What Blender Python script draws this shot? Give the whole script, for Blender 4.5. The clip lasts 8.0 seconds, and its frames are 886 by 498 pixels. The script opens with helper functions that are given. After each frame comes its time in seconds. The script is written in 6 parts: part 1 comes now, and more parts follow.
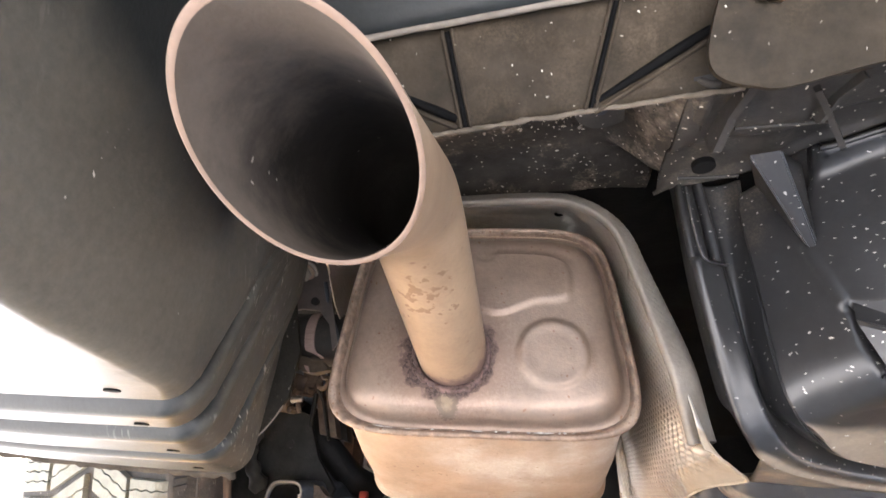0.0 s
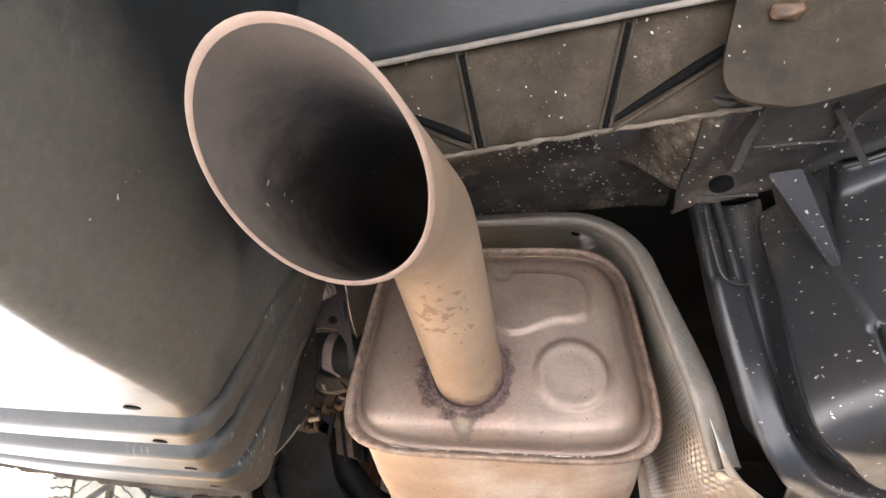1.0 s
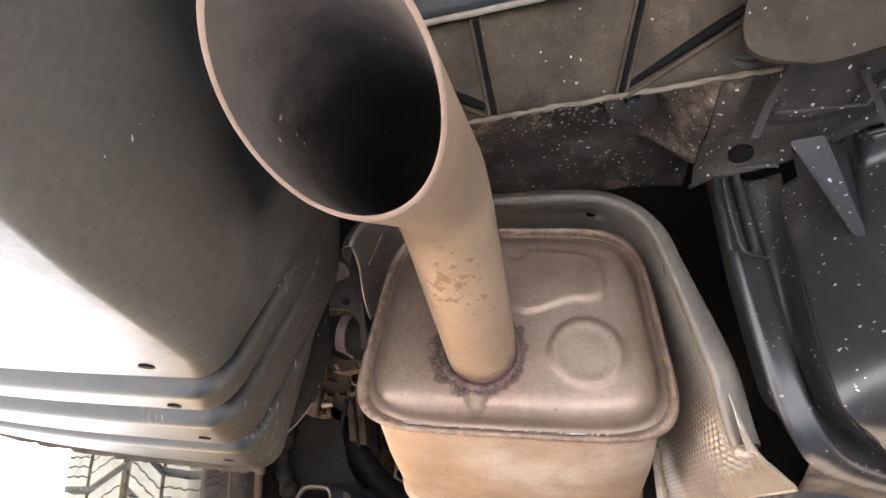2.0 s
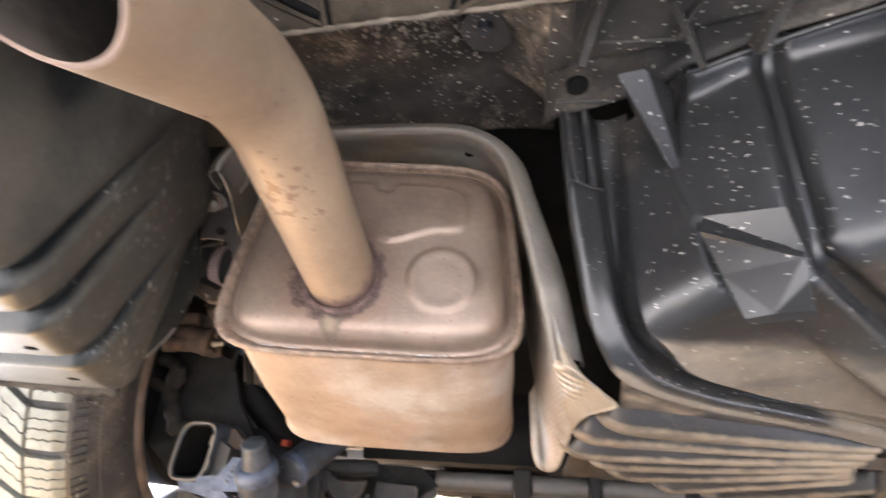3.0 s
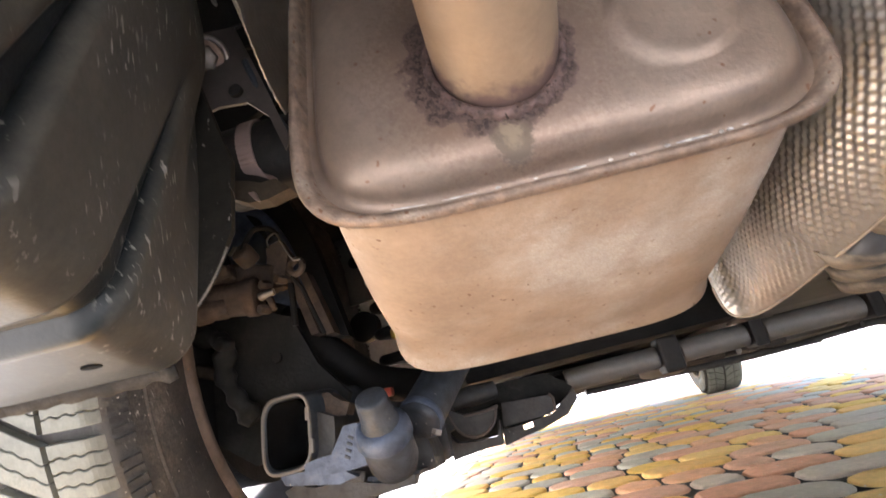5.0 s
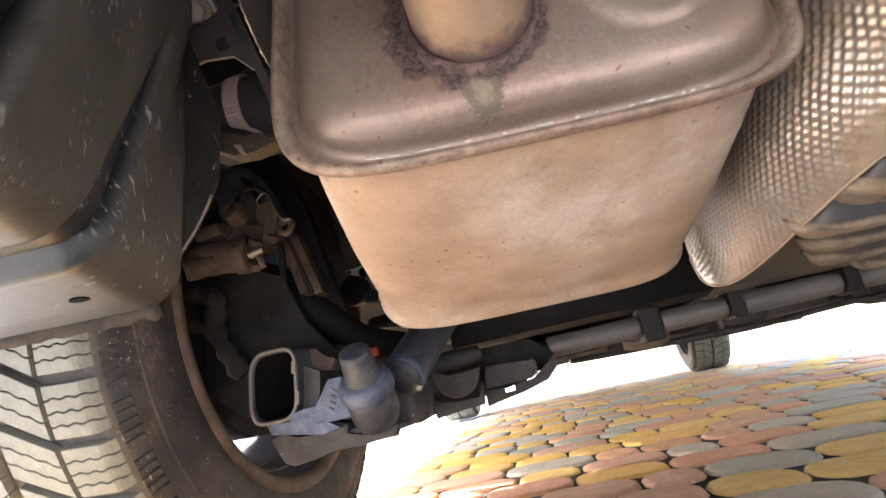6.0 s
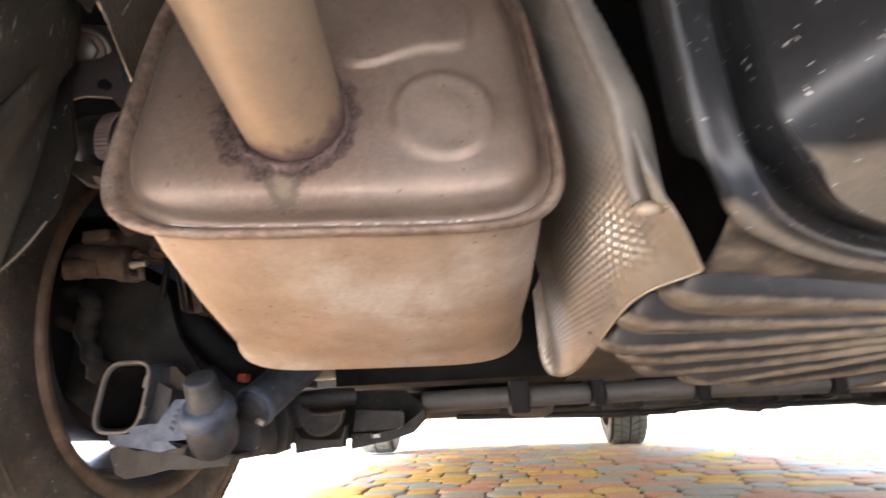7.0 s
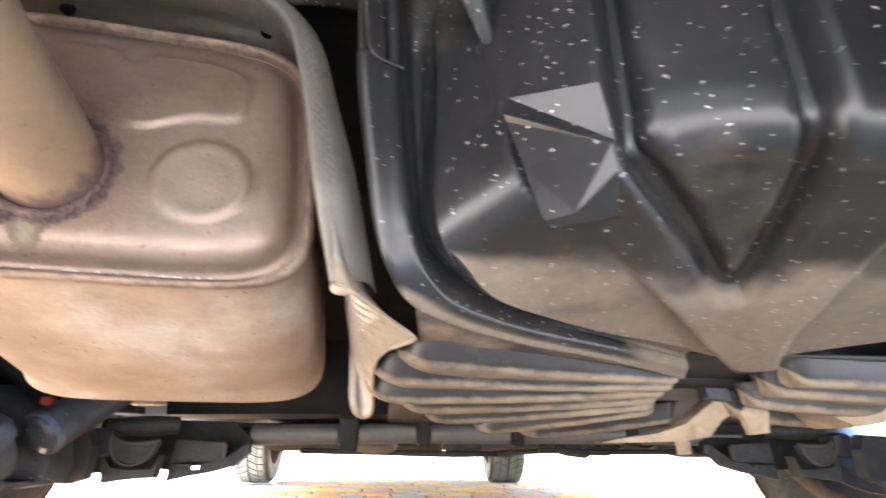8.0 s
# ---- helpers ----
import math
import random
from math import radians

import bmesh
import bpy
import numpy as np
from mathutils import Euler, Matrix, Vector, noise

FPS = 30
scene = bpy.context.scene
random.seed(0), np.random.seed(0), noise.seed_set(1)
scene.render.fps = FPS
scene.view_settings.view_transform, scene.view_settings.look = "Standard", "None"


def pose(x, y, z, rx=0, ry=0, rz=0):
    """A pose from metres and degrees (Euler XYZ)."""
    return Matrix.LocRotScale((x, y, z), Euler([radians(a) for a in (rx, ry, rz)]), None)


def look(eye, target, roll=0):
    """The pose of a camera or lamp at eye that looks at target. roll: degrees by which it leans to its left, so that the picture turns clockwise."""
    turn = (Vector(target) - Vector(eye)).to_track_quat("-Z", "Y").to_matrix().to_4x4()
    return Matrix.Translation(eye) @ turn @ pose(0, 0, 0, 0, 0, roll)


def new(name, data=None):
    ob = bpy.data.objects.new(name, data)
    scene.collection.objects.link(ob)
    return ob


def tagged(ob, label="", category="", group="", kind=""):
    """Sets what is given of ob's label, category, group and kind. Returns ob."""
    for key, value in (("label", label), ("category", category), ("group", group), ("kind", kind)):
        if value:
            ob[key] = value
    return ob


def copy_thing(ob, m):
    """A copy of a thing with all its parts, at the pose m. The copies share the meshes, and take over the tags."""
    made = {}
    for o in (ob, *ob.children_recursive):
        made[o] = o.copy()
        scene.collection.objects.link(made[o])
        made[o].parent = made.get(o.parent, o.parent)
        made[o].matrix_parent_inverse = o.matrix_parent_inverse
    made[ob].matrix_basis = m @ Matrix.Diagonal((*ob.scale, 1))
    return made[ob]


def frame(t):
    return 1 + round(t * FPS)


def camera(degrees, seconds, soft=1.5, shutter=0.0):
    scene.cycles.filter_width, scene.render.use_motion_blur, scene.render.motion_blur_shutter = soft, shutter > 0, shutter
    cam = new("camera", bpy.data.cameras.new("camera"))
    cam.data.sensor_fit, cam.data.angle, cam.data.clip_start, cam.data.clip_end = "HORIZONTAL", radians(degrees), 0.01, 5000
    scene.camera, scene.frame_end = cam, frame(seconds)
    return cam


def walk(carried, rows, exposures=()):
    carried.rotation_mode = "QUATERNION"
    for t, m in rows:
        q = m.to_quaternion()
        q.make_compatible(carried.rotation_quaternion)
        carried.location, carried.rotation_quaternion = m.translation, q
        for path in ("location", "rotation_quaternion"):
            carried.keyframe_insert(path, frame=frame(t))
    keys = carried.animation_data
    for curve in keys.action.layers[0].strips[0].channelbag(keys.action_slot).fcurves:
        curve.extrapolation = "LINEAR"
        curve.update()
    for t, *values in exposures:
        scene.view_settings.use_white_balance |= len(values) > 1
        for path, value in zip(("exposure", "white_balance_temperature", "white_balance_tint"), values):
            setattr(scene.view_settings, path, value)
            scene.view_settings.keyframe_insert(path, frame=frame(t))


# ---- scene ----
cam = camera(81.7, 8.0, shutter=0.5)
PATH = [
    (0, (0.08, 0.023, 0.231), (-0.288, 1.766, 1.14), 2.8),
    (0.5, (0.078, 0.02, 0.237), (-0.318, 1.738, 1.18), 3.1),
    (1, (0.083, 0.022, 0.231), (-0.355, 1.715, 1.2), 4.0),
    (1.2, (0.085, 0.022, 0.2285), (-0.364, 1.7115, 1.1999), 4.1),
    (2.3, (0.0809, 0.0372, 0.2102), (-0.4139, 1.7157, 1.1786), 5.18),
    (2.5, (0.091, 0.038, 0.206), (-0.396, 1.727, 1.16), 5.0),
    (2.8, (0.132, 0.058, 0.188), (-0.248, 1.789, 1.115), 5.0),
    (3, (0.154, 0.059, 0.187), (-0.146, 1.832, 1.062), 4.2),
    (3.2, (0.171, 0.067, 0.194), (-0.075, 1.857, 1.052), 3.9),
    (3.5, (0.136, 0.07, 0.191), (-0.09, 1.861, 1.053), 2.1),
    (3.8, (0.076, 0.100, 0.193), (-0.129, 1.901, 1.040), -3.3),
    (4, (0.0265, 0.153, 0.191), (-0.193, 1.955, 1.031), -7.4),
    (4.2, (-0.025, 0.195, 0.197), (-0.220, 2.019, 0.994), -12.0),
    (4.5, (-0.0355, 0.237, 0.2075), (-0.249, 2.0865, 0.938), -14.4),
    (4.7, (-0.0273, 0.2378, 0.2053), (-0.2512, 2.1029, 0.8917), -14.09),
    (5.8, (-0.007, 0.233, 0.18), (-0.272, 2.138, 0.726), -12.6),
    (6, (-0.004, 0.231, 0.18), (-0.264, 2.14, 0.718), -11.9),
    (6.2, (0.012, 0.2265, 0.179), (-0.230, 2.140, 0.710), -10.5),
    (6.5, (0.059, 0.227, 0.181), (-0.118, 2.14, 0.735), -7.3),
    (6.8, (0.083, 0.210, 0.186), (-0.054, 2.114, 0.780), -4.4),
    (7, (0.1, 0.199, 0.186), (-0.013, 2.092, 0.822), -2.3),
    (7.2, (0.124, 0.189, 0.196), (0.055, 2.066, 0.880), -0.9),
    (7.5, (0.162, 0.166, 0.208), (0.189, 2.023, 0.951), 0.4),
    (7.7, (0.181, 0.156, 0.203), (0.282, 2.009, 0.947), 0.0),
    (8, (0.21, 0.149, 0.192), (0.41, 1.999, 0.926), 0.2),
]
walk(cam, [(t, look(eye, target, roll)) for t, eye, target, roll in PATH], exposures=[(0.0, 4.84, 7000, 13), (2.5, 4.57, 7000, 13), (3.5, 4.97, 7000, 13), (4.5, 4.40, 7000, 13), (6.0, 4.26, 7100, 14), (7.0, 4.26, 7200, 14), (7.5, 4.68, 7100, 13), (8.0, 4.80, 7000, 12)])

# ---- world, sun, exposure ----
SUN_EL, SUN_AZ = 42.0, -88.0  # elevation; compass angle from +y towards +x
world = bpy.data.worlds.new("daylight")
world.use_nodes = True
scene.world = world
wn = world.node_tree.nodes
sky = wn.new("ShaderNodeTexSky")
sky.sky_type, sky.sun_disc = "NISHITA", False
sky.dust_density = 1.6
sky.sun_elevation, sky.sun_rotation = radians(SUN_EL), radians(SUN_AZ)
wn["Background"].inputs[1].default_value = 0.15
world.node_tree.links.new(sky.outputs[0], wn["Background"].inputs[0])
sun = new("sun", bpy.data.lights.new("sun", "SUN"))
sun.data.energy, sun.data.angle, sun.data.color = 2.0, radians(0.5), (1.0, 0.95, 0.87)
_d = Vector((math.sin(radians(SUN_AZ)) * math.cos(radians(SUN_EL)), math.cos(radians(SUN_AZ)) * math.cos(radians(SUN_EL)), math.sin(radians(SUN_EL))))
sun.matrix_world = look(_d * 10, (0, 0, 0))


# ---- materials ----
def material(name, base, rough=0.6, metal=0.0, var=0.25, scale=30.0, dust=None, dust_amount=0.35, dust_scale=9.0, bump=0.15, fine=220.0, specks=0.0, speck_colour=(0.50, 0.46, 0.40), speck_size=1.0, streaks=0.0, mottle=0.07, speck_scale=150.0, dust_tone_attr="", palette=None, spec=0.5, rvar=0.15, speck_squash=(1.0, 1.0, 1.0), dust_break=2.4):
    """Procedural surface: grain and stains at two scales, an optional dust layer, pale specks and fine relief."""
    m = bpy.data.materials.new(name)
    m.use_nodes = True
    nt = m.node_tree
    n, l = nt.nodes, nt.links
    bsdf = n["Principled BSDF"]
    geo = n.new("ShaderNodeNewGeometry")
    pos = geo.outputs["Position"]

    def tex(sc, detail=6.0, rough_=0.6):
        t = n.new("ShaderNodeTexNoise")
        t.inputs["Scale"].default_value, t.inputs["Detail"].default_value, t.inputs["Roughness"].default_value = sc, detail, rough_
        l.new(pos, t.inputs["Vector"])
        return t.outputs["Fac"]

    def ramp(fac, a, b, lo=(0, 0, 0, 1), hi=(1, 1, 1, 1)):
        r = n.new("ShaderNodeValToRGB")
        r.color_ramp.elements[0].position, r.color_ramp.elements[1].position = a, b
        r.color_ramp.elements[0].color, r.color_ramp.elements[1].color = lo, hi
        l.new(fac, r.inputs[0])
        return r.outputs[0]

    def mix(fac, a, b):
        x = n.new("ShaderNodeMix")
        x.data_type = "RGBA"
        for sock, v in ((x.inputs[0], fac), (x.inputs[6], a), (x.inputs[7], b)):
            if isinstance(v, (int, float)):
                sock.default_value = v
            elif isinstance(v, tuple):
                sock.default_value = (*v[:3], 1)
            else:
                l.new(v, sock)
        return x.outputs[2]

    dark = tuple(c * (1 - var) for c in base)
    light = tuple(min(1, c * (1 + var)) for c in base)
    if palette:
        info = n.new("ShaderNodeObjectInfo")
        isl = n.new("ShaderNodeNewGeometry")
        add = n.new("ShaderNodeMath")
        add.operation = "ADD"
        l.new(info.outputs["Random"], add.inputs[0])
        l.new(isl.outputs["Random Per Island"], add.inputs[1])
        fr = n.new("ShaderNodeMath")
        fr.operation = "FRACT"
        l.new(add.outputs[0], fr.inputs[0])
        r = n.new("ShaderNodeValToRGB")
        r.color_ramp.interpolation = "CONSTANT"
        while len(r.color_ramp.elements) < len(palette):
            r.color_ramp.elements.new(0.5)
        for i, c in enumerate(palette):
            r.color_ramp.elements[i].position = i / len(palette)
            r.color_ramp.elements[i].color = (*c, 1)
        l.new(fr.outputs[0], r.inputs[0])
        tone = ramp(tex(scale), 0.3, 0.7, (1 - var,) * 3 + (1,), (1 + var,) * 3 + (1,))
        mul = n.new("ShaderNodeMix")
        mul.data_type, mul.blend_type = "RGBA", "MULTIPLY"
        mul.inputs[0].default_value = 1.0
        l.new(r.outputs[0], mul.inputs[6])
        l.new(tone, mul.inputs[7])
        colour = mul.outputs[2]
    else:
        colour = ramp(tex(scale), 0.3, 0.7, (*dark, 1), (*light, 1))
    rough_out = ramp(tex(scale * 0.6), 0.3, 0.7, (rough * (1 - rvar),) * 3 + (1,), (min(1, rough * (1 + rvar)),) * 3 + (1,))
    if dust:
        mask = ramp(tex(dust_scale, 9.0, 0.68), 0.62 - 0.3 * dust_amount, 0.86 - 0.36 * dust_amount)
        grain = ramp(tex(fine * 2.2, 3.0), 0.35, 0.65)
        grain2 = mix(0.55, mask, grain)
        m2 = n.new("ShaderNodeMath")
        m2.operation = "MULTIPLY"
        l.new(mask, m2.inputs[0])
        l.new(grain2, m2.inputs[1])
        if dust_tone_attr:
            at = n.new("ShaderNodeAttribute")
            at.attribute_name = dust_tone_attr
            edge = n.new("ShaderNodeMath")
            edge.operation = "MULTIPLY_ADD"
            edge.inputs[1].default_value = 2.6
            l.new(at.outputs["Fac"], edge.inputs[0])
            nz2 = n.new("ShaderNodeMath")
            nz2.operation = "MULTIPLY_ADD"
            nz2.inputs[1].default_value, nz2.inputs[2].default_value = dust_break, -0.8 - 0.5 * dust_break
            l.new(tex(42.0, 8.0, 0.7), nz2.inputs[0])
            l.new(nz2.outputs[0], edge.inputs[2])
            edge.use_clamp = True
            m4 = n.new("ShaderNodeMath")
            m4.operation = "MULTIPLY_ADD"
            m4.inputs[1].default_value = 0.85
            m4.use_clamp = True
            l.new(edge.outputs[0], m4.inputs[0])
            l.new(m2.outputs[0], m4.inputs[2])
            m2 = m4
        colour = mix(m2.outputs[0], colour, dust)
        rough_out = mix(m2.outputs[0], rough_out, (0.9, 0.9, 0.9))
    if specks:
        warp = n.new("ShaderNodeTexNoise")
        warp.inputs["Scale"].default_value = 120.0
        l.new(pos, warp.inputs["Vector"])
        wm = n.new("ShaderNodeVectorMath")
        wm.operation = "MULTIPLY_ADD"
        wm.inputs[1].default_value = (0.008, 0.008, 0.008)
        l.new(warp.outputs["Color"], wm.inputs[0])
        l.new(pos, wm.inputs[2])
        v = n.new("ShaderNodeTexVoronoi")
        v.inputs["Scale"].default_value = speck_scale
        v.inputs["Randomness"].default_value = 1.0
        sq = n.new("ShaderNodeMapping")
        sq.inputs["Scale"].default_value = speck_squash
        l.new(wm.outputs[0], sq.inputs["Vector"])
        l.new(sq.outputs[0], v.inputs["Vector"])
        dots = ramp(v.outputs["Distance"], 0.12 * speck_size, 0.22 * speck_size, (1, 1, 1, 1), (0, 0, 0, 1))
        some = ramp(tex(26.0, 4.0), 0.70 - 0.2 * specks, 0.78 - 0.2 * specks)
        m3 = n.new("ShaderNodeMath")
        m3.operation = "MULTIPLY"
        l.new(dots, m3.inputs[0])
        l.new(some, m3.inputs[1])
        colour = mix(m3.outputs[0], colour, speck_colour)
    if streaks:
        mp = n.new("ShaderNodeMapping")
        mp.vector_type = "TEXTURE"
        mp.inputs["Scale"].default_value = (1 / 300.0, 1 / 420.0, 1 / 70.0)
        mp.inputs["Rotation"].default_value = (0.5, 0.0, 0.0)
        l.new(pos, mp.inputs["Vector"])
        sn = n.new("ShaderNodeTexNoise")
        sn.inputs["Scale"].default_value, sn.inputs["Detail"].default_value = 1.0, 3.0
        l.new(mp.outputs[0], sn.inputs["Vector"])
        s1 = ramp(sn.outputs["Fac"], 0.68 - 0.06 * streaks, 0.73 - 0.06 * streaks)
        s2 = ramp(tex(30.0, 3.0), 0.48, 0.60)
        m5 = n.new("ShaderNodeMath")
        m5.operation = "MULTIPLY"
        l.new(s1, m5.inputs[0])
        l.new(s2, m5.inputs[1])
        if dust_tone_attr:
            # scuffs lie where the mesh carries them
            m6 = n.new("ShaderNodeMath")
            m6.operation, m6.use_clamp = "MULTIPLY", True
            sa = n.new("ShaderNodeAttribute")
            sa.attribute_name = "scuff"
            l.new(m5.outputs[0], m6.inputs[0])
            l.new(sa.outputs["Fac"], m6.inputs[1])
            m5 = m6
        colour = mix(m5.outputs[0], colour, (0.26, 0.245, 0.215))
    if mottle:
        g1 = ramp(tex(fine * 0.55, 3.0, 0.7), 0.32, 0.68, (1 - mottle,) * 3 + (1,), (1 + mottle,) * 3 + (1,))
        g2 = ramp(tex(7.0, 9.0, 0.72), 0.36, 0.64, (1 - mottle,) * 3 + (1,), (1 + mottle,) * 3 + (1,))
        for g in (g1, g2):
            mul = n.new("ShaderNodeMix")
            mul.data_type, mul.blend_type = "RGBA", "MULTIPLY"
            mul.inputs[0].default_value = 1.0
            l.new(colour, mul.inputs[6])
            l.new(g, mul.inputs[7])
            colour = mul.outputs[2]
    l.new(colour, bsdf.inputs["Base Color"])
    l.new(rough_out, bsdf.inputs["Roughness"])
    bsdf.inputs["Metallic"].default_value = metal
    bsdf.inputs["Specular IOR Level"].default_value = spec
    if bump:
        b = n.new("ShaderNodeBump")
        b.inputs["Strength"].default_value, b.inputs["Distance"].default_value = bump, 0.002
        l.new(tex(fine, 5.0), b.inputs["Height"])
        l.new(b.outputs[0], bsdf.inputs["Normal"])
    return m


TAN = (0.37, 0.29, 0.215)
RUSTY = (0.15, 0.075, 0.04)
STEEL = material("dusty_muffler_steel", (0.218, 0.158, 0.120), 0.37, 0.42, 0.16, 30, (0.255, 0.200, 0.155), 0.48, 16, 0.16, 420, specks=1.15, speck_colour=RUSTY, speck_size=0.75, speck_scale=130.0, mottle=0.075)
STEEL_BODY = material("tan_stained_muffler_shell", (0.30, 0.212, 0.148), 0.6, 0.1, 0.16, 22, (0.455, 0.405, 0.35), 0.55, 8, 0.14, 420, specks=1.05, speck_colour=RUSTY, speck_size=0.75, speck_scale=115.0, mottle=0.075)
PIPE = material("dust_baked_tailpipe_steel", (0.285, 0.200, 0.132), 0.5, 0.25, 0.12, 14, (0.37, 0.285, 0.20), 0.42, 7, 0.05, 420, specks=0.75, speck_colour=(0.15, 0.078, 0.048), speck_size=1.1, speck_scale=85.0, mottle=0.06)
SOOT = material("sooty_bore_shaded_by_depth", (0.030, 0.026, 0.023), 0.85, 0.0, 0.3, 14, (0.105, 0.086, 0.070), 0.12, 9, 0.12, specks=0.35, speck_size=0.6, spec=0.15, dust_tone_attr="dust")
WELD = material("heat_scorched_weld", (0.105, 0.066, 0.058), 0.65, 0.35, 0.6, 150, (0.22, 0.14, 0.11), 0.45, 90, 0.9, 300, specks=2.0, speck_colour=(0.03, 0.018, 0.014), speck_scale=260.0)
ALU = material("dusty_embossed_aluminium", (0.40, 0.375, 0.335), 0.36, 0.75, 0.12, 20, (0.36, 0.29, 0.21), 0.34, 9, 0.08, dust_tone_attr="dust")
ALU_DUST = material("mud_coated_shield_flap", (0.37, 0.30, 0.225), 0.65, 0.3, 0.18, 40, TAN, 0.5, 20, 0.15)
BUMPER = material("black_grained_bumper_plastic", (0.015, 0.017, 0.017), 0.38, 0.0, 0.2, 30, (0.088, 0.079, 0.062), 0.03, 3, 0.10, 420, specks=0.45, speck_size=0.5, streaks=1.25, mottle=0.10, dust_tone_attr="dust", spec=0.25, rvar=0.05, dust_break=1.5)
LINER = material("dark_felt_liner", (0.020, 0.018, 0.015), 0.95, 0.0, 0.25, 18, (0.060, 0.050, 0.038), 0.38, 9, 0.4, 300, specks=0.1, streaks=0.25, spec=0.04)
PANEL = material("mud_filmed_inner_panel", (0.036, 0.028, 0.020), 0.8, 0.0, 0.4, 30, (0.100, 0.076, 0.052), 0.42, 16, 0.25, 260, specks=1.1, speck_size=0.6, spec=0.15)
TUB = material("glossy_black_wheel_well_plastic", (0.0175, 0.0175, 0.0178), 0.31, 0.0, 0.2, 10, (0.180, 0.144, 0.106), 0.18, 6, 0.05, 260, specks=1.65, speck_size=0.72, speck_scale=185.0, speck_colour=(0.36, 0.34, 0.31), spec=0.48, dust_tone_attr="dust", mottle=0.10, speck_squash=(0.6, 0.8, 1.3), dust_break=1.0)
MUD = material("dried_tan_mud_film", (0.36, 0.27, 0.18), 0.85, 0.0, 0.3, 30, (0.12, 0.095, 0.075), 0.3, 18, 0.3)
VALANCE = material("mud_dusted_valance", (0.048, 0.042, 0.036), 0.8, 0.0, 0.4, 30, (0.40, 0.33, 0.255), 0.34, 22, 0.6, 160, specks=1.6, speck_size=0.8, speck_scale=150.0, dust_tone_attr="dust", spec=0.15)
DARK = material("black_underbody_coating", (0.034, 0.031, 0.028), 0.62, 0.0, 0.3, 20, (0.15, 0.125, 0.10), 0.34, 13, 0.3, 180, specks=1.5, speck_size=0.8, speck_scale=170.0)
BLACK = material("oily_black_grime", (0.011, 0.011, 0.011), 0.6, 0.0, 0.3, 25, (0.036, 0.032, 0.028), 0.28, 14, 0.3, spec=0.12)
IRON = material("dirty_grey_suspension_iron", (0.041, 0.048, 0.058), 0.5, 0.3, 0.45, 60, (0.100, 0.098, 0.096), 0.38, 26, 0.5, specks=0.8, speck_size=0.6)
BLUEGREY = material("bare_cast_alloy", (0.072, 0.094, 0.138), 0.5, 0.25, 0.45, 60, (0.10, 0.096, 0.09), 0.35, 30, 0.5, specks=0.7, speck_size=0.6)
RUST = material("rusty_brown_caliper_iron", (0.068, 0.048, 0.036), 0.8, 0.15, 0.4, 50, (0.170, 0.124, 0.092), 0.4, 25, 0.5)
RUBBER = material("dusty_tyre_rubber", (0.030, 0.028, 0.026), 0.75, 0.0, 0.3, 40, (0.128, 0.108, 0.086), 0.46, 14, 0.35, specks=0.9, speck_size=0.6, streaks=0.35, mottle=0.12)
TREAD = material("grey_dusty_tyre_tread", (0.140, 0.147, 0.132), 0.85, 0.0, 0.15, 40, (0.205, 0.210, 0.182), 0.45, 12, 0.2, mottle=0.10)
HANGER = material("black_hanger_rubber", (0.012, 0.011, 0.010), 0.6, 0.0, 0.3, 40, (0.055, 0.045, 0.036), 0.25, 30, 0.3, spec=0.25)
STRAP = material("pinkish_grey_clamp_band", (0.24, 0.175, 0.155), 0.55, 0.4, 0.12, 40, None, 0, 1, 0.1)
RIM = material("silver_steel_rim", (0.15, 0.155, 0.185), 0.42, 0.6, 0.1, 20, (0.16, 0.135, 0.11), 0.35, 14, 0.08)
RIMRUST = material("rusty_dirt_on_rim", (0.095, 0.068, 0.050), 0.75, 0.1, 0.4, 40, (0.17, 0.125, 0.09), 0.4, 22, 0.3, specks=0.8, speck_colour=RUSTY)
BOLT = material("zinc_bolt", (0.24, 0.22, 0.20), 0.4, 0.7, 0.15, 60, (0.3, 0.24, 0.18), 0.35, 40, 0.1)
PALE = material("pale_daylight_stand_in", (0.80, 0.80, 0.76), 0.6, 0.0, 0.12, 30, (0.35, 0.30, 0.22), 0.12, 20, 0.2)
YELLOW = material("yellow_bump_stop_foam", (0.55, 0.30, 0.04), 0.7, 0.0, 0.2, 40, None, 0, 1, 0.2)
PAVER = material("coloured_concrete_paver", (0.4, 0.3, 0.2), 0.85, 0.0, 0.10, 45, (0.62, 0.50, 0.36), 0.22, 14, 0.25, 240, specks=0.7, speck_size=0.7, speck_scale=70.0, speck_colour=(0.8, 0.72, 0.6), mottle=0.07, spec=0.10,
                 palette=[(0.95, 0.58, 0.16), (0.82, 0.42, 0.27), (0.60, 0.52, 0.42), (0.95, 0.56, 0.20), (0.86, 0.46, 0.27), (0.64, 0.52, 0.42), (0.78, 0.44, 0.30), (0.95, 0.62, 0.24), (0.68, 0.56, 0.46)])
BRACKET = material("dusty_brown_bracket_steel", (0.078, 0.064, 0.056), 0.6, 0.2, 0.25, 26, (0.19, 0.155, 0.13), 0.42, 14, 0.15, specks=0.5, speck_size=0.6)
SHELF = material("dark_dusty_shelf_plastic", (0.027, 0.025, 0.023), 0.55, 0.0, 0.3, 22, (0.135, 0.115, 0.092), 0.40, 14, 0.2, 260, specks=1.5, speck_size=0.8, speck_scale=170.0, spec=0.28, mottle=0.14)
CONDUIT = material("grey_brown_conduit_plastic", (0.11, 0.104, 0.095), 0.5, 0.0, 0.15, 20, (0.18, 0.14, 0.115), 0.4, 12, 0.1)
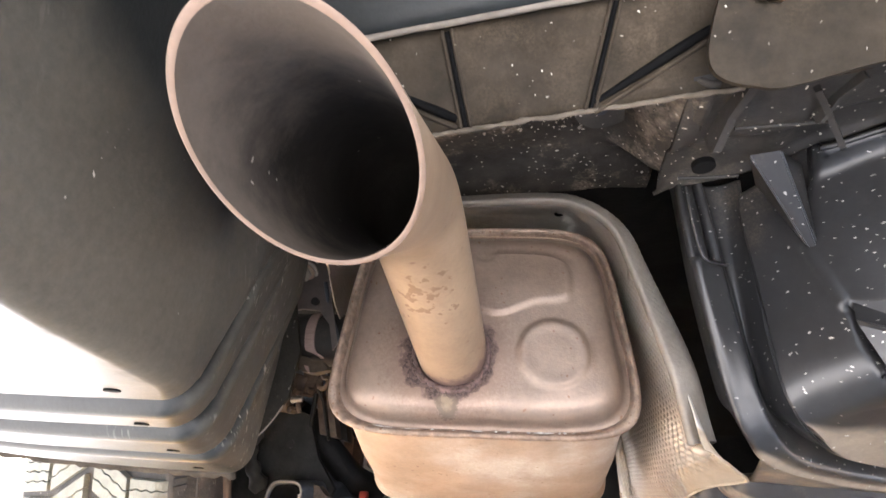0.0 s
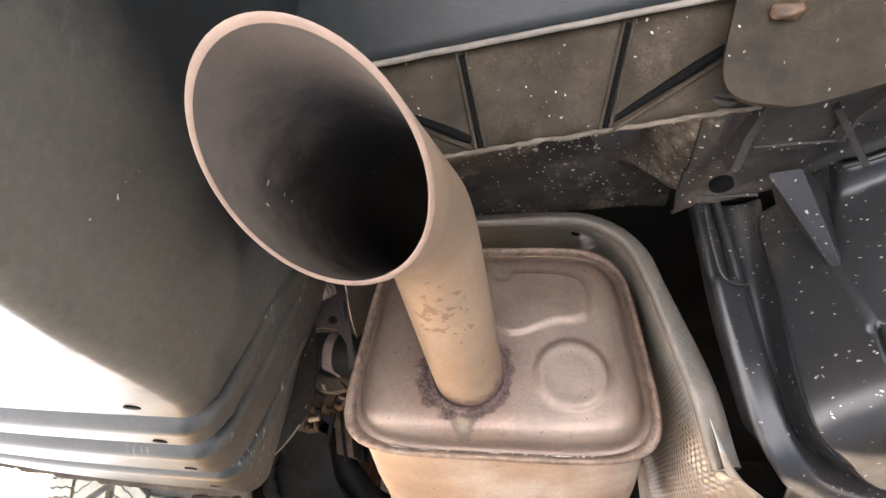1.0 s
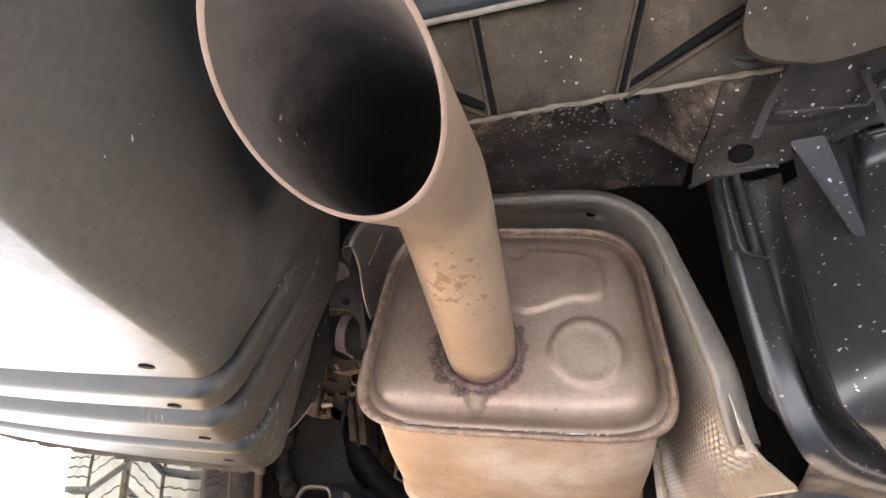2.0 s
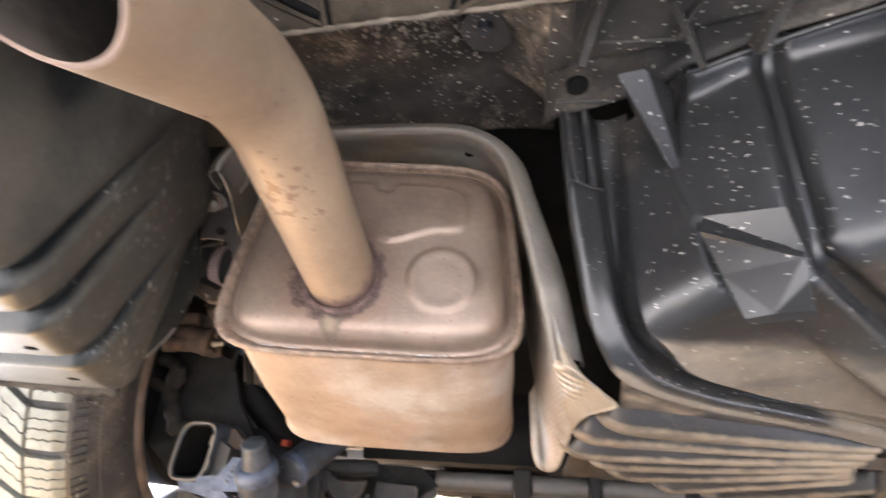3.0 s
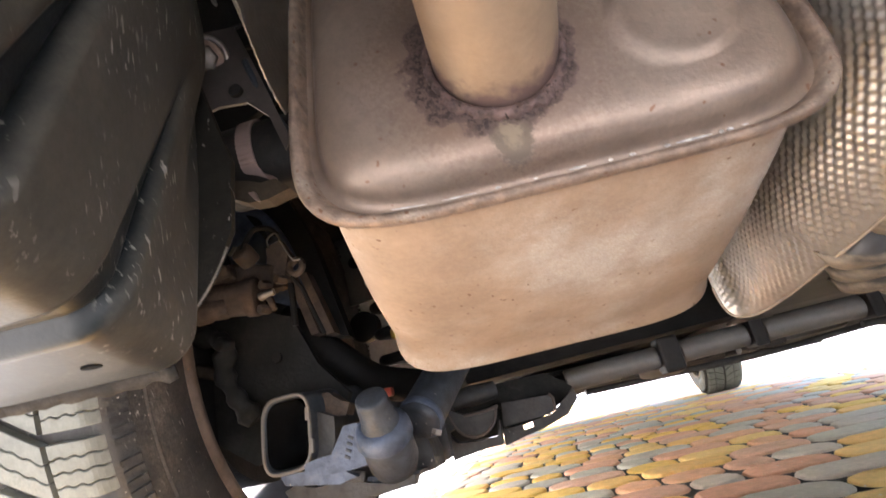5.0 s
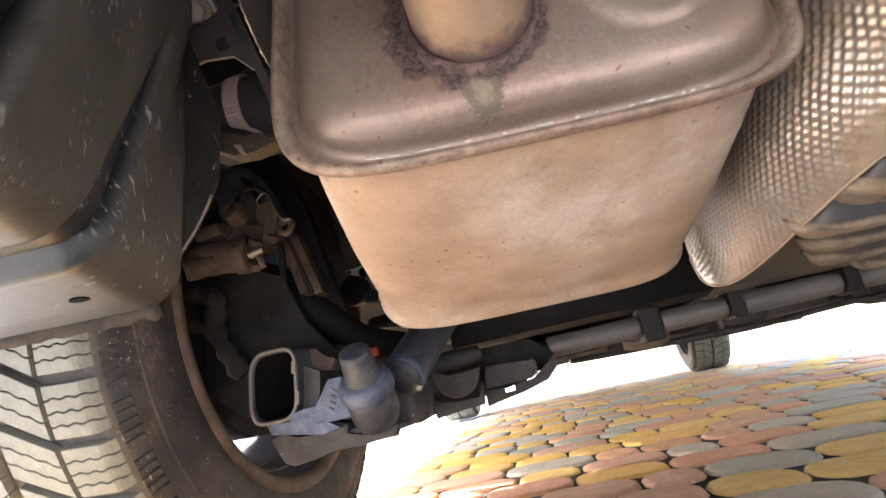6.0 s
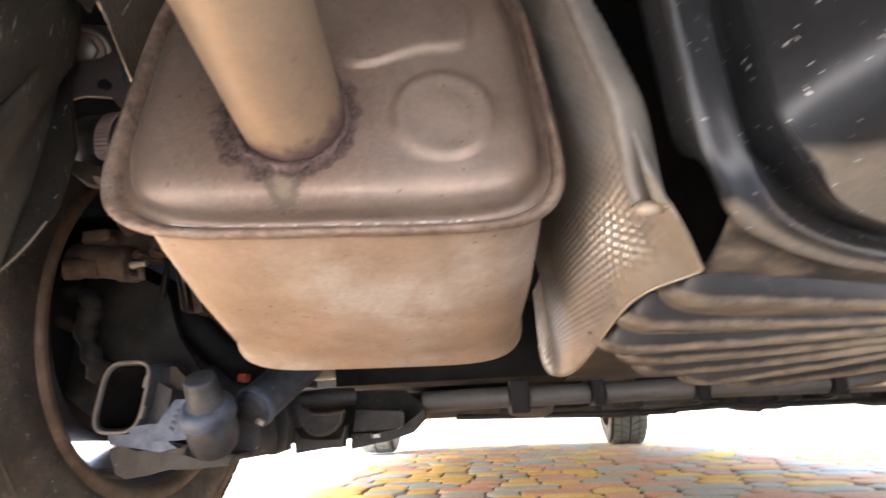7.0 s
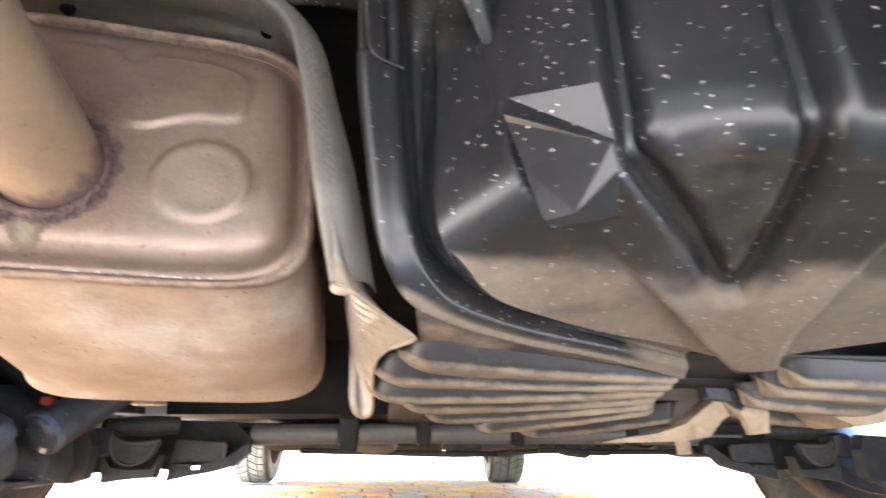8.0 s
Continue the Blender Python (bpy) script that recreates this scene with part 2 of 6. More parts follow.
SOOTY = material("black_grimy_backing_plate", (0.020, 0.020, 0.019), 0.8, 0.0, 0.4, 24, (0.052, 0.046, 0.040), 0.36, 20, 0.4, spec=0.15)
SEAMM = material("weathered_brown_seam", (0.20, 0.138, 0.10), 0.5, 0.3, 0.45, 120, (0.34, 0.28, 0.22), 0.45, 40, 0.5, 420, specks=1.9, speck_colour=RUSTY, speck_size=0.9, speck_scale=170.0, mottle=0.12)
# flat black that stands for shade inside holes, slots and the box section
PITCH = material("flat_black_hole_shade", (0.006, 0.006, 0.006), 0.9, 0.0, 0.2, 40, None, 0, 1, 0.1, spec=0.05)
COVER = material("brown_filmed_cover_plastic", (0.032, 0.0245, 0.0165), 0.7, 0.0, 0.35, 40, (0.085, 0.063, 0.042), 0.40, 18, 0.25, 260, specks=1.0, speck_size=0.6, spec=0.2, mottle=0.14)
RIMM = material("dull_rolled_aluminium", (0.175, 0.155, 0.13), 0.6, 0.4, 0.12, 30, (0.22, 0.185, 0.15), 0.45, 14, 0.25, 300)
GRIME = material("grimy_grey_bracket_iron", (0.032, 0.032, 0.032), 0.6, 0.15, 0.4, 45, (0.085, 0.078, 0.068), 0.42, 20, 0.4, specks=0.6, speck_size=0.6)
EDGE = material("pinkish_brown_cut_steel", (0.20, 0.135, 0.10), 0.6, 0.2, 0.2, 40, (0.30, 0.22, 0.17), 0.35, 25, 0.1)
TORN = material("frayed_dusty_edge_plastic", (0.032, 0.028, 0.024), 0.9, 0.0, 0.4, 60, (0.085, 0.070, 0.055), 0.4, 40, 0.5, spec=0.1)
BEAD = material("bright_worn_weld", (0.40, 0.37, 0.34), 0.5, 0.5, 0.5, 260, None, 0, 1, 0.2)
CRUST2 = material("pale_dried_spatter", (0.24, 0.21, 0.175), 0.9, 0.0, 0.35, 200, None, 0, 1, 0.2)
CRUST = material("crumbly_mud_crust", (0.115, 0.092, 0.068), 0.9, 0.0, 0.4, 60, (0.09, 0.075, 0.06), 0.4, 40, 0.4)
JOINT = material("sandy_joint", (0.045, 0.037, 0.030), 0.95, 0.0, 0.3, 60, (0.2, 0.16, 0.12), 0.3, 20, 0.5)
GROUNDM = material("light_grey_concrete", (0.46, 0.465, 0.475), 0.9, 0.0, 0.2, 3, None, 0, 1, 0.2)
WALLM = material("dull_render", (0.25, 0.25, 0.25), 0.9, 0.0, 0.2, 3, (0.30, 0.29, 0.27), 0.3, 2, 0.3)
PAINT = material("dark_body_paint", (0.05, 0.055, 0.06), 0.3, 0.0, 0.1, 5, None, 0, 1, 0.0)
LIPM = material("dust_edged_bumper_lip", (0.17, 0.145, 0.12), 0.7, 0.0, 0.25, 40, (0.10, 0.085, 0.07), 0.35, 25, 0.2)
CLIPM = material("orange_brown_plastic_clip", (0.075, 0.042, 0.020), 0.6, 0.0, 0.5, 160, (0.15, 0.10, 0.06), 0.3, 80, 0.3)


# ---- mesh helpers ----
def mesh_of(verts, faces, name="m", smooth=True):
    me = bpy.data.meshes.new(name)
    me.from_pydata([tuple(v) for v in verts], [], faces)
    me.validate()
    if smooth:
        me.polygons.foreach_set("use_smooth", [True] * len(me.polygons))
    me.update()
    return me


def part(name, data, mat, parent=None, label="", sharp=None):
    """One mesh object under a thing or a part; data is a mesh or a bmesh."""
    if isinstance(data, bmesh.types.BMesh):
        me = bpy.data.meshes.new(name)
        bmesh.ops.recalc_face_normals(data, faces=data.faces)
        data.to_mesh(me)
        data.free()
        data = me
    if sharp is not None:
        data.polygons.foreach_set("use_smooth", [True] * len(data.polygons))
        data.set_sharp_from_angle(angle=radians(sharp))
    data.materials.clear()
    for m in mat if isinstance(mat, (list, tuple)) else [mat]:
        data.materials.append(m)
    ob = new(name, data)
    if parent is not None:
        ob.parent = parent
    if label:
        tagged(ob, label)
    return ob


def thing(name, label, category, group="", kind="", at=(0, 0, 0)):
    ob = new(name)
    ob.empty_display_size = 0.02
    ob.location = at
    return tagged(ob, label, category, group, kind)


def grid(P, wrap_u=False, wrap_v=False, thick=0.0):
    """Quad sheet over an array of points [u][v][3]; thick gives it a second skin and a closed rim."""
    P = np.asarray(P, float)
    nu, nv = P.shape[:2]
    V = P.reshape(-1, 3)
    F = []
    for i in range(nu if wrap_u else nu - 1):
        for j in range(nv if wrap_v else nv - 1):
            a, b = i * nv + j, ((i + 1) % nu) * nv + j
            c, d = ((i + 1) % nu) * nv + (j + 1) % nv, i * nv + (j + 1) % nv
            F.append((a, b, c, d))
    if thick:
        du = np.gradient(P, axis=0)
        dv = np.gradient(P, axis=1)
        if wrap_u:
            du = np.roll(P, -1, 0) - np.roll(P, 1, 0)
        if wrap_v:
            dv = np.roll(P, -1, 1) - np.roll(P, 1, 1)
        N = np.cross(du, dv)
        N /= np.maximum(np.linalg.norm(N, axis=2, keepdims=True), 1e-9)
        n0 = len(V)
        V = np.vstack([V, (P - N * thick).reshape(-1, 3)])
        F += [tuple(n0 + k for k in reversed(f)) for f in F]
        idx = lambda i, j: i * nv + j
        if not wrap_u:
            for i in (0, nu - 1):
                for j in range(nv if wrap_v else nv - 1):
                    a, b = idx(i, j), idx(i, (j + 1) % nv)
                    F.append((a, b, n0 + b, n0 + a) if i == 0 else (b, a, n0 + a, n0 + b))
        if not wrap_v:
            for j in (0, nv - 1):
                for i in range(nu if wrap_u else nu - 1):
                    a, b = idx(i, j), idx((i + 1) % nu, j)
                    F.append((b, a, n0 + a, n0 + b) if j == 0 else (a, b, n0 + b, n0 + a))
    return mesh_of(V, F)


def frames_along(path):
    path = [Vector(p) for p in path]
    out, up = [], None
    for i, p in enumerate(path):
        t = (path[min(i + 1, len(path) - 1)] - path[max(i - 1, 0)]).normalized()
        if up is None:
            up = Vector((0, 0, 1)) if abs(t.z) < 0.9 else Vector((0, 1, 0))
        a = t.cross(up).normalized()
        up = a.cross(t).normalized()
        out.append((p, a, up, t))
    return out


def tube(path, radius, seg=24, cap=True, squash=1.0):
    """Round bar along a path; radius may be a list."""
    rs = radius if isinstance(radius, (list, tuple)) else [radius] * len(path)
    V, F = [], []
    for (p, a, b, t), r in zip(frames_along(path), rs):
        for k in range(seg):
            w = 2 * math.pi * k / seg
            V.append(p + a * r * math.cos(w) + b * r * squash * math.sin(w))
    for i in range(len(path) - 1):
        for k in range(seg):
            F.append((i * seg + k, i * seg + (k + 1) % seg, (i + 1) * seg + (k + 1) % seg, (i + 1) * seg + k))
    if cap:
        F.append(tuple(range(seg))[::-1])
        F.append(tuple((len(path) - 1) * seg + k for k in range(seg)))
    me = mesh_of(V, F)
    me.set_sharp_from_angle(angle=radians(50))
    return me


def block(cx, cy, cz, sx, sy, sz, bevel=0.003, rot=(0, 0, 0), seg=2, taper=1.0):
    bm = bmesh.new()
    bmesh.ops.create_cube(bm, size=1.0)
    for v in bm.verts:
        k = taper if v.co.z < 0 else 1.0
        v.co = Vector((v.co.x * sx * k, v.co.y * sy * k, v.co.z * sz))
    if bevel:
        bmesh.ops.bevel(bm, geom=bm.edges[:], offset=bevel, segments=seg, affect="EDGES", profile=0.6)
    bmesh.ops.transform(bm, matrix=pose(cx, cy, cz, *rot), verts=bm.verts)
    return bm


def prism(outline, p0, ax, ay, depth, bevel=0.0015):
    """Plate: a 2D outline on the axes ax, ay at p0, given thickness along their normal."""
    p0, ax, ay = Vector(p0), Vector(ax).normalized(), Vector(ay)
    ay = (ay - ax * ay.dot(ax)).normalized()
    nrm = ax.cross(ay)
    bm = bmesh.new()
    a = [bm.verts.new(p0 + ax * x + ay * y + nrm * depth / 2) for x, y in outline]
    b = [bm.verts.new(p0 + ax * x + ay * y - nrm * depth / 2) for x, y in outline]
    bm.faces.new(a)
    bm.faces.new(b[::-1])
    for i in range(len(a)):
        j = (i + 1) % len(a)
        bm.faces.new((a[j], a[i], b[i], b[j]))
    if bevel:
        bmesh.ops.bevel(bm, geom=[e for e in bm.edges if e.is_manifold and abs(e.calc_face_angle(0)) > 0.6], offset=bevel, segments=2, affect="EDGES")
    return bm


def catmull(pts, n):
    """Smooth curve through the points, n steps a span."""
    P = [np.array(p, float) for p in pts]
    P = [2 * P[0] - P[1]] + P + [2 * P[-1] - P[-2]]
    out = []
    for i in range(1, len(P) - 2):
        for k in range(n):
            t = k / n
            a, b, c, d = P[i - 1], P[i], P[i + 1], P[i + 2]
            out.append(0.5 * (2 * b + (c - a) * t + (2 * a - 5 * b + 4 * c - d) * t * t + (3 * b - a - 3 * c + d) * t ** 3))
    out.append(P[-2])
    return np.array(out)


def sstep(a, b, x):
    t = np.clip((x - a) / (b - a), 0, 1)
    return t * t * (3 - 2 * t)


# ---- muffler with its tailpipe ----
MX, MZ, MHW, MHH, MY = 0.0267, 0.3831, 0.1229, 0.0971, 0.4631  # seam ring: centre, half sizes, station


def poly_dist(x, z, poly):
    """Signed distance to a polygon in a plane, negative inside."""
    d = np.full(x.shape, 9.0)
    inside = np.zeros(x.shape, bool)
    poly = np.asarray(poly, float)
    for (ax, az), (bx, bz) in zip(poly, np.roll(poly, -1, 0)):
        ex, ez = bx - ax, bz - az
        t = np.clip(((x - ax) * ex + (z - az) * ez) / (ex * ex + ez * ez + 1e-12), 0, 1)
        d = np.minimum(d, np.hypot(x - ax - ex * t, z - az - ez * t))
        inside ^= ((az > z) != (bz > z)) & (x < (bx - ax) * (z - az) / (bz - az + 1e-12) + ax)
    return np.where(inside, -d, d)


def lean(o):
    """Station of points on the end plate, which stands slightly askew."""
    return MY + 0.1107 * (o[:, 0] - MX) + 0.0488 * (o[:, 1] - MZ)


def ring_outline(n, grow=0.0, power=5.4):
    w = np.linspace(0, 2 * np.pi, n, endpoint=False)
    c, s = np.cos(w), np.sin(w)
    k = (np.abs(c) ** power + np.abs(s) ** power) ** (-1 / power)
    x, z = c * k * (MHW + grow), s * k * (MHH + grow)
    x = x * (1 - 0.85 * z)
    return np.stack([MX + x, MZ + z], 1)


def muffler():
    top = thing("exhaust_muffler", "dusty tan steel exhaust muffler hanging under the car's rear", "muffler", at=(0, 0, 0))
    N = 144
    # shell
    rows = []
    for k, (y, g) in enumerate([(MY + 0.002, -0.004), (MY + 0.012, -0.006), (MY + 0.05, -0.004), (0.58, -0.002), (0.66, -0.0025), (0.688, -0.0030), (0.6915, -0.0006), (0.696, 0.0004), (0.700, -0.001)]):
        o = ring_outline(N, g)
        d = y - MY
        f = d / 0.234
        rows.append(np.c_[o[:, 0] - 0.0202 * f + (o[:, 0] - MX) * 0.08 * f, lean(o) + d, o[:, 1] - 0.213 * d])
    o = ring_outline(N, -0.05)
    rows.append(np.c_[o[:, 0] - 0.0207, np.full(N, 0.724), o[:, 1] - 0.052])
    rows.append(np.c_[np.full(N, MX - 0.0207), np.full(N, 0.727), np.full(N, MZ - 0.052)])
    part("shell", grid(np.array(rows), wrap_v=True), STEEL_BODY, top)
    # rolled seam
    rows = []
    for y, g in [(MY + 0.004, -0.005), (MY + 0.004, 0.001), (MY + 0.001, 0.0024), (MY - 0.003, 0.0024), (MY - 0.0055, 0.0010), (MY - 0.0055, -0.0015), (MY - 0.001, -0.0035), (MY + 0.004, -0.005)]:
        o = ring_outline(N, g)
        rows.append(np.c_[o[:, 0], lean(o) + y - MY, o[:, 1]])
    part("seam_rim", grid(np.array(rows), wrap_v=True), SEAMM, top, "weathered rust-flecked rolled seam")
    # stamped end plate
    squig = catmull([(-0.01, 0.452), (0.012, 0.453), (0.024, 0.441), (0.034, 0.439), (0.044, 0.449), (0.060, 0.4525), (0.088, 0.450), (0.102, 0.440), (0.107, 0.424), (0.105, 0.406), (0.094, 0.400), (0.078, 0.399), (0.062, 0.393), (0.046, 0.387), (0.030, 0.389), (-0.01, 0.41)], 5)

    rows = []
    prof = [(0.0, -0.0045, 0.003), (0.0, -0.0075, 0.003), (0.0, -0.010, -0.001), (0.0, -0.0115, -0.006), (0.0, -0.0135, -0.012), (0.0, -0.017, -0.0165), (0.0, -0.0215, -0.0195), (0.0, -0.027, -0.0213), (0.0, -0.033, -0.0218)]
    for _, g, dy in prof:
        o = ring_outline(N, g)
        rows.append(np.c_[o[:, 0], lean(o) + (dy if dy > 0 else 0.72 * dy), o[:, 1]])
    base = ring_outline(N, -0.033)
    c = np.array([MX, MZ])
    for f in np.linspace(0.985, 0.0, 62):
        o = c + (base - c) * f
        x, z = o[:, 0], o[:, 1]
        h = 0.0027 * (1 - sstep(-0.0035, 0.0025, np.hypot(x - 0.0885, z - 0.3525) - 0.0295))
        h -= 0.0009 * (1 - sstep(-0.004, 0.005, np.hypot(x - 0.0885, z - 0.3525) - 0.0205))
        h += 0.0026 * (1 - sstep(-0.0035, 0.0030, poly_dist(x, z, squig)))
        h += 0.0015 * (1 - f)
        rows.append(np.c_[x, lean(o) - 0.0157 - h, z])
    # bright weld beads left along the lower seam
    rng = random.Random(5)
    edge = ring_outline(720, -0.0035)
    low = edge[edge[:, 1] < MZ - 0.06]
    low = low[np.argsort(low[:, 0])]
    x = -0.060
    while x < 0.115:
        L = rng.choice((0.002, 0.003, 0.005, 0.008, 0.016))
        th = rng.uniform(0.4, 1.1)
        xs = np.linspace(x, x + L, 6)
        pts = [(q, float(lean(np.array([[q, np.interp(q, low[:, 0], low[:, 1])]]))[0]) - 0.0052, float(np.interp(q, low[:, 0], low[:, 1])) - 0.0004) for q in xs]
        part("seam_bead", tube(pts, [th * q for q in (0.0003, 0.0006, 0.0009, 0.0007, 0.0006, 0.0003)], 8), BEAD, top, "bright weld bead on the seam")
        x += L + rng.uniform(0.0015, 0.016)
    plate = part("end_plate", grid(np.array(rows), wrap_v=True), STEEL_PLATE, top, "brown-grey stamped end plate with embossed circle and wave")
    return top


def burnt_foot(m):
    """Purple-brown heat tint where the pipe meets its weld."""
    nt = m.node_tree
    n, l = nt.nodes, nt.links
    bsdf = n["Principled BSDF"]
    src = bsdf.inputs["Base Color"].links[0].from_socket
    geo, sep, nz, a, b, mx = (n.new("ShaderNode" + k) for k in ("NewGeometry", "SeparateXYZ", "TexNoise", "Math", "Math", "Mix"))
    nz.inputs["Scale"].default_value, nz.inputs["Detail"].default_value = 140.0, 6.0
    l.new(geo.outputs["Position"], nz.inputs["Vector"])
    l.new(geo.outputs["Position"], sep.inputs[0])
    a.operation, b.operation = "MULTIPLY_ADD", "MULTIPLY_ADD"
    a.inputs[1].default_value = 0.030
    l.new(nz.outputs["Fac"], a.inputs[0])
    l.new(sep.outputs[1], a.inputs[2])
    l.new(a.outputs[0], b.inputs[0])
    b.inputs[1].default_value, b.inputs[2].default_value = 90.0, -90.0 * 0.4415
    b.use_clamp = True
    mx.data_type = "RGBA"
    l.new(b.outputs[0], mx.inputs[0])
    l.new(src, mx.inputs[6])
    mx.inputs[7].default_value = (0.14, 0.088, 0.075, 1)
    l.new(mx.outputs[2], bsdf.inputs["Base Color"])


burnt_foot(PIPE)


def rust_patches(m, spots):
    """Clusters of brown rust freckles round given places."""
    nt = m.node_tree
    n, l = nt.nodes, nt.links
    bsdf = n["Principled BSDF"]
    colour = bsdf.inputs["Base Color"].links[0].from_socket
    pos = n.new("ShaderNodeNewGeometry").outputs["Position"]
    nz = n.new("ShaderNodeTexNoise")
    nz.inputs["Scale"].default_value, nz.inputs["Detail"].default_value = 150.0, 3.0
    l.new(pos, nz.inputs["Vector"])
    for centre, reach, amount in spots:
        d = n.new("ShaderNodeVectorMath")
        d.operation = "DISTANCE"
        d.inputs[1].default_value = centre
        l.new(pos, d.inputs[0])
        a = n.new("ShaderNodeMath")
        a.operation = "MULTIPLY_ADD"
        a.inputs[1].default_value, a.inputs[2].default_value = -0.20 / reach, amount
        l.new(d.outputs["Value"], a.inputs[0])
        b = n.new("ShaderNodeMath")
        b.operation = "ADD"
        l.new(a.outputs[0], b.inputs[0])
        l.new(nz.outputs["Fac"], b.inputs[1])
        r = n.new("ShaderNodeValToRGB")
        r.color_ramp.elements[0].position, r.color_ramp.elements[1].position = 0.66, 0.71
        l.new(b.outputs[0], r.inputs[0])
        f = n.new("ShaderNodeMath")
        f.operation = "MULTIPLY"
        f.inputs[1].default_value = 0.6
        l.new(r.outputs[0], f.inputs[0])
        mx = n.new("ShaderNodeMix")
        mx.data_type = "RGBA"
        mx.inputs[7].default_value = (0.135, 0.066, 0.034, 1)
        l.new(f.outputs[0], mx.inputs[0])
        l.new(colour, mx.inputs[6])
        colour = mx.outputs[2]
    l.new(colour, bsdf.inputs["Base Color"])


rust_patches(PIPE, (((0.006, 0.315, 0.347), 0.026, 0.235), ((-0.018, 0.345, 0.365), 0.020, 0.17), ((0.020, 0.250, 0.372), 0.025, 0.13)))
# tailpipe centre line: leaves the plate, rises rearwards, then turns down
P0, PB, PC = Vector((0.0037, 0.447, 0.3507)), Vector((0.0087, 0.2617, 0.3909)), Vector((0.0242, 0.1178, 0.3080))
PR = 0.0294
CUT = Vector((0.066, -0.231, -0.971))


def tailpipe(top):
    s = 0.045
    A = PB + (P0 - PB).normalized() * s
    D = PB + (PC - PB).normalized() * s
    path = [P0 + (A - P0) * t for t in np.linspace(0, 1, 14)[:-1]]
    path += [A * (1 - t) ** 2 + PB * 2 * t * (1 - t) + D * t * t for t in np.linspace(0, 1, 16)]
    ax = (PC - PB).normalized()
    far = [D + (PC - D) * t for t in np.linspace(0, 1, 12)[1:]]
    seg = 72
    fr = frames_along(path + far + [PC + ax * 0.05])[:-1]

    def skin(dr):
        rows = []
        for i, (p, a, b, t) in enumerate(fr):
            r = PR + dr
            d = (p - P0).length
            r += 0.0007 * math.exp(-((d - 0.118) / 0.0025) ** 2)   # pressed ring
            ring = []
            for k in range(seg):
                w = 2 * math.pi * k / seg
                q = p + (a * math.cos(w) + b * math.sin(w)) * r
                if i >= len(path):
                    # towards the slanted mouth
                    u = (i - len(path) + 1) / len(far)
                    o = D + (a * math.cos(w) + b * math.sin(w)) * r
                    L = (PC - o).dot(CUT) / ax.dot(CUT)
                    q = o + ax * L * u
                ring.append(q)
            rows.append(ring)
        return rows

    out, inn = skin(0.0), skin(-0.0016)
    lip = [[(Vector(a) + Vector(b)) / 2 + ax * 0.0006 for a, b in zip(out[-1], inn[-1])]]
    pipe = part("tailpipe", grid(np.array([[tuple(v) for v in r] for r in out]), wrap_v=True), PIPE, top, "tan dust-baked tailpipe with slanted open end")
    part("mouth_edge", grid(np.array([[tuple(v) for v in r] for r in out[-1:] + lip + inn[-1:]]), wrap_v=True), EDGE, pipe, "pinkish-brown cut edge of the mouth")
    # shade of the bore painted in: pale film at the mouth, none deeper
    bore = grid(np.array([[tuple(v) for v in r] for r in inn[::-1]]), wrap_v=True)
    dust_tone_on(bore, np.repeat(np.array([0.75 * (1 - i / 11) if i < 11 else 0.0 for i in range(len(inn))]), seg))
    part("bore", bore, SOOT, pipe, "sooty inside of the tailpipe, painted darker with depth")
    # rough weld where the pipe enters
    rows = []
    for j in range(14):
        ph = math.pi * j / 13
        ring = []
        for k in range(144):
            w = 2 * math.pi * k / 144
            low = max(0.0, -math.sin(w)) ** 2
            cw, sw = math.cos(w), math.sin(w)
            fat = 0.0030 + 0.0010 * low + 0.0012 * noise.noise(Vector((cw * 4, sw * 4, 0.3))) + 0.0016 * noise.noise(Vector((cw * 13, sw * 13, j * 0.3)))
            r = PR - 0.001 + fat * (1 - math.cos(math.pi - ph)) * 0.9
            h = 0.0048 * math.sin(ph) + 0.0010 * noise.noise(Vector((cw * 14, sw * 14, j * 0.7))) + 0.0009 * noise.noise(Vector((cw * 34, sw * 34, j)))
            ring.append((P0.x + cw * r, 0.4445 + 0.11 * cw * r + 0.05 * sw * r - h, P0.z + sw * r))
        rows.append(ring)
    part("weld", grid(np.array(rows), wrap_v=True), WELD, pipe, "scorched purple-brown weld bead")


def dust_tone_on(me, values, name="dust"):
    """Per-point amount of the film, 0 to 1: dust, and light or shade put in."""
    a = me.attributes.new(name, "FLOAT", "POINT")
    a.data.foreach_set("value", np.clip(values, 0, 1).astype(np.float32))


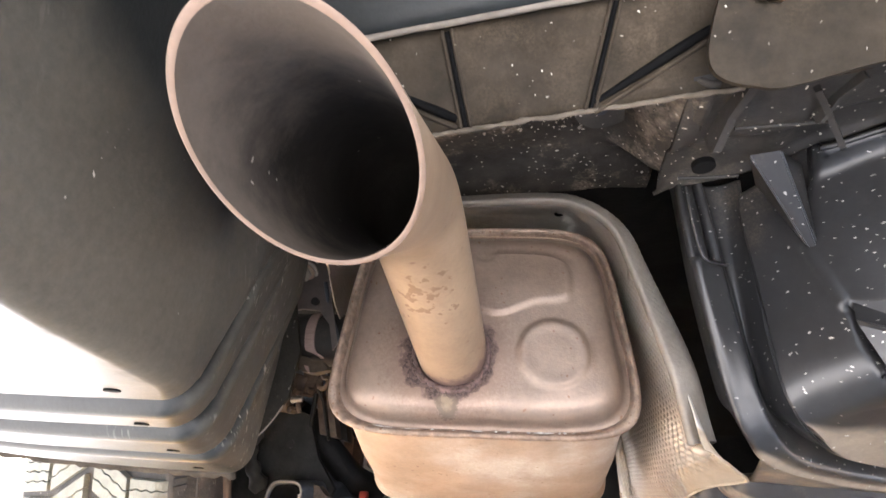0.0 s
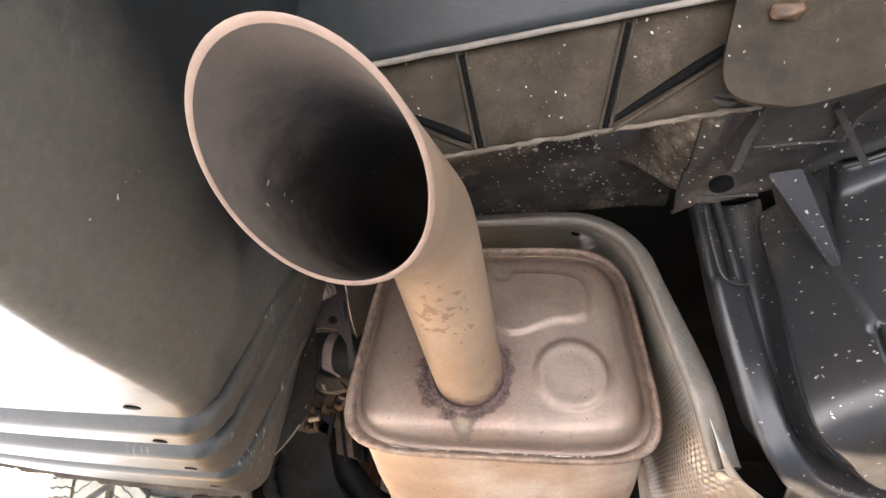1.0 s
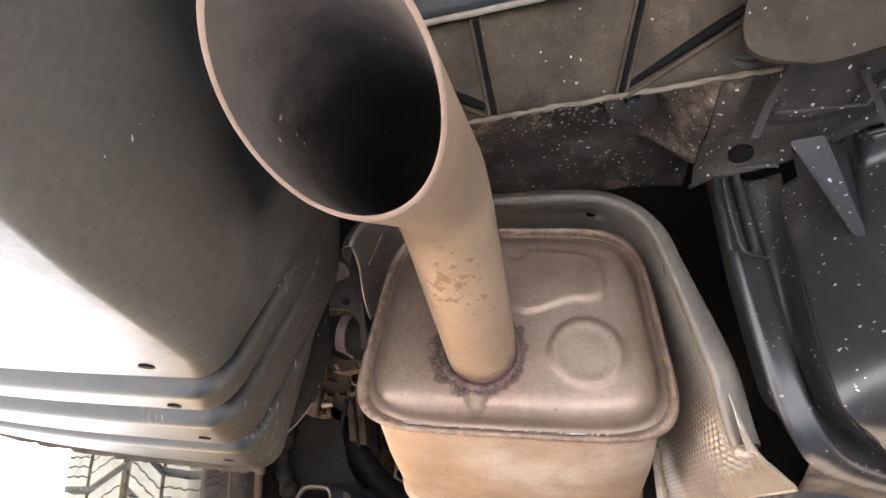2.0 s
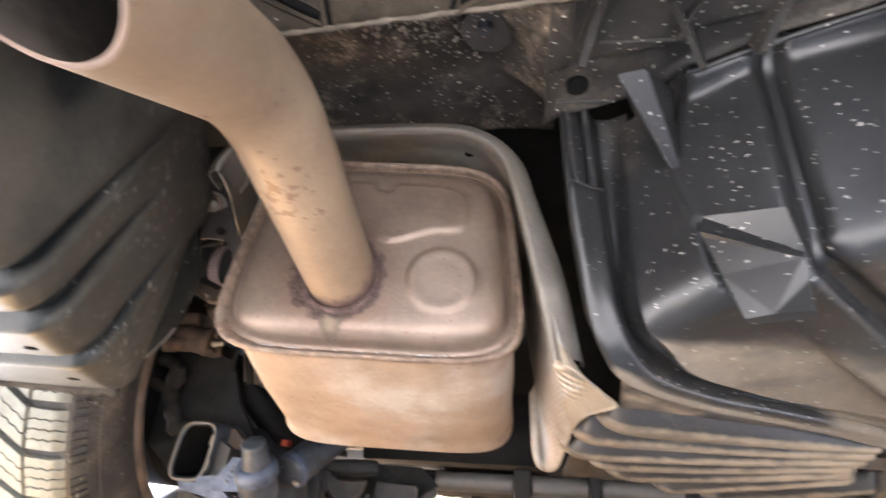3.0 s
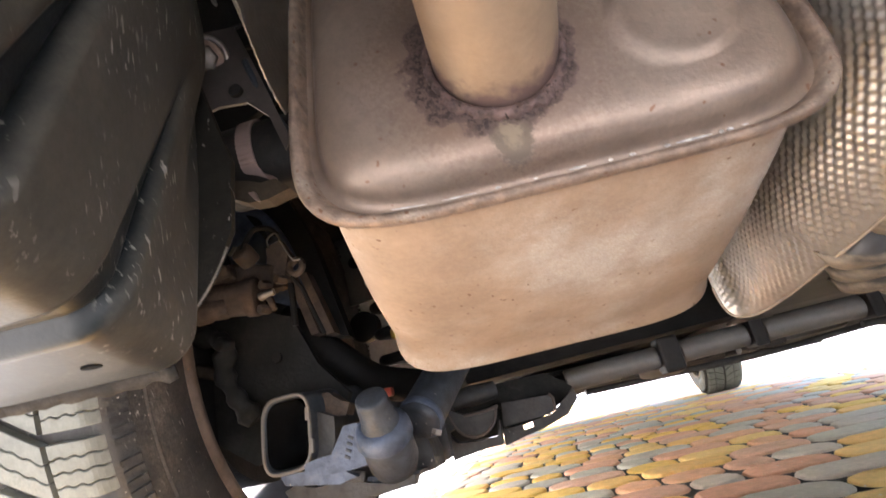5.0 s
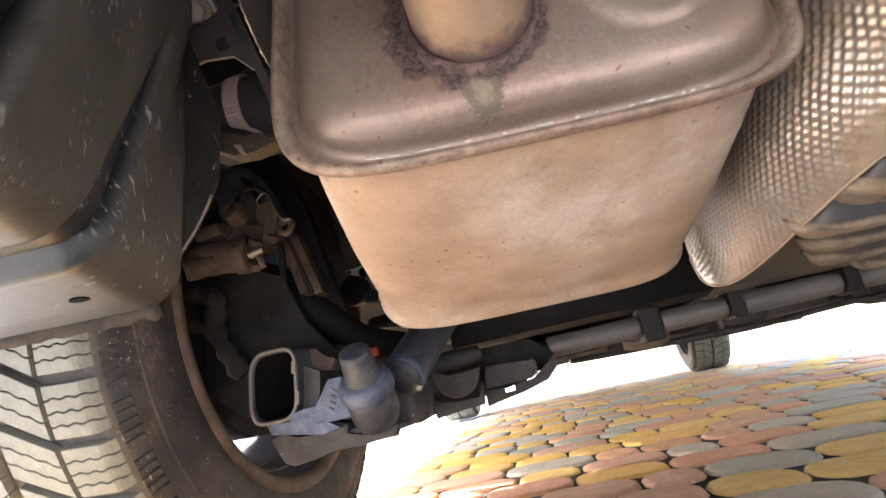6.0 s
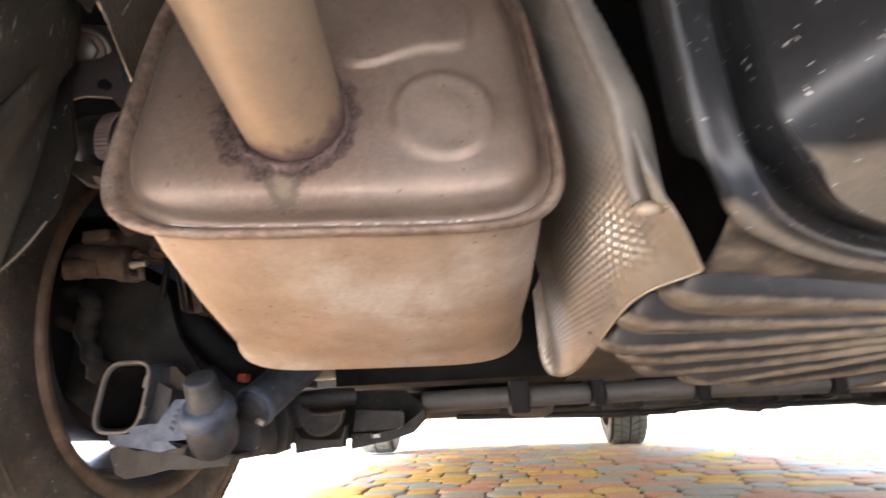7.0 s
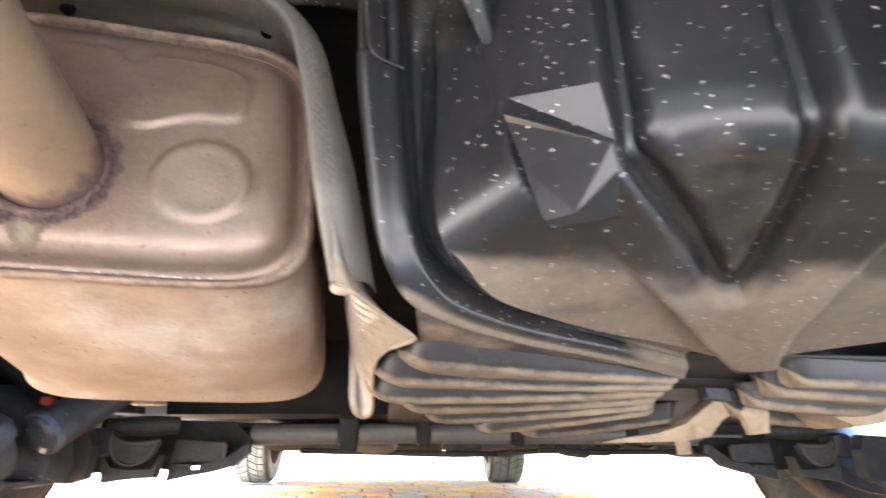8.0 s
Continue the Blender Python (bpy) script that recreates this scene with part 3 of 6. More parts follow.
def plate_material():
    """End plate steel with a scorched patch round the weld and one pale run below it."""
    m = STEEL.copy()
    m.name = "stained_end_plate_steel"
    nt = m.node_tree
    n, l = nt.nodes, nt.links
    bsdf = n["Principled BSDF"]
    src = bsdf.inputs["Base Color"].links[0].from_socket
    rsrc = bsdf.inputs["Roughness"].links[0].from_socket
    geo = n.new("ShaderNodeNewGeometry")
    nz = n.new("ShaderNodeTexNoise")
    nz.inputs["Scale"].default_value, nz.inputs["Detail"].default_value = 75.0, 6.0
    l.new(geo.outputs["Position"], nz.inputs["Vector"])

    def math_(op, a, b=None, c=None):
        x = n.new("ShaderNodeMath")
        x.operation = op
        for sock, v in zip(x.inputs, (a, b, c)):
            if v is None:
                continue
            if isinstance(v, (int, float)):
                sock.default_value = v
            else:
                l.new(v, sock)
        return x.outputs[0]

    sep = n.new("ShaderNodeSeparateXYZ")
    l.new(geo.outputs["Position"], sep.inputs[0])
    X, Z = sep.outputs[0], sep.outputs[2]
    nf = n.new("ShaderNodeTexNoise")
    nf.inputs["Scale"].default_value, nf.inputs["Detail"].default_value, nf.inputs["Roughness"].default_value = 430.0, 5.0, 0.75
    l.new(geo.outputs["Position"], nf.inputs["Vector"])
    rag = math_("MULTIPLY", math_("SUBTRACT", nf.outputs["Fac"], 0.5), 0.012)
    wob = math_("ADD", math_("MULTIPLY", math_("SUBTRACT", nz.outputs["Fac"], 0.5), 0.024), rag)
    dx = math_("SUBTRACT", X, P0.x - 0.003)
    dz = math_("SUBTRACT", Z, P0.z + 0.001)
    rr = math_("SQRT", math_("ADD", math_("MULTIPLY", dx, dx), math_("MULTIPLY", dz, dz)))

    def soft(edge, dist, k):
        s = math_("MULTIPLY", math_("SUBTRACT", edge, dist), k)
        s.node.use_clamp = True
        return s

    def drip(z0, z1, w0, w1, k, ragged):
        """Run of stain between two heights with a rounded foot."""
        f = math_("DIVIDE", math_("SUBTRACT", z0, Z), z0 - z1)
        f.node.use_clamp = True
        qz = math_("SUBTRACT", Z, math_("SUBTRACT", z0, math_("MULTIPLY", f, z0 - z1)))
        qx = math_("SUBTRACT", X, 0.0008)
        q = math_("SQRT", math_("ADD", math_("MULTIPLY", qx, qx), math_("MULTIPLY", qz, qz)))
        return soft(math_("ADD", w0, math_("MULTIPLY", f, w1 - w0)), math_("ADD", q, ragged), k)

    ringm = soft(0.0415, math_("ADD", rr, wob), 320.0)
    dark = math_("MAXIMUM", ringm, drip(0.330, 0.3185, 0.022, 0.0085, 420.0, wob))
    run = drip(0.325, 0.3060, 0.0150, 0.0095, 500.0, rag)
    core = drip(0.325, 0.3072, 0.011, 0.0055, 300.0, rag)
    halo = soft(0.068, math_("ADD", rr, wob), 30.0)
    spat = soft(0.062, math_("ADD", rr, math_("MULTIPLY", rag, 9.0)), 60.0)

    def mixc(fac, a, b):
        x = n.new("ShaderNodeMix")
        x.data_type = "RGBA"
        l.new(fac, x.inputs[0])
        l.new(a, x.inputs[6])
        x.inputs[7].default_value = (*b, 1)
        return x.outputs[2]

    c0 = mixc(math_("MULTIPLY", halo, 0.40), src, (0.20, 0.125, 0.09))
    c1 = mixc(math_("MULTIPLY", spat, 0.35), c0, (0.13, 0.075, 0.05))
    c2 = mixc(math_("MULTIPLY", core, 0.7), mixc(math_("MULTIPLY", run, 0.85), c1, (0.135, 0.105, 0.078)), (0.27, 0.205, 0.14))
    grain = math_("MULTIPLY", dark, math_("MULTIPLY_ADD", nz.outputs["Fac"], 0.7, 0.45))
    grain.node.use_clamp = True
    c2b = mixc(grain, c2, (0.115, 0.075, 0.068))
    pit = math_("MULTIPLY", math_("SUBTRACT", nf.outputs["Fac"], 0.47), 9.0)
    pit.node.use_clamp = True
    c3 = mixc(math_("MULTIPLY", math_("MULTIPLY", dark, pit), 0.85), c2b, (0.030, 0.019, 0.016))
    bp = n.new("ShaderNodeBump")
    bp.inputs["Distance"].default_value = 0.0016
    l.new(math_("MULTIPLY", dark, 0.9), bp.inputs["Strength"])
    l.new(nf.outputs["Fac"], bp.inputs["Height"])
    if bsdf.inputs["Normal"].links:
        l.new(bsdf.inputs["Normal"].links[0].from_socket, bp.inputs["Normal"])
    l.new(bp.outputs[0], bsdf.inputs["Normal"])
    r1 = mixc(math_("MAXIMUM", dark, run), rsrc, (0.8, 0.8, 0.8))
    l.new(c3, bsdf.inputs["Base Color"])
    l.new(r1, bsdf.inputs["Roughness"])
    return m


STEEL_PLATE = plate_material()
muffler_thing = muffler()
tailpipe(muffler_thing)


# ---- heat shield ----
def resample(P, n):
    """Evenly spaced points along a curve."""
    s = np.r_[0, np.cumsum(np.linalg.norm(np.diff(P, axis=0), axis=1))]
    t = np.linspace(0, s[-1], n)
    return np.stack([np.interp(t, s, P[:, k]) for k in range(3)], 1)


def heat_shield():
    top = thing("heat_shield", "embossed aluminium heat shield with a mud-coated torn flap", "heat shield")

    def normals(P):
        N = np.cross(np.gradient(P, axis=0), np.gradient(P, axis=1))
        return N / np.maximum(np.linalg.norm(N, axis=2, keepdims=True), 1e-9)

    def emboss(P, amp, pitch, across=None):
        """Height of rows of small pressed dimples over a sheet."""
        s = np.cumsum(np.linalg.norm(np.diff(P, axis=1, prepend=P[:, :1]), axis=2), axis=1)
        s = s - s[:, :1]
        k = 2 * np.pi / pitch
        if across is not None:
            return amp * np.sin(k * s) * np.sin(k * across)
        return amp * 0.5 * (np.sin(k * s) + np.sin(k * (P[..., 1] + 0.15 * P[..., 2])))

    # hood: an arch over the muffler, from the short wing to the far shoulder
    arch = np.array((0, -0.009)) + catmull([(-0.1165, 0.425), (-0.116, 0.452), (-0.104, 0.474), (-0.080, 0.484), (0.0, 0.485), (0.085, 0.483), (0.117, 0.474), (0.139, 0.452), (0.149, 0.42)], 24)
    rows = []
    for y in np.linspace(0.412, 0.745, 140):
        rise = 0.030 * sstep(0.40, 0.50, y)
        out = 0.012 * sstep(0.41, 0.5, y)
        d = arch - np.array([0.018, 0.40])
        q = arch + d / np.linalg.norm(d, axis=1, keepdims=True) * out
        z = q[:, 1] + rise * sstep(0.44, 0.48, arch[:, 1])
        # the wing's lower edge runs forwards and down from its corner
        cut = (0.438 - 0.45 * (y - 0.42)) - (arch[:, 1].min())
        z = z + cut * np.exp(-np.linspace(0, 1, len(arch)) / 0.06)
        rows.append(np.c_[q[:, 0], np.full(len(q), y), z])
    H = np.array(rows)
    hood = part("hood", grid(H + normals(H) * emboss(H, 0.0006, 0.0062)[..., None] * sstep(0.425, 0.45, H[..., 1])[..., None], thick=0.0012), ALU, top)
    # rolled rim along the rear edge: bright crest, then a broad dull knurled outer side
    full = catmull([(-0.1150, 0.4370), (-0.1125, 0.4500), (-0.102, 0.465), (-0.080, 0.475), (0.0, 0.476), (0.085, 0.474), (0.117, 0.465), (0.139, 0.443), (0.149, 0.411), (0.156, 0.38), (0.166, 0.33), (0.1775, 0.279)], 42)
    full = resample(np.c_[full, np.zeros(len(full))], 520)[:, :2]
    t = np.gradient(full, axis=0)
    nrm = np.c_[-t[:, 1], t[:, 0]]
    nrm /= np.linalg.norm(nrm, axis=1, keepdims=True)
    prof = catmull([(0.0, 0.4125), (0.0002, 0.4090), (0.0009, 0.4072), (0.0022, 0.4070), (0.0060, 0.4092), (0.0105, 0.4130), (0.0145, 0.4200), (0.0170, 0.4300), (0.0180, 0.4440)], 5)
    s_ = np.arange(520) * np.linalg.norm(t, axis=1).mean()
    rows = []
    for i, (off, y) in enumerate(prof):
        g = sstep(15, 19, i)
        rip = g * (0.0005 * np.sin(s_ * 2 * np.pi / 0.0058 + 2.1 * np.sin(i * 1.3)) + 0.0003 * np.array([noise.noise(Vector((q * 160, i * 0.6, 0))) for q in s_]))
        rip = rip * sstep(0.315, 0.350, full[:, 1])
        wide = 1 + 0.30 * sstep(0.42, 0.33, full[:, 1])
        q = full + nrm * (off * wide + rip)[:, None]
        lean_ = 0.004 * sstep(0.42, 0.27, full[:, 1]) - 0.022 * sstep(0.33, 0.275, full[:, 1])
        rows.append(np.c_[q[:, 0], np.full(len(q), y) - lean_, q[:, 1]])
    part("rolled_rim", grid(np.array(rows), thick=0.001), RIMM, top, "dull grey rolled rim with a knurled outer side")
    # side sheet: straight above, flared below into the torn flap and a rounded tongue
    E = resample(catmull([(0.1815, 0.4135, 0.2745), (0.1885, 0.4150, 0.2720), (0.1905, 0.4180, 0.2712), (0.2030, 0.4390, 0.2680), (0.2150, 0.4610, 0.2648), (0.2265, 0.4825, 0.2618), (0.2280, 0.4880, 0.2610), (0.2240, 0.4960, 0.2603), (0.2085, 0.518, 0.2580), (0.2010, 0.55, 0.2535), (0.1990, 0.60, 0.2460), (0.1985, 0.66, 0.2375), (0.1975, 0.712, 0.2310), (0.1930, 0.748, 0.2270), (0.1840, 0.768, 0.2270), (0.1730, 0.777, 0.2350), (0.1675, 0.776, 0.262), (0.165, 0.766, 0.32)], 20), 330)
    nv = 170
    v = np.linspace(0, 1, nv)[None, :]
    yT = np.clip(0.410 + (E[:, 1] - 0.420) * 0.95, 0.410, 0.745)[:, None]
    u = ((yT - 0.41) / 0.335)
    xT, zT = 0.149 + 0.014 * sstep(0, 0.6, u), 0.428 + 0.02 * u
    base = 0.1815 - 0.004 * u
    Ex, Ey, Ez = E[:, :1], E[:, 1:2], E[:, 2:3]
    flare = Ex - base
    z = zT + (Ez - zT) * v
    x = xT + (base - xT) * v + flare * (0.25 * v ** 3 + 0.75 * v ** 9) + 0.004 * np.sin(u * 6 + 1) * v * (1 - sstep(0.75, 1.0, v))
    x = x + 0.0035 * np.sin(v * 5.0 + u * 4.0) * sstep(0.5, 0.9, u) * (1 - v ** 4)
    y = yT + (Ey - yT) * v ** 2
    P = np.stack([x, y, z], 2)
    tongue = sstep(0.60, 0.88, u) * sstep(0.70, 0.95, v)
    flat = (1 - 0.55 * tongue) * (1 - 0.7 * sstep(0.955, 0.995, v)) * (1 - 0.75 * sstep(0.90, 0.97, v) * (1 - sstep(0.30, 0.40, u)))
    wobble = 0.0012 * np.array([[noise.noise(Vector((a * 9, b * 7, 2.0))) for b in np.linspace(0, 1, nv)] for a in u[:, 0]])
    mid = np.cumsum(np.r_[0, np.linalg.norm(np.diff(P[:, 110], axis=0), axis=1)])[:, None]
    Q = P + normals(P) * (emboss(P, 0.0010, 0.0086, mid) * flat * sstep(0.005, 0.045, u) + wobble * sstep(0.005, 0.045, u))[..., None]
    me = grid(Q, thick=0.001)
    sheet = part("side_sheet", me, ALU, top, "waffle-embossed aluminium side sheet ending in a rounded tongue")
    film = (1 - sstep(0.32, 0.42, u)) * sstep(0.875, 0.94, v) * 1.0 + 0.42 * sstep(0.97, 1.0, v) + 0.10 * tongue + 0 * u
    dust_tone_on(me, np.concatenate([film.ravel(), film.ravel()]))
    part("hem", tube([tuple(p) for p in E[4:290:3]], 0.0011, 8), ALU_DUST, sheet, "tan dirty hem of the sheet")
    # blob added to close the black notch at the rim's end
    bm = bmesh.new()
    bmesh.ops.create_icosphere(bm, subdivisions=3, radius=0.0065)
    for w in bm.verts:
        w.co = Vector((w.co.x, w.co.y * 0.75, w.co.z * 0.6)) * (1 + 0.25 * noise.noise(w.co * 110)) + Vector((0.1830, 0.4245, 0.2755))
    part("rim_end", bm, ALU_DUST, top, "tan blob closing the end of the rolled rim", sharp=60)
    # fixing holes with dark washers: flat black discs stand for the shade inside
    for hx, hy, hz in ((0.102, 0.486, 0.5075), (-0.045, 0.477, 0.5055)):
        part("fixing_hole", tube([(hx, hy, hz - 0.0012), (hx, hy, hz + 0.004)], 0.0050, 16), PITCH, top)
    # press line across the wing
    part("press_line", tube([(-0.112 + 0.006 * f, 0.445 + 0.006 * f, 0.438 + 0.036 * f) for f in np.linspace(0, 1, 9)], 0.0009, 6), RIMM, top)


heat_shield()


# ---- rear bumper: corner moulding, recess skin, ribbed inner panel ----
HOLES = ((-0.132, 0.247, 0.2772), (-0.151, 0.2960, 0.2682), (-0.172, 0.357, 0.2596), (-0.197, 0.426, 0.2532))


def bumper():
    top = thing("rear_bumper", "dusty black plastic rear bumper with stepped lower corner", "bumper")
    # corner moulding: plain lands first, then tapering grooves pressed into them
    # stations: y, x of the flank, z of the underside, lean of the flank, corner radius
    lands = np.array([
        (-0.095, -0.090, 0.310, 0.00, 0.030), (-0.080, -0.035, 0.298, 0.05, 0.014), (-0.050, -0.022, 0.292, 0.08, 0.006), (0.040, -0.042, 0.287, 0.12, 0.005), (0.150, -0.076, 0.282, 0.12, 0.005),
        (0.240, -0.096, 0.2805, 0.05, 0.007), (0.264, -0.104, 0.2785, 0.06, 0.012), (0.285, -0.113, 0.2725, 0.06, 0.018), (0.304, -0.122, 0.2700, 0.06, 0.018), (0.329, -0.133, 0.2645, 0.06, 0.018),
        (0.374, -0.150, 0.2615, 0.06, 0.018), (0.399, -0.159, 0.2580, 0.06, 0.018), (0.440, -0.170, 0.2550, 0.05, 0.018), (0.458, -0.174, 0.2545, 0.05, 0.016), (0.462, -0.180, 0.2580, 0.05, 0.016)])
    grooves = ((0.264, 0.284, 0.425, 0.011), (0.304, 0.329, 0.400, 0.011), (0.374, 0.398, 0.390, 0.008))
    ys = np.r_[np.linspace(-0.095, 0.235, 40)[:-1], np.arange(0.235, 0.462, 0.0012), 0.462]
    xf, zb, le, rc = (np.interp(ys, lands[:, 0], lands[:, k]) for k in range(1, 5))
    rows, groove_mask = [], []
    for y, x, z0, lean_, r in zip(ys, xf, zb, le, rc):
        slope = 0.34 * sstep(0.238, 0.262, y) * (1 - 0.6 * sstep(0.40, 0.45, y))

        def sink(z):
            """Depth of the grooves at this station and height."""
            d = m = 0.0
            for y0, y1, tip, deep in grooves:
                f = min(1.0, max(0.0, (z - 0.285) / (tip - 0.285)))
                a, b = y0 + (y1 - y0) * 0.42 * f, y1 - (y1 - y0) * 0.40 * f
                w_ = sstep(a - 0.001, a + 0.005 - 0.003 * f, y) * (1 - sstep(b - 0.006 + 0.003 * f, b + 0.001, y))
                d += deep * w_ * (1 - f ** 2)
                m += w_ * (1 - f ** 3)
            return d, m

        ring, mk = [], []
        for z in np.linspace(0.62, z0 + r, 40):
            d, m_ = sink(z)
            yy_ = y + slope * (min(z, 0.42) - z0)
            yy_ = 0.25 + (yy_ - 0.25) * (1 - 0.31 * sstep(0.44, 0.52, z)) if yy_ > 0.25 else yy_
            ring.append((x + lean_ * (z - z0) * (1 - sstep(0.36, 0.45, y)) - d, yy_, z))
            mk.append(m_)
        d, m_ = sink(z0)
        for k in range(1, 9):
            w = math.pi / 2 * k / 8
            zz = z0 + r - r * math.sin(w)
            ring.append((x - r + r * math.cos(w) - d * math.cos(w), y + slope * (zz - z0), zz + d * math.sin(w)))
            mk.append(m_)
        for k in range(1, 26):
            f = k / 25
            xx = (x - r) + (-0.66 - (x - r)) * f
            ring.append((xx, y - 0.02 * f * (y > 0.2) - 0.16 * f ** 3 * (y > 0.2), z0 + 0.010 * f + 0.05 * f ** 3 + d))
            mk.append(m_)
        rows.append(ring)
        groove_mask.append(mk)
    S_, cut = np.array(rows), np.array(groove_mask)
    me = grid(S_, thick=0.003)
    col = np.arange(S_.shape[1])[None, :] - 18
    yy, zz = S_[..., 1], S_[..., 2]
    flank = (1 - sstep(23, 33, col)) * np.ones(yy.shape)
    # film fades up the front flank, standing for less light higher up
    film = flank * (1.0 * (1 - sstep(0.235, 0.26, yy)) * (1 - sstep(0.285, 0.43, zz)) + 0.54 * sstep(0.235, 0.26, yy))
    # less film in the grooves: part of their shade is in the colour
    film = film * (1 - 0.85 * np.clip(cut, 0, 1))
    dust_tone_on(me, np.concatenate([film.ravel(), film.ravel()]))
    scuff = flank * sstep(0.285, 0.33, yy) + 0.25 * flank * sstep(0.24, 0.28, yy) + 0.45 * flank * (1 - sstep(0.03, 0.12, yy))
    dust_tone_on(me, np.concatenate([scuff.ravel(), scuff.ravel()]), "scuff")
    part("corner_moulding", me, BUMPER, top, "stepped black corner moulding with drain holes")
    # rear faces either side of the exhaust cutout; unseen, they shut out the sky
    for x0, x1 in ((-0.665, -0.088), (0.458, 1.285)):
        rows = [[(x, -0.093 - 0.05 * math.sin(math.pi * f) + 0.25 * f * f * f, 0.309 + 0.49 * f) for x in np.linspace(x0, x1, 14)] for f in np.linspace(0, 1, 14)]
        part("rear_face", grid(np.array(rows), thick=0.003), PAINT, top, "dark painted rear face")
    # the bumper's other lower flank, past the cutout; unseen, added to block sky light
    rows = []
    for x, y, zb in ((0.46, -0.09, 0.31), (0.395, -0.075, 0.298), (0.38, -0.04, 0.292), (0.385, 0.08, 0.288), (0.40, 0.185, 0.288), (0.42, 0.205, 0.292)):
        rows.append([(x, y, z) for z in np.linspace(0.60, zb + 0.01, 8)] + [(x + 0.004, y, zb + 0.003), (x + 0.012, y, zb)] + [(x + 0.012 + f, y, zb + 0.01 * f) for f in (0.1, 0.3, 0.6, 0.85)])
    part("plain_flank", grid(np.array(rows), thick=-0.003), BUMPER, top)
    # drain holes are black discs set on the surface for their shade
    for hx, hy, hz in HOLES:
        part("drain_hole", tube([(hx, hy, hz - 0.0005), (hx, hy, hz + 0.004)], 0.0046, 20, squash=0.7), PITCH, top)
    # torn lower edge strip towards the wheel
    pts = []
    for k in range(64):
        f = 0.0103 * k
        pts.append((-0.188 - 0.0048 * k, 0.463 - 0.02 * f - 0.16 * f ** 3, 0.2535 + 0.010 * f + 0.05 * f ** 3 + 0.0012 * noise.noise(Vector((k * 0.23, 3, 0)))))
    rows = [[(p[0], p[1] + 0.001, p[2] + 0.004) for p in pts], [(p[0], p[1] + 0.004, p[2] - 0.001 + 0.0025 * noise.noise(Vector((i * 0.31, 0, 5)))) for i, p in enumerate(pts)], [(p[0], p[1] + 0.006, p[2] - 0.005 + 0.003 * noise.noise(Vector((i * 0.57, 0, 9)))) for i, p in enumerate(pts)]]
    part("torn_edge", grid(np.array(rows), thick=0.002), TORN, top, "frayed mud-caked lower edge")
    part("liner_edge", prism([(-0.199, 0.257), (-0.187, 0.274), (-0.172, 0.290), (-0.164, 0.301), (-0.154, 0.319), (-0.150, 0.361), (-0.166, 0.42), (-0.185, 0.455), (-0.26, 0.46), (-0.27, 0.255)], (0, 0.473, 0), (1, 0, 0), (0, 0, 1), 0.004, 0.001), LINER, top, "frayed inner liner edge")
    fray = resample(catmull([(-0.200, 0.4725, 0.2565), (-0.187, 0.4725, 0.2738), (-0.172, 0.4725, 0.2898), (-0.164, 0.4725, 0.3008), (-0.158, 0.4725, 0.3110)], 12), 90)
    part("frayed_edge", tube([Vector(p) + Vector((0.0009 * noise.noise(Vector((k * 0.9, 1, 0))), 0, 0.0009 * noise.noise(Vector((k * 0.9, 5, 0))))) for k, p in enumerate(fray)], [0.0007 + 0.0006 * noise.noise(Vector((k * 0.8, 0, 4))) for k in range(90)], 6), LIPM, top, "pale frayed felt edge")
    # skin of the exhaust recess, above the lip; its unseen rear end rolls down against the sky
    rows = []
    for y, z in ((0.226, 0.489), (0.221, 0.4985), (0.19, 0.525), (0.12, 0.558), (0.04, 0.580), (-0.04, 0.580), (-0.09, 0.568), (-0.115, 0.567), (-0.135, 0.59), (-0.15, 0.72)):
        rows.append([(x, y, z + 0.08 * (x - 0.05)) for x in np.linspace(-0.14, 1.0, 24)])
    part("recess_skin", grid(np.array(rows), thick=0.003), BUMPER, top)
    part("lip", tube([(x, 0.2255, 0.487 + 0.08 * (x - 0.05) + 0.001 * noise.noise(Vector((x * 40, 0, 0)))) for x in np.linspace(-0.12, 1.0, 60)], 0.0020, 10), LIPM, top, "pale dusty bumper lip edge")

    # ribbed panel under the lip
    def on_panel(x, f, lift=0.0):
        n_ = Vector((0, -0.0485, -0.038)).normalized()
        return Vector((x, 0.230 + 0.038 * f, 0.490 - 0.0485 * f + 0.08 * (x - 0.05))) + n_ * lift

    rows = [[tuple(on_panel(x, f) + Vector((0, 0, 0.003 * noise.noise(Vector((x * 30, 7, 0))) if f == 1 else 0))) for x in np.linspace(-0.12, 1.0, 90)] for f in np.linspace(0, 1, 8)]
    panel = part("inner_panel", grid(np.array(rows), thick=0.004), PANEL, top, "mud-filmed ribbed inner panel")
    for x0, x1 in ((0.0315, 0.0395), (0.1305, 0.1135), (0.30, 0.29), (0.42, 0.41)):
        for dx in (-0.0030, 0.0030):
            part("rib", tube([on_panel(x0 + dx + (x1 - x0) * f, f, 0.001) for f in np.linspace(0.03, 0.99, 8)], 0.0012, 8), PANEL, panel)
        # black strips laid on for the shade inside the slots
        part("slot", tube([on_panel(x0 + (x1 - x0) * f, f, 0.0006) for f in np.linspace(0.05, 0.97, 8)], 0.0016, 6), PITCH, panel)
    for a, b in (((0.116, 0.93), (0.181, 0.43)), ((-0.008, 0.50), (0.034, 0.88))):
        part("slot", tube([on_panel(a[0] + (b[0] - a[0]) * f, a[1] + (b[1] - a[1]) * f, 0.0003) for f in np.linspace(0, 1, 6)], [0.0016, 0.0022, 0.0026, 0.0030, 0.0031, 0.0024], 8), PITCH, panel)
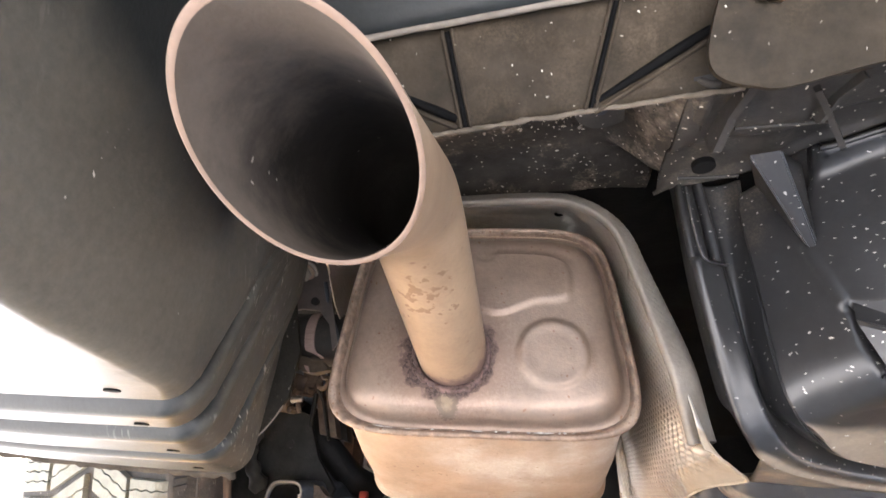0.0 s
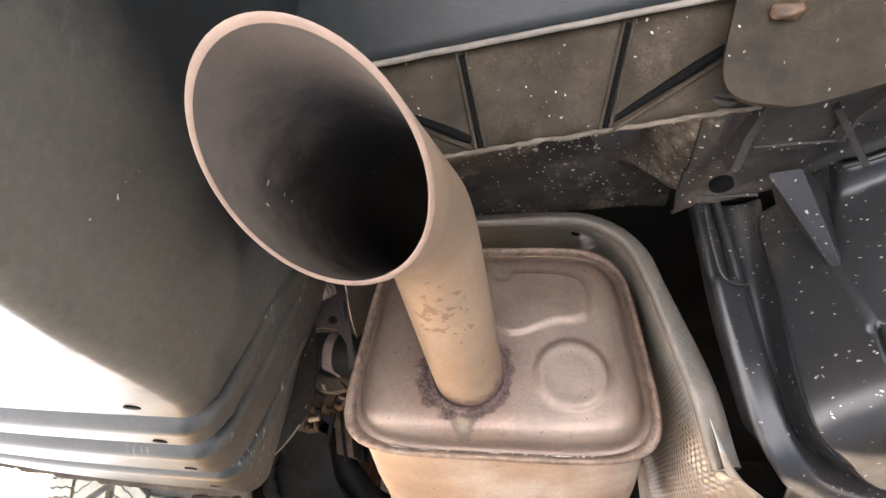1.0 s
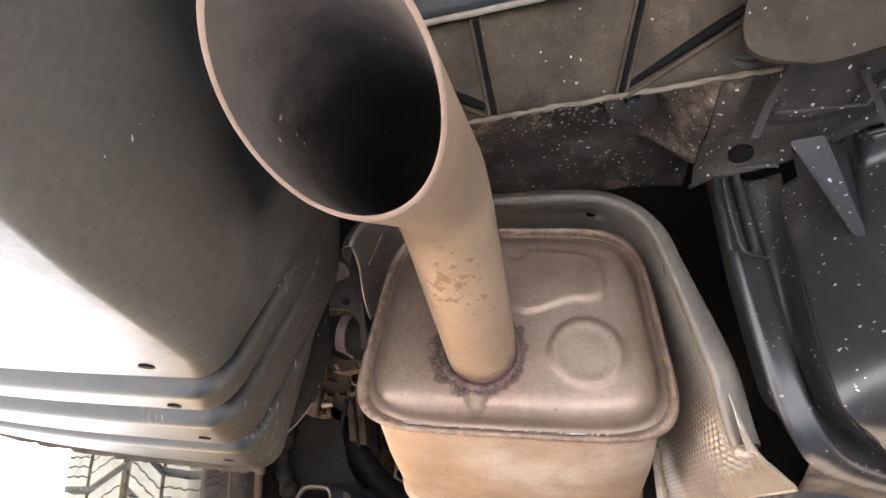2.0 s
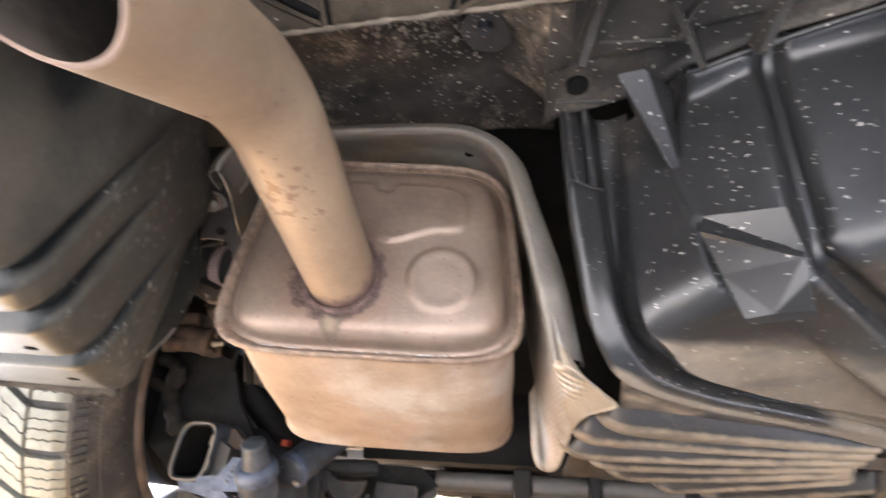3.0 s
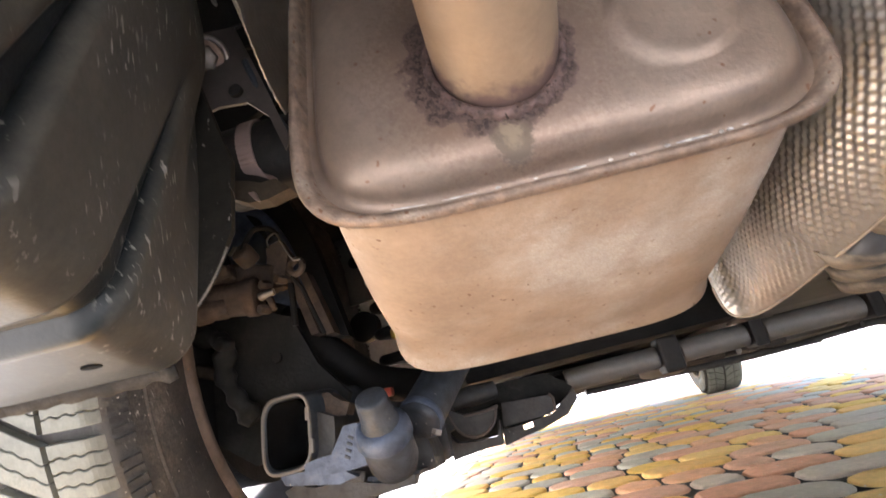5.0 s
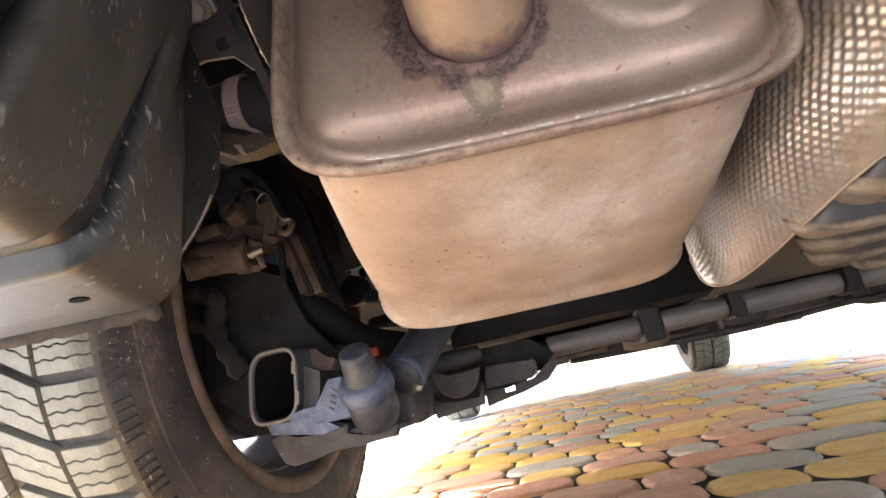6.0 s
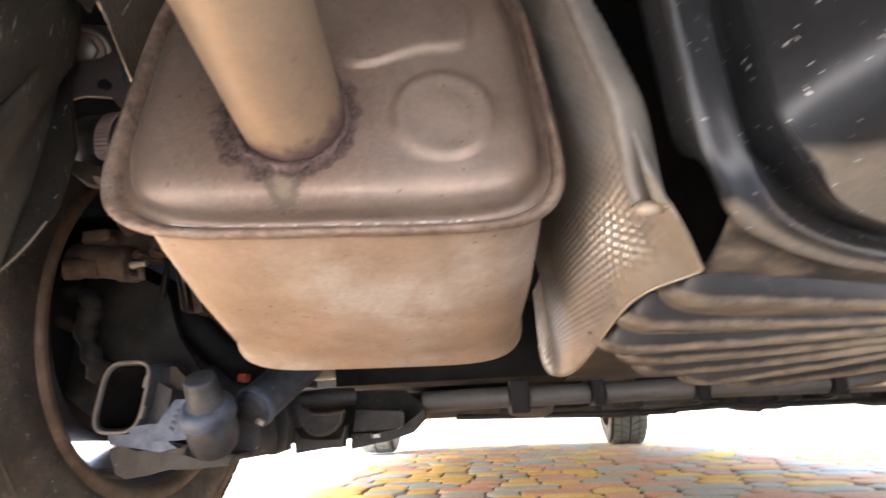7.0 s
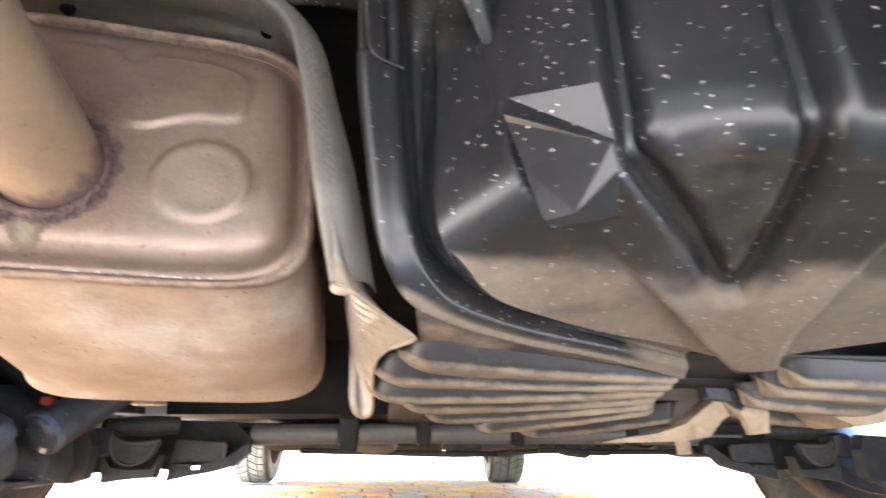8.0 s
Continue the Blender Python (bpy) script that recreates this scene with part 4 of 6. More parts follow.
        part("rib", tube([on_panel(a[0] + (b[0] - a[0]) * f, a[1] + (b[1] - a[1]) * f + 0.09, 0.001) for f in np.linspace(0, 1, 6)], 0.0016, 8), PANEL, panel)
    part("crust", tube([on_panel(x, 1.0, 0.001) + Vector((0, 0, 0.0015 * noise.noise(Vector((x * 70, 0, 1))))) for x in np.linspace(-0.05, 0.2, 90)], [0.0016 + 0.0012 * noise.noise(Vector((k * 0.4, 2, 2))) for k in range(90)], 7), CRUST, panel, "crust of dried mud along the edge")
    # cover plate over the panel's far end
    o = [(0.193, 0.53), (0.181, 0.485), (0.1745, 0.464), (0.1715, 0.450), (0.1735, 0.441), (0.181, 0.4355), (0.192, 0.4325), (0.208, 0.4305), (0.245, 0.437), (0.60, 0.480), (0.60, 0.56), (0.20, 0.56)]
    o = [tuple(p) for p in catmull(o[:9], 6)] + o[9:]
    part("cover_plate", prism([(x, (z - 0.45) / 0.894) for x, z in o], (0, 0.236, 0.45), (1, 0, 0), (0, -0.447, 0.894), 0.004, 0.0), COVER, top, "brown dusty rounded cover plate")
    cp = Vector((0.2025, 0.2195, 0.471))
    bm = bmesh.new()
    bmesh.ops.create_icosphere(bm, subdivisions=3, radius=0.0064)
    for v in bm.verts:
        v.co = Vector((v.co.x * 1.25, v.co.y * 0.7, v.co.z * 0.8)) * (1 + 0.4 * noise.noise(v.co * 220)) + cp
    part("push_clip", bm, CLIPM, top, "orange-brown worn plastic push clip", sharp=60)


bumper()


# ---- underbody sheet metal behind the bumper ----
def underbody():
    top = thing("hatchback", "dark hatchback car seen from beneath, dusty black underseal", "car")
    # rear valance: ceiling between bumper panel and heat shield
    xs, ys = np.linspace(-0.16, 0.186, 90), np.linspace(0.262, 0.47, 60)
    P = np.array([[(x, y, 0.500 + 0.022 * sstep(0.28, 0.40, y) - 0.046 * sstep(0.128, 0.182, x + 0.006 * noise.noise(Vector((y * 40, 3, 0)))) * sstep(0.405, 0.375, y) + 0.0035 * noise.noise(Vector((x * 18, y * 18, 0))) + 0.0012 * noise.noise(Vector((x * 90, y * 90, 3)))) for x in xs] for y in ys])
    me = grid(P, thick=0.003)
    part("rear_valance", me, VALANCE, top, "mud-dusted black rear valance")
    film = 0.85 * np.exp(-((P[..., 0] - 0.045) / 0.085) ** 2 - ((P[..., 1] - 0.295) / 0.030) ** 2) + 0.30 * np.exp(-((P[..., 0] - 0.165) / 0.03) ** 2) * sstep(0.42, 0.36, P[..., 1])
    dust_tone_on(me, np.concatenate([film.ravel(), film.ravel()]))
    rng = random.Random(11)
    V, F = [], []
    for k in range(1100):
        cx, cy = ((0.055, 0.292) if k % 3 else (-0.02, 0.285)) if k % 5 else (0.10, 0.33)
        x, y = rng.gauss(cx, 0.035), rng.gauss(cy, 0.016)
        if not (-0.15 < x < 0.21 and 0.264 < y < 0.46):
            continue
        z = 0.4965 + 0.022 * sstep(0.28, 0.40, y) + 0.0035 * noise.noise(Vector((x * 18, y * 18, 0)))
        r = 0.0004 + 0.0017 * rng.random() ** 2.5
        n0 = len(V)
        V += [(x + r * rng.uniform(0.7, 1.3) * math.cos(w), y + r * rng.uniform(0.7, 1.3) * math.sin(w), z + 0.0015) for w in np.linspace(0, 5.24, 6)] + [(x, y, z - 0.0006)]
        F += [(n0 + i, n0 + (i + 1) % 6, n0 + 6) for i in range(6)]
    tagged(part("mud_spatter", mesh_of(V, F), CRUST2, top, "pale dried mud spatter"), kind="stuff")
    part("bolt_cup", tube([(0.131, 0.325, 0.497), (0.131, 0.325, 0.502), (0.131, 0.325, 0.512)], [0.0205, 0.022, 0.022], 32), DARK, top)
    part("bolt", tube([(0.129, 0.322, 0.493), (0.129, 0.322, 0.498)], [0.0042, 0.0062], 20), IRON, top)
    part("rear_wall", prism([(-0.30, 0.40), (-0.155, 0.452), (-0.128, 0.475), (-0.128, 0.60), (-0.30, 0.60)], (0, 0.55, 0), (1, 0, 0), (0, 0, 1), 0.006, 0.002), BLACK, top)
    # two solid black strips stand for the shade in the wall's slots
    for z in (0.505, 0.53):
        part("slot", tube([(-0.185, 0.545, z), (-0.16, 0.5455, z + 0.003), (-0.145, 0.546, z + 0.001)], 0.0018, 8), HANGER, top)
    # floor pan
    P = np.array([[(x, y, 0.575 - 0.30 * sstep(1.0 + 0.7 * (x < -0.08), 1.35 + 0.7 * (x < -0.08), y) + 0.012 * math.sin(x * 24) * (y > 1.3)) for x in np.linspace(-0.66, 1.28, 70)] for y in np.linspace(0.30, 4.2, 80)])
    part("floor_pan", grid(P, thick=0.01), BLACK, top)
    # outer shell: side walls, tail and roof
    prof = [(0.05, 0.78), (-0.06, 0.80), (-0.04, 1.0), (0.25, 1.45), (1.6, 1.56), (2.6, 1.45), (3.2, 1.02), (4.2, 0.82), (4.42, 0.55), (4.35, 0.26)]
    for x, s in ((-0.665, 1), (1.285, -1)):
        o = [(-0.05, 0.32), (0.44, 0.27), (0.50, 0.52), (0.62, 0.66), (0.90, 0.72), (1.18, 0.66), (1.30, 0.52), (1.34, 0.24), (3.16, 0.22), (3.24, 0.50), (3.36, 0.64), (3.60, 0.70), (3.84, 0.64), (3.96, 0.50), (4.02, 0.24)] + prof[::-1]
        part("side_wall", prism(o, (x, 0, 0), (0, 1, 0), (0, 0, 1), 0.02, 0.0), PAINT, top)
    P = np.array([[(x, y, z) for x in np.linspace(-0.665, 1.285, 12)] for y, z in prof])
    part("outer_skin", grid(P, thick=0.012), PAINT, top)


underbody()


# ---- spare wheel well cover ----
TUB_DULL = material("dull_black_ribbed_plastic", (0.030, 0.028, 0.027), 0.40, 0.0, 0.2, 18, (0.30, 0.235, 0.165), 0.10, 12, 0.12, 220, dust_tone_attr="dust", spec=0.4)


def wheel_well():
    top = thing("spare_wheel_well", "glossy black plastic spare wheel well with dusty ribbed underside", "wheel well")
    # plan curves of the shell: upper edge, fold, and front edge of the underside
    n_s = 26
    up = catmull([(0.238, 0.393, 0.458), (0.257, 0.341, 0.455), (0.274, 0.331, 0.455), (0.300, 0.318, 0.456), (0.356, 0.294, 0.457), (0.40, 0.282, 0.460), (0.46, 0.272, 0.463), (0.53, 0.265, 0.466), (0.64, 0.265, 0.47), (0.80, 0.29, 0.475), (1.0, 0.35, 0.48)], n_s)
    fold = catmull([(0.2335, 0.397, 0.310), (0.262, 0.3640, 0.312), (0.284, 0.346, 0.312), (0.309, 0.329, 0.316), (0.345, 0.315, 0.324), (0.40, 0.300, 0.318), (0.46, 0.292, 0.310), (0.53, 0.285, 0.305), (0.64, 0.28, 0.30), (0.80, 0.32, 0.31), (1.0, 0.38, 0.32)], n_s)
    low = catmull([(0.248, 0.408, 0.285), (0.274, 0.432, 0.275), (0.320, 0.462, 0.272), (0.378, 0.492, 0.270), (0.430, 0.514, 0.267), (0.462, 0.527, 0.265), (0.500, 0.535, 0.264), (0.545, 0.51, 0.268), (0.64, 0.45, 0.275), (0.80, 0.44, 0.285), (1.0, 0.48, 0.295)], n_s)
    V_OUT = [(0.2795, 0.3500), (0.303, 0.373), (0.348, 0.413), (0.420, 0.481), (0.490, 0.546), (0.4945, 0.549), (0.523, 0.549), (0.527, 0.545), (0.504, 0.505), (0.481, 0.460), (0.468, 0.41), (0.460, 0.36), (0.458, 0.20), (0.2795, 0.20)]
    DISH = [(0.3065, 0.20), (0.3065, 0.327), (0.311, 0.334), (0.319, 0.341), (0.345, 0.3665), (0.380, 0.401), (0.407, 0.4285), (0.4125, 0.432), (0.4185, 0.432), (0.4225, 0.428), (0.4215, 0.405), (0.412, 0.365), (0.398, 0.328), (0.386, 0.30), (0.380, 0.20)]
    HOLLOW = [(0.238, 0.50), (0.268, 0.50), (0.268, 0.447), (0.2615, 0.424), (0.257, 0.418), (0.250, 0.440)]
    BOSS = [(0.2645, 0.3545), (0.2985, 0.3435), (0.3035, 0.316), (0.3055, 0.302), (0.3055, 0.2845), (0.2795, 0.2870), (0.2700, 0.314), (0.2625, 0.338)]
    rows = []
    for a, b, c in zip(up, fold, low):
        p0, p1 = b + np.array((0, 0, 0.020)), b + (c - b) * min(0.45, 0.024 / max(np.linalg.norm(c - b), 1e-6)) + np.array((0, 0, -0.004))
        line = []
        for f in np.linspace(0, 1, 64):
            g = 0.12 * (1 - f) + 0.88 * (1 - f) ** 26
            line.append(np.array((p0[0] + (a[0] - p0[0]) * g, p0[1] + (a[1] - p0[1]) * g, a[2] + (p0[2] - a[2]) * f)))
        k = b + np.array((0, 0, -0.008))
        for t in np.linspace(0, 1, 22)[1:]:
            line.append(p0 * (1 - t) ** 2 + k * 2 * t * (1 - t) + p1 * t * t)
        for f in np.linspace(0, 1, 86)[1:]:
            line.append(p1 + (c - p1) * f)
        rows.append(line)
    P = np.array(rows)
    du, dv = np.gradient(P, axis=0), np.gradient(P, axis=1)
    N = np.cross(du, dv)
    N /= np.maximum(np.linalg.norm(N, axis=2, keepdims=True), 1e-9)
    if N[4 * n_s, 10, 1] > 0:
        N = -N
    X, Y, Z = P[..., 0], P[..., 1], P[..., 2]
    sd_v, sd_d = poly_dist(X, Y, V_OUT), poly_dist(X, Y, DISH)
    under = sstep(0.300, 0.284, Z)
    h = 0.010 * under * (1 - sstep(-0.0045, 0.0005, sd_v))
    # moulded groove all round the dish, the dish itself slightly sunk
    h -= 0.0125 * np.exp(-((sd_d + 0.0035) / 0.0078) ** 4) + 0.0035 * (1 - sstep(-0.013, -0.003, sd_d))
    h -= 0.010 * (1 - sstep(-0.003, 0.001, poly_dist(X, Z, BOSS))) * (Y < 0.36)
    h -= 0.015 * (1 - sstep(-0.004, 0.001, poly_dist(X, Z, HOLLOW))) * (Y < 0.37) * (X < 0.30)
    # crease from the wedge down to the boss, and slight unevenness of the moulding
    crease = X - (0.2575 + 0.0075 * (0.397 - Z) / 0.044)
    h += 0.0016 * np.exp(-(crease / 0.0022) ** 2) * sstep(0.350, 0.356, Z) * sstep(0.402, 0.396, Z)
    h += 0.0010 * np.sin(X * 46 + 1.0) * np.sin(Z * 38)
    Q = P + N * h[..., None]
    me = grid(Q, thick=0.003)
    part("shell", me, TUB, top)
    vv = np.linspace(0, 1, P.shape[1])[None, :]
    # floor film: dust plus ground light put into it; thinned to darken the groove
    film = under * (0.56 + 0.12 * sstep(0.0, -0.02, sd_v) + 0.14 * sstep(0.60, 0.95, vv)) + 0.30 * np.exp(-((sd_v) / 0.006) ** 2) * under
    film = film * (1 - 0.75 * np.exp(-((sd_d + 0.004) / 0.006) ** 2)) * (1 - 0.5 * (sd_d < -0.01) * (Z > 0.285)) + 0.34 * sstep(-0.006, -0.014, sd_d) * sstep(0.365, 0.300, Z) + 0.14 * sstep(0.34, 0.30, Z) * (sd_d > 0.004)
    film = film * np.array([[0.90 + 0.50 * max(-0.6, noise.fractal(Vector((p[0] * 16, p[1] * 34, 1.5)), 0.9, 2.0, 4)) for p in line] for line in Q])
    dust_tone_on(me, np.concatenate([film.ravel(), film.ravel()]))
    # flange band down the side and along the front edge, with the groove inside it
    L0 = catmull([(0.185, 0.366, 0.475), (0.186, 0.369, 0.441), (0.189, 0.379, 0.386), (0.196, 0.393, 0.338), (0.202, 0.403, 0.306), (0.210, 0.412, 0.283), (0.229, 0.434, 0.268), (0.290, 0.478, 0.261), (0.370, 0.518, 0.2575), (0.462, 0.573, 0.252)], 18)
    L2 = catmull([(0.214, 0.395, 0.475), (0.217, 0.397, 0.441), (0.222, 0.402, 0.386), (0.226, 0.407, 0.338), (0.230, 0.412, 0.308), (0.240, 0.422, 0.290), (0.262, 0.442, 0.279), (0.306, 0.474, 0.276), (0.370, 0.503, 0.272), (0.450, 0.541, 0.267)], 18)
    L3 = catmull([(0.239, 0.397, 0.475), (0.236, 0.397, 0.441), (0.2335, 0.3965, 0.386), (0.2325, 0.3965, 0.338), (0.2360, 0.399, 0.306), (0.248, 0.4075, 0.2845), (0.274, 0.4315, 0.2745), (0.320, 0.4615, 0.2715), (0.378, 0.4915, 0.2695), (0.449, 0.520, 0.2655)], 18)
    turn = sstep(0.40, 0.62, np.linspace(0, 1, len(L0)))[:, None]
    back = np.array((0.003, 0.030, 0.002)) * (1 - turn) + np.array((0.004, 0.010, 0.022)) * turn
    face = L2 - L0
    deep = 1 - 0.85 * sstep(0.55, 0.95, np.linspace(0, 1, len(L0)))[:, None]
    out = np.array((0.0, -1.0, -0.15)) * (1 - turn) + np.array((0.15, -0.35, -0.93)) * turn
    rows = [L0 + back, L0 + back * 0.35, L0 + back * 0.08, L0 + face * 0.05 + out * 0.0012, L0 + face * 0.14 + out * 0.0020, L0 + face * 0.32 + out * 0.0026, L0 + face * 0.50 + out * 0.0036, L0 + face * 0.60 + out * 0.0030, L0 + face * 0.70 - out * 0.002, L0 + face * 0.80 - out * 0.009 * deep, L2 - face * 0.05 - out * 0.012 * deep, L2 + (L3 - L2) * 0.35 - out * 0.0115 * deep, L2 + (L3 - L2) * 0.68 - out * 0.008 * deep, L3 - out * 0.0008, L3 + out * 0.0006]
    B = np.array(rows)
    B = catmull([r.ravel() for r in B], 3).reshape(-1, B.shape[1], 3)
    sunk = sstep(0.397, 0.402, B[..., 2]) * (np.linspace(0, 1, len(B))[:, None] > 0.14) * (1 - sstep(0.42, 0.50, np.linspace(0, 1, len(B))[:, None]))
    B = B - out[None] * (0.011 * sunk)[..., None]
    me = grid(B, thick=0.002)
    part("flange_band", me, TUB, top, "rounded flange band with a groove beside it")
    along = np.linspace(0, 1, B.shape[1])[None, :]
    across = np.linspace(0, 1, B.shape[0])[:, None]
    # tan film on the edges; heavier at the end only to dull a sky glint
    film = 0.7 * sstep(0.90, 0.97, along) + sstep(0.55, 0.66, along) * (0.95 * np.exp(-((across - 0.24) / 0.10) ** 2) + 0.30 + 0.25 * np.exp(-((across - 0.95) / 0.08) ** 2))
    dust_tone_on(me, np.concatenate([film.ravel(), film.ravel()]))
    # raised edge of the pocket at the head of the band
    part("pocket_edge", tube(catmull([(0.1895, 0.3665, 0.452), (0.190, 0.3705, 0.432), (0.1925, 0.3755, 0.408), (0.1955, 0.3775, 0.3985), (0.2030, 0.3815, 0.3965), (0.2125, 0.3865, 0.3965)], 5), 0.0011, 8), TUB, top)
    # faceted pocket beside the valley
    ow = np.array((-0.62, -0.77, -0.10))
    a, b, c = np.array((0.2645, 0.3525, 0.3535)) + ow * 0.0015, np.array((0.2985, 0.3240, 0.3430)) + ow * 0.002, np.array((0.3030, 0.3280, 0.3170))
    d, e, f_ = np.array((0.2625, 0.3505, 0.3385)) + ow * 0.001, np.array((0.2705, 0.3520, 0.3145)) + ow * 0.0022, np.array((0.2795, 0.3535, 0.2880)) + ow * 0.004
    g, h_ = np.array((0.3050, 0.3330, 0.2860)) + ow * 0.004, np.array((0.3055, 0.3320, 0.3030)) + ow * 0.003
    c1, c2 = c - ow * 0.0045 + np.array((0, 0, 0.002)), c + ow * 0.0035 + np.array((0, 0, -0.0035))
    d1 = d + ow * 0.0025 + np.array((0, 0, 0.0030))
    k_ = np.array((0.2905, 0.3440, 0.2878)) + ow * 0.0042
    low_a, low_b = f_ - ow * 0.004 + np.array((0.001, 0, -0.0028)), g - ow * 0.004 + np.array((0, 0, -0.0028))
    bm = bmesh.new()
    q = {n_: bm.verts.new(tuple(p)) for n_, p in dict(a=a, b=b, c1=c1, c2=c2, d=d, d1=d1, e=e, f=f_, g=g, h=h_, k=k_, la=low_a, lb=low_b).items()}
    for names in ("a b c1", "a c1 d1", "d1 c1 c2", "d1 c2 d", "d c2 e", "e c2 k", "e k f", "c2 h k", "h g k", "f k la", "k g lb", "k lb la"):
        bm.faces.new([q[n_] for n_ in names.split()])
    bmesh.ops.bevel(bm, geom=[ed for ed in bm.edges if len(ed.link_faces) == 2 and ed.calc_face_angle(0) > 0.12], offset=0.0011, segments=2, affect="EDGES")
    part("boss", bm, TUB, top, "shallow faceted moulded pocket")
    # ribs under the floor of the well: flutes with rounded noses that fan together
    specs = [(0.214, 0.530, 0.2475, 0.462, 0.585, 0.2480), (0.194, 0.575, 0.2415, 0.463, 0.600, 0.2435), (0.190, 0.630, 0.2315, 0.462, 0.612, 0.2395), (0.222, 0.690, 0.2265, 0.464, 0.630, 0.2360), (0.250, 0.740, 0.2190, 0.466, 0.645, 0.2315), (0.315, 0.800, 0.2115, 0.474, 0.660, 0.2280), (0.380, 0.840, 0.2085, 0.515, 0.700, 0.2225)]
    specs += [(0.790, 0.600, 0.250, 0.560, 0.575, 0.248), (0.800, 0.660, 0.2405, 0.560, 0.605, 0.2425), (0.780, 0.720, 0.2315, 0.560, 0.635, 0.236), (0.740, 0.780, 0.2235, 0.560, 0.670, 0.230)]
    slots = (0.12, 0.46, 0.80, 0.14, 0.42, 0.60, 0.12, 0.4, 0.5, 0.3, 0.4)
    for i, (x0, y0, z0, x1, y1, z1) in enumerate(specs):
        R = []
        for f in np.linspace(0, 1, 56):
            nose = math.sqrt(max(0.0, 1 - (1 - min(1, f / 0.14)) ** 2)) * math.sqrt(max(0.0, 1 - (1 - min(1, (1 - f) / 0.03)) ** 2))
            c = Vector((x0 + (x1 - x0) * f, y0 + (y1 - y0) * f, z0 + (z1 - z0) * f - 0.0022 * math.sin(math.pi * f)))
            w = (0.042 - 0.021 * f) * (0.05 + 0.95 * nose) * (1 + 0.14 * math.sin(5.0 * f + 2.1 * i))
            # pocket along part of the foot
            slot = slots[i]
            dip = 0.0055 * sstep(0.10, 0.16, f) * (1 - sstep(slot - 0.05, slot, f))
            ring = []
            for py, pz, sl in ((-1.0, 0.020, 0), (-0.95, 0.016, 0), (-0.88, 0.010, 0), (-0.80, 0.004, 0), (-0.72, 0.0005, 0), (-0.62, -0.0015, 0), (-0.50, -0.0020, 0), (-0.40, -0.0020, 0.1), (-0.32, -0.0018, 0.7), (-0.22, -0.0015, 1), (-0.08, -0.001, 1), (0.06, -0.0005, 1), (0.16, 0.0, 0.7), (0.24, 0.0, 0.1), (0.34, 0.0004, 0), (0.46, 0.0025, 0), (0.56, 0.008, 0), (0.66, 0.014, 0), (0.8, 0.019, 0), (1.0, 0.023, 0)):
                ring.append((c.x + math.copysign(0.014, x1 - x0) * (1 - nose) * abs(py), c.y + w * py, c.z + (pz + dip * sl) * nose + 0.020 * (1 - nose) + 0.0007 * noise.noise(Vector((c.x * 60, py * 6, c.y * 9)))))
            R.append(ring)
        R = catmull([np.array(r_).ravel() for r_ in np.array(R).transpose(1, 0, 2)], 2).reshape(-1, 56, 3).transpose(1, 0, 2)
        me = grid(R, thick=-0.002)
        part("flute", me, TUB_DULL, top)
        nc = R.shape[1]
        col = (np.arange(nc) / (nc - 1) * 19)[None, :] + 0 * np.arange(56)[:, None]
        al = np.linspace(0, 1, 56)[:, None]
        # pockets keep a quarter of the film, which leaves them darker
        pocket = sstep(7.0, 8.0, col) * (1 - sstep(12, 13.2, col)) * sstep(0.10, 0.16, al) * (1 - sstep(slot - 0.05, slot, al))
        film = sstep(2.2, 4.0, col) * (1 - sstep(14.0, 16.0, col)) * (0.50 + 0.25 * al) * (1 - 0.75 * pocket) * np.array([[1 + 0.25 * noise.noise(Vector((a_ * 9 + i, b_ * 0.35, i * 1.7))) for b_ in range(nc)] for a_ in al[:, 0]])
        dust_tone_on(me, np.concatenate([film.ravel(), film.ravel()]))
    a_ = (L0 + back * 0.25)[int(0.645 * len(L0)):]
    t_ = np.linspace(0, 1, len(a_))[:, None]
    b_ = np.array((0.236, 0.528, 0.2600)) * (1 - t_) + np.array((0.462, 0.575, 0.2600)) * t_
    fold_ = np.array([a_ + (b_ - a_) * f - np.array((0, 0, 0.004)) * math.sin(math.pi * f) for f in np.linspace(0, 1, 12)])
    me = grid(fold_, thick=0.002)
    part("web", me, TUB_DULL, top, "brown dusty web between flange and ribs")
    film = 0.42 + 0.3 * np.array([[noise.noise(Vector((p[0] * 30, p[1] * 60, 2.0))) for p in r_] for r_ in fold_])
    dust_tone_on(me, np.concatenate([film.ravel(), film.ravel()]))
    under_ = np.array([[(x, y, 0.272 - 0.10 * (y - 0.5)) for x in np.linspace(0.215, 0.85, 20)] for y in np.linspace(0.55, 0.92, 10)])
    part("underside", grid(under_, thick=0.003), TUB_DULL, top)
    # upright wedge below the shelf, with the hollow beside it
    bm = bmesh.new()
    w = [bm.verts.new(p) for p in ((0.2165, 0.3220, 0.4455), (0.2335, 0.3165, 0.4435), (0.2595, 0.3600, 0.3955), (0.2552, 0.3630, 0.3955), (0.236, 0.368, 0.452), (0.258, 0.345, 0.452))]
    for f in ((0, 1, 2, 3), (1, 5, 2), (3, 2, 5, 4), (0, 3, 4), (0, 4, 5, 1)):
        bm.faces.new([w[i] for i in f])
    bmesh.ops.bevel(bm, geom=bm.edges[:], offset=0.0009, segments=2, affect="EDGES")
    part("upright_wedge", bm, TUB, top, "sloping upright wedge of moulded plastic")
    # shelf between the bumper's panel and the well: a dust-filmed web with ribs
    n_ = 60
    xs = np.linspace(0.172, 0.95, n_)
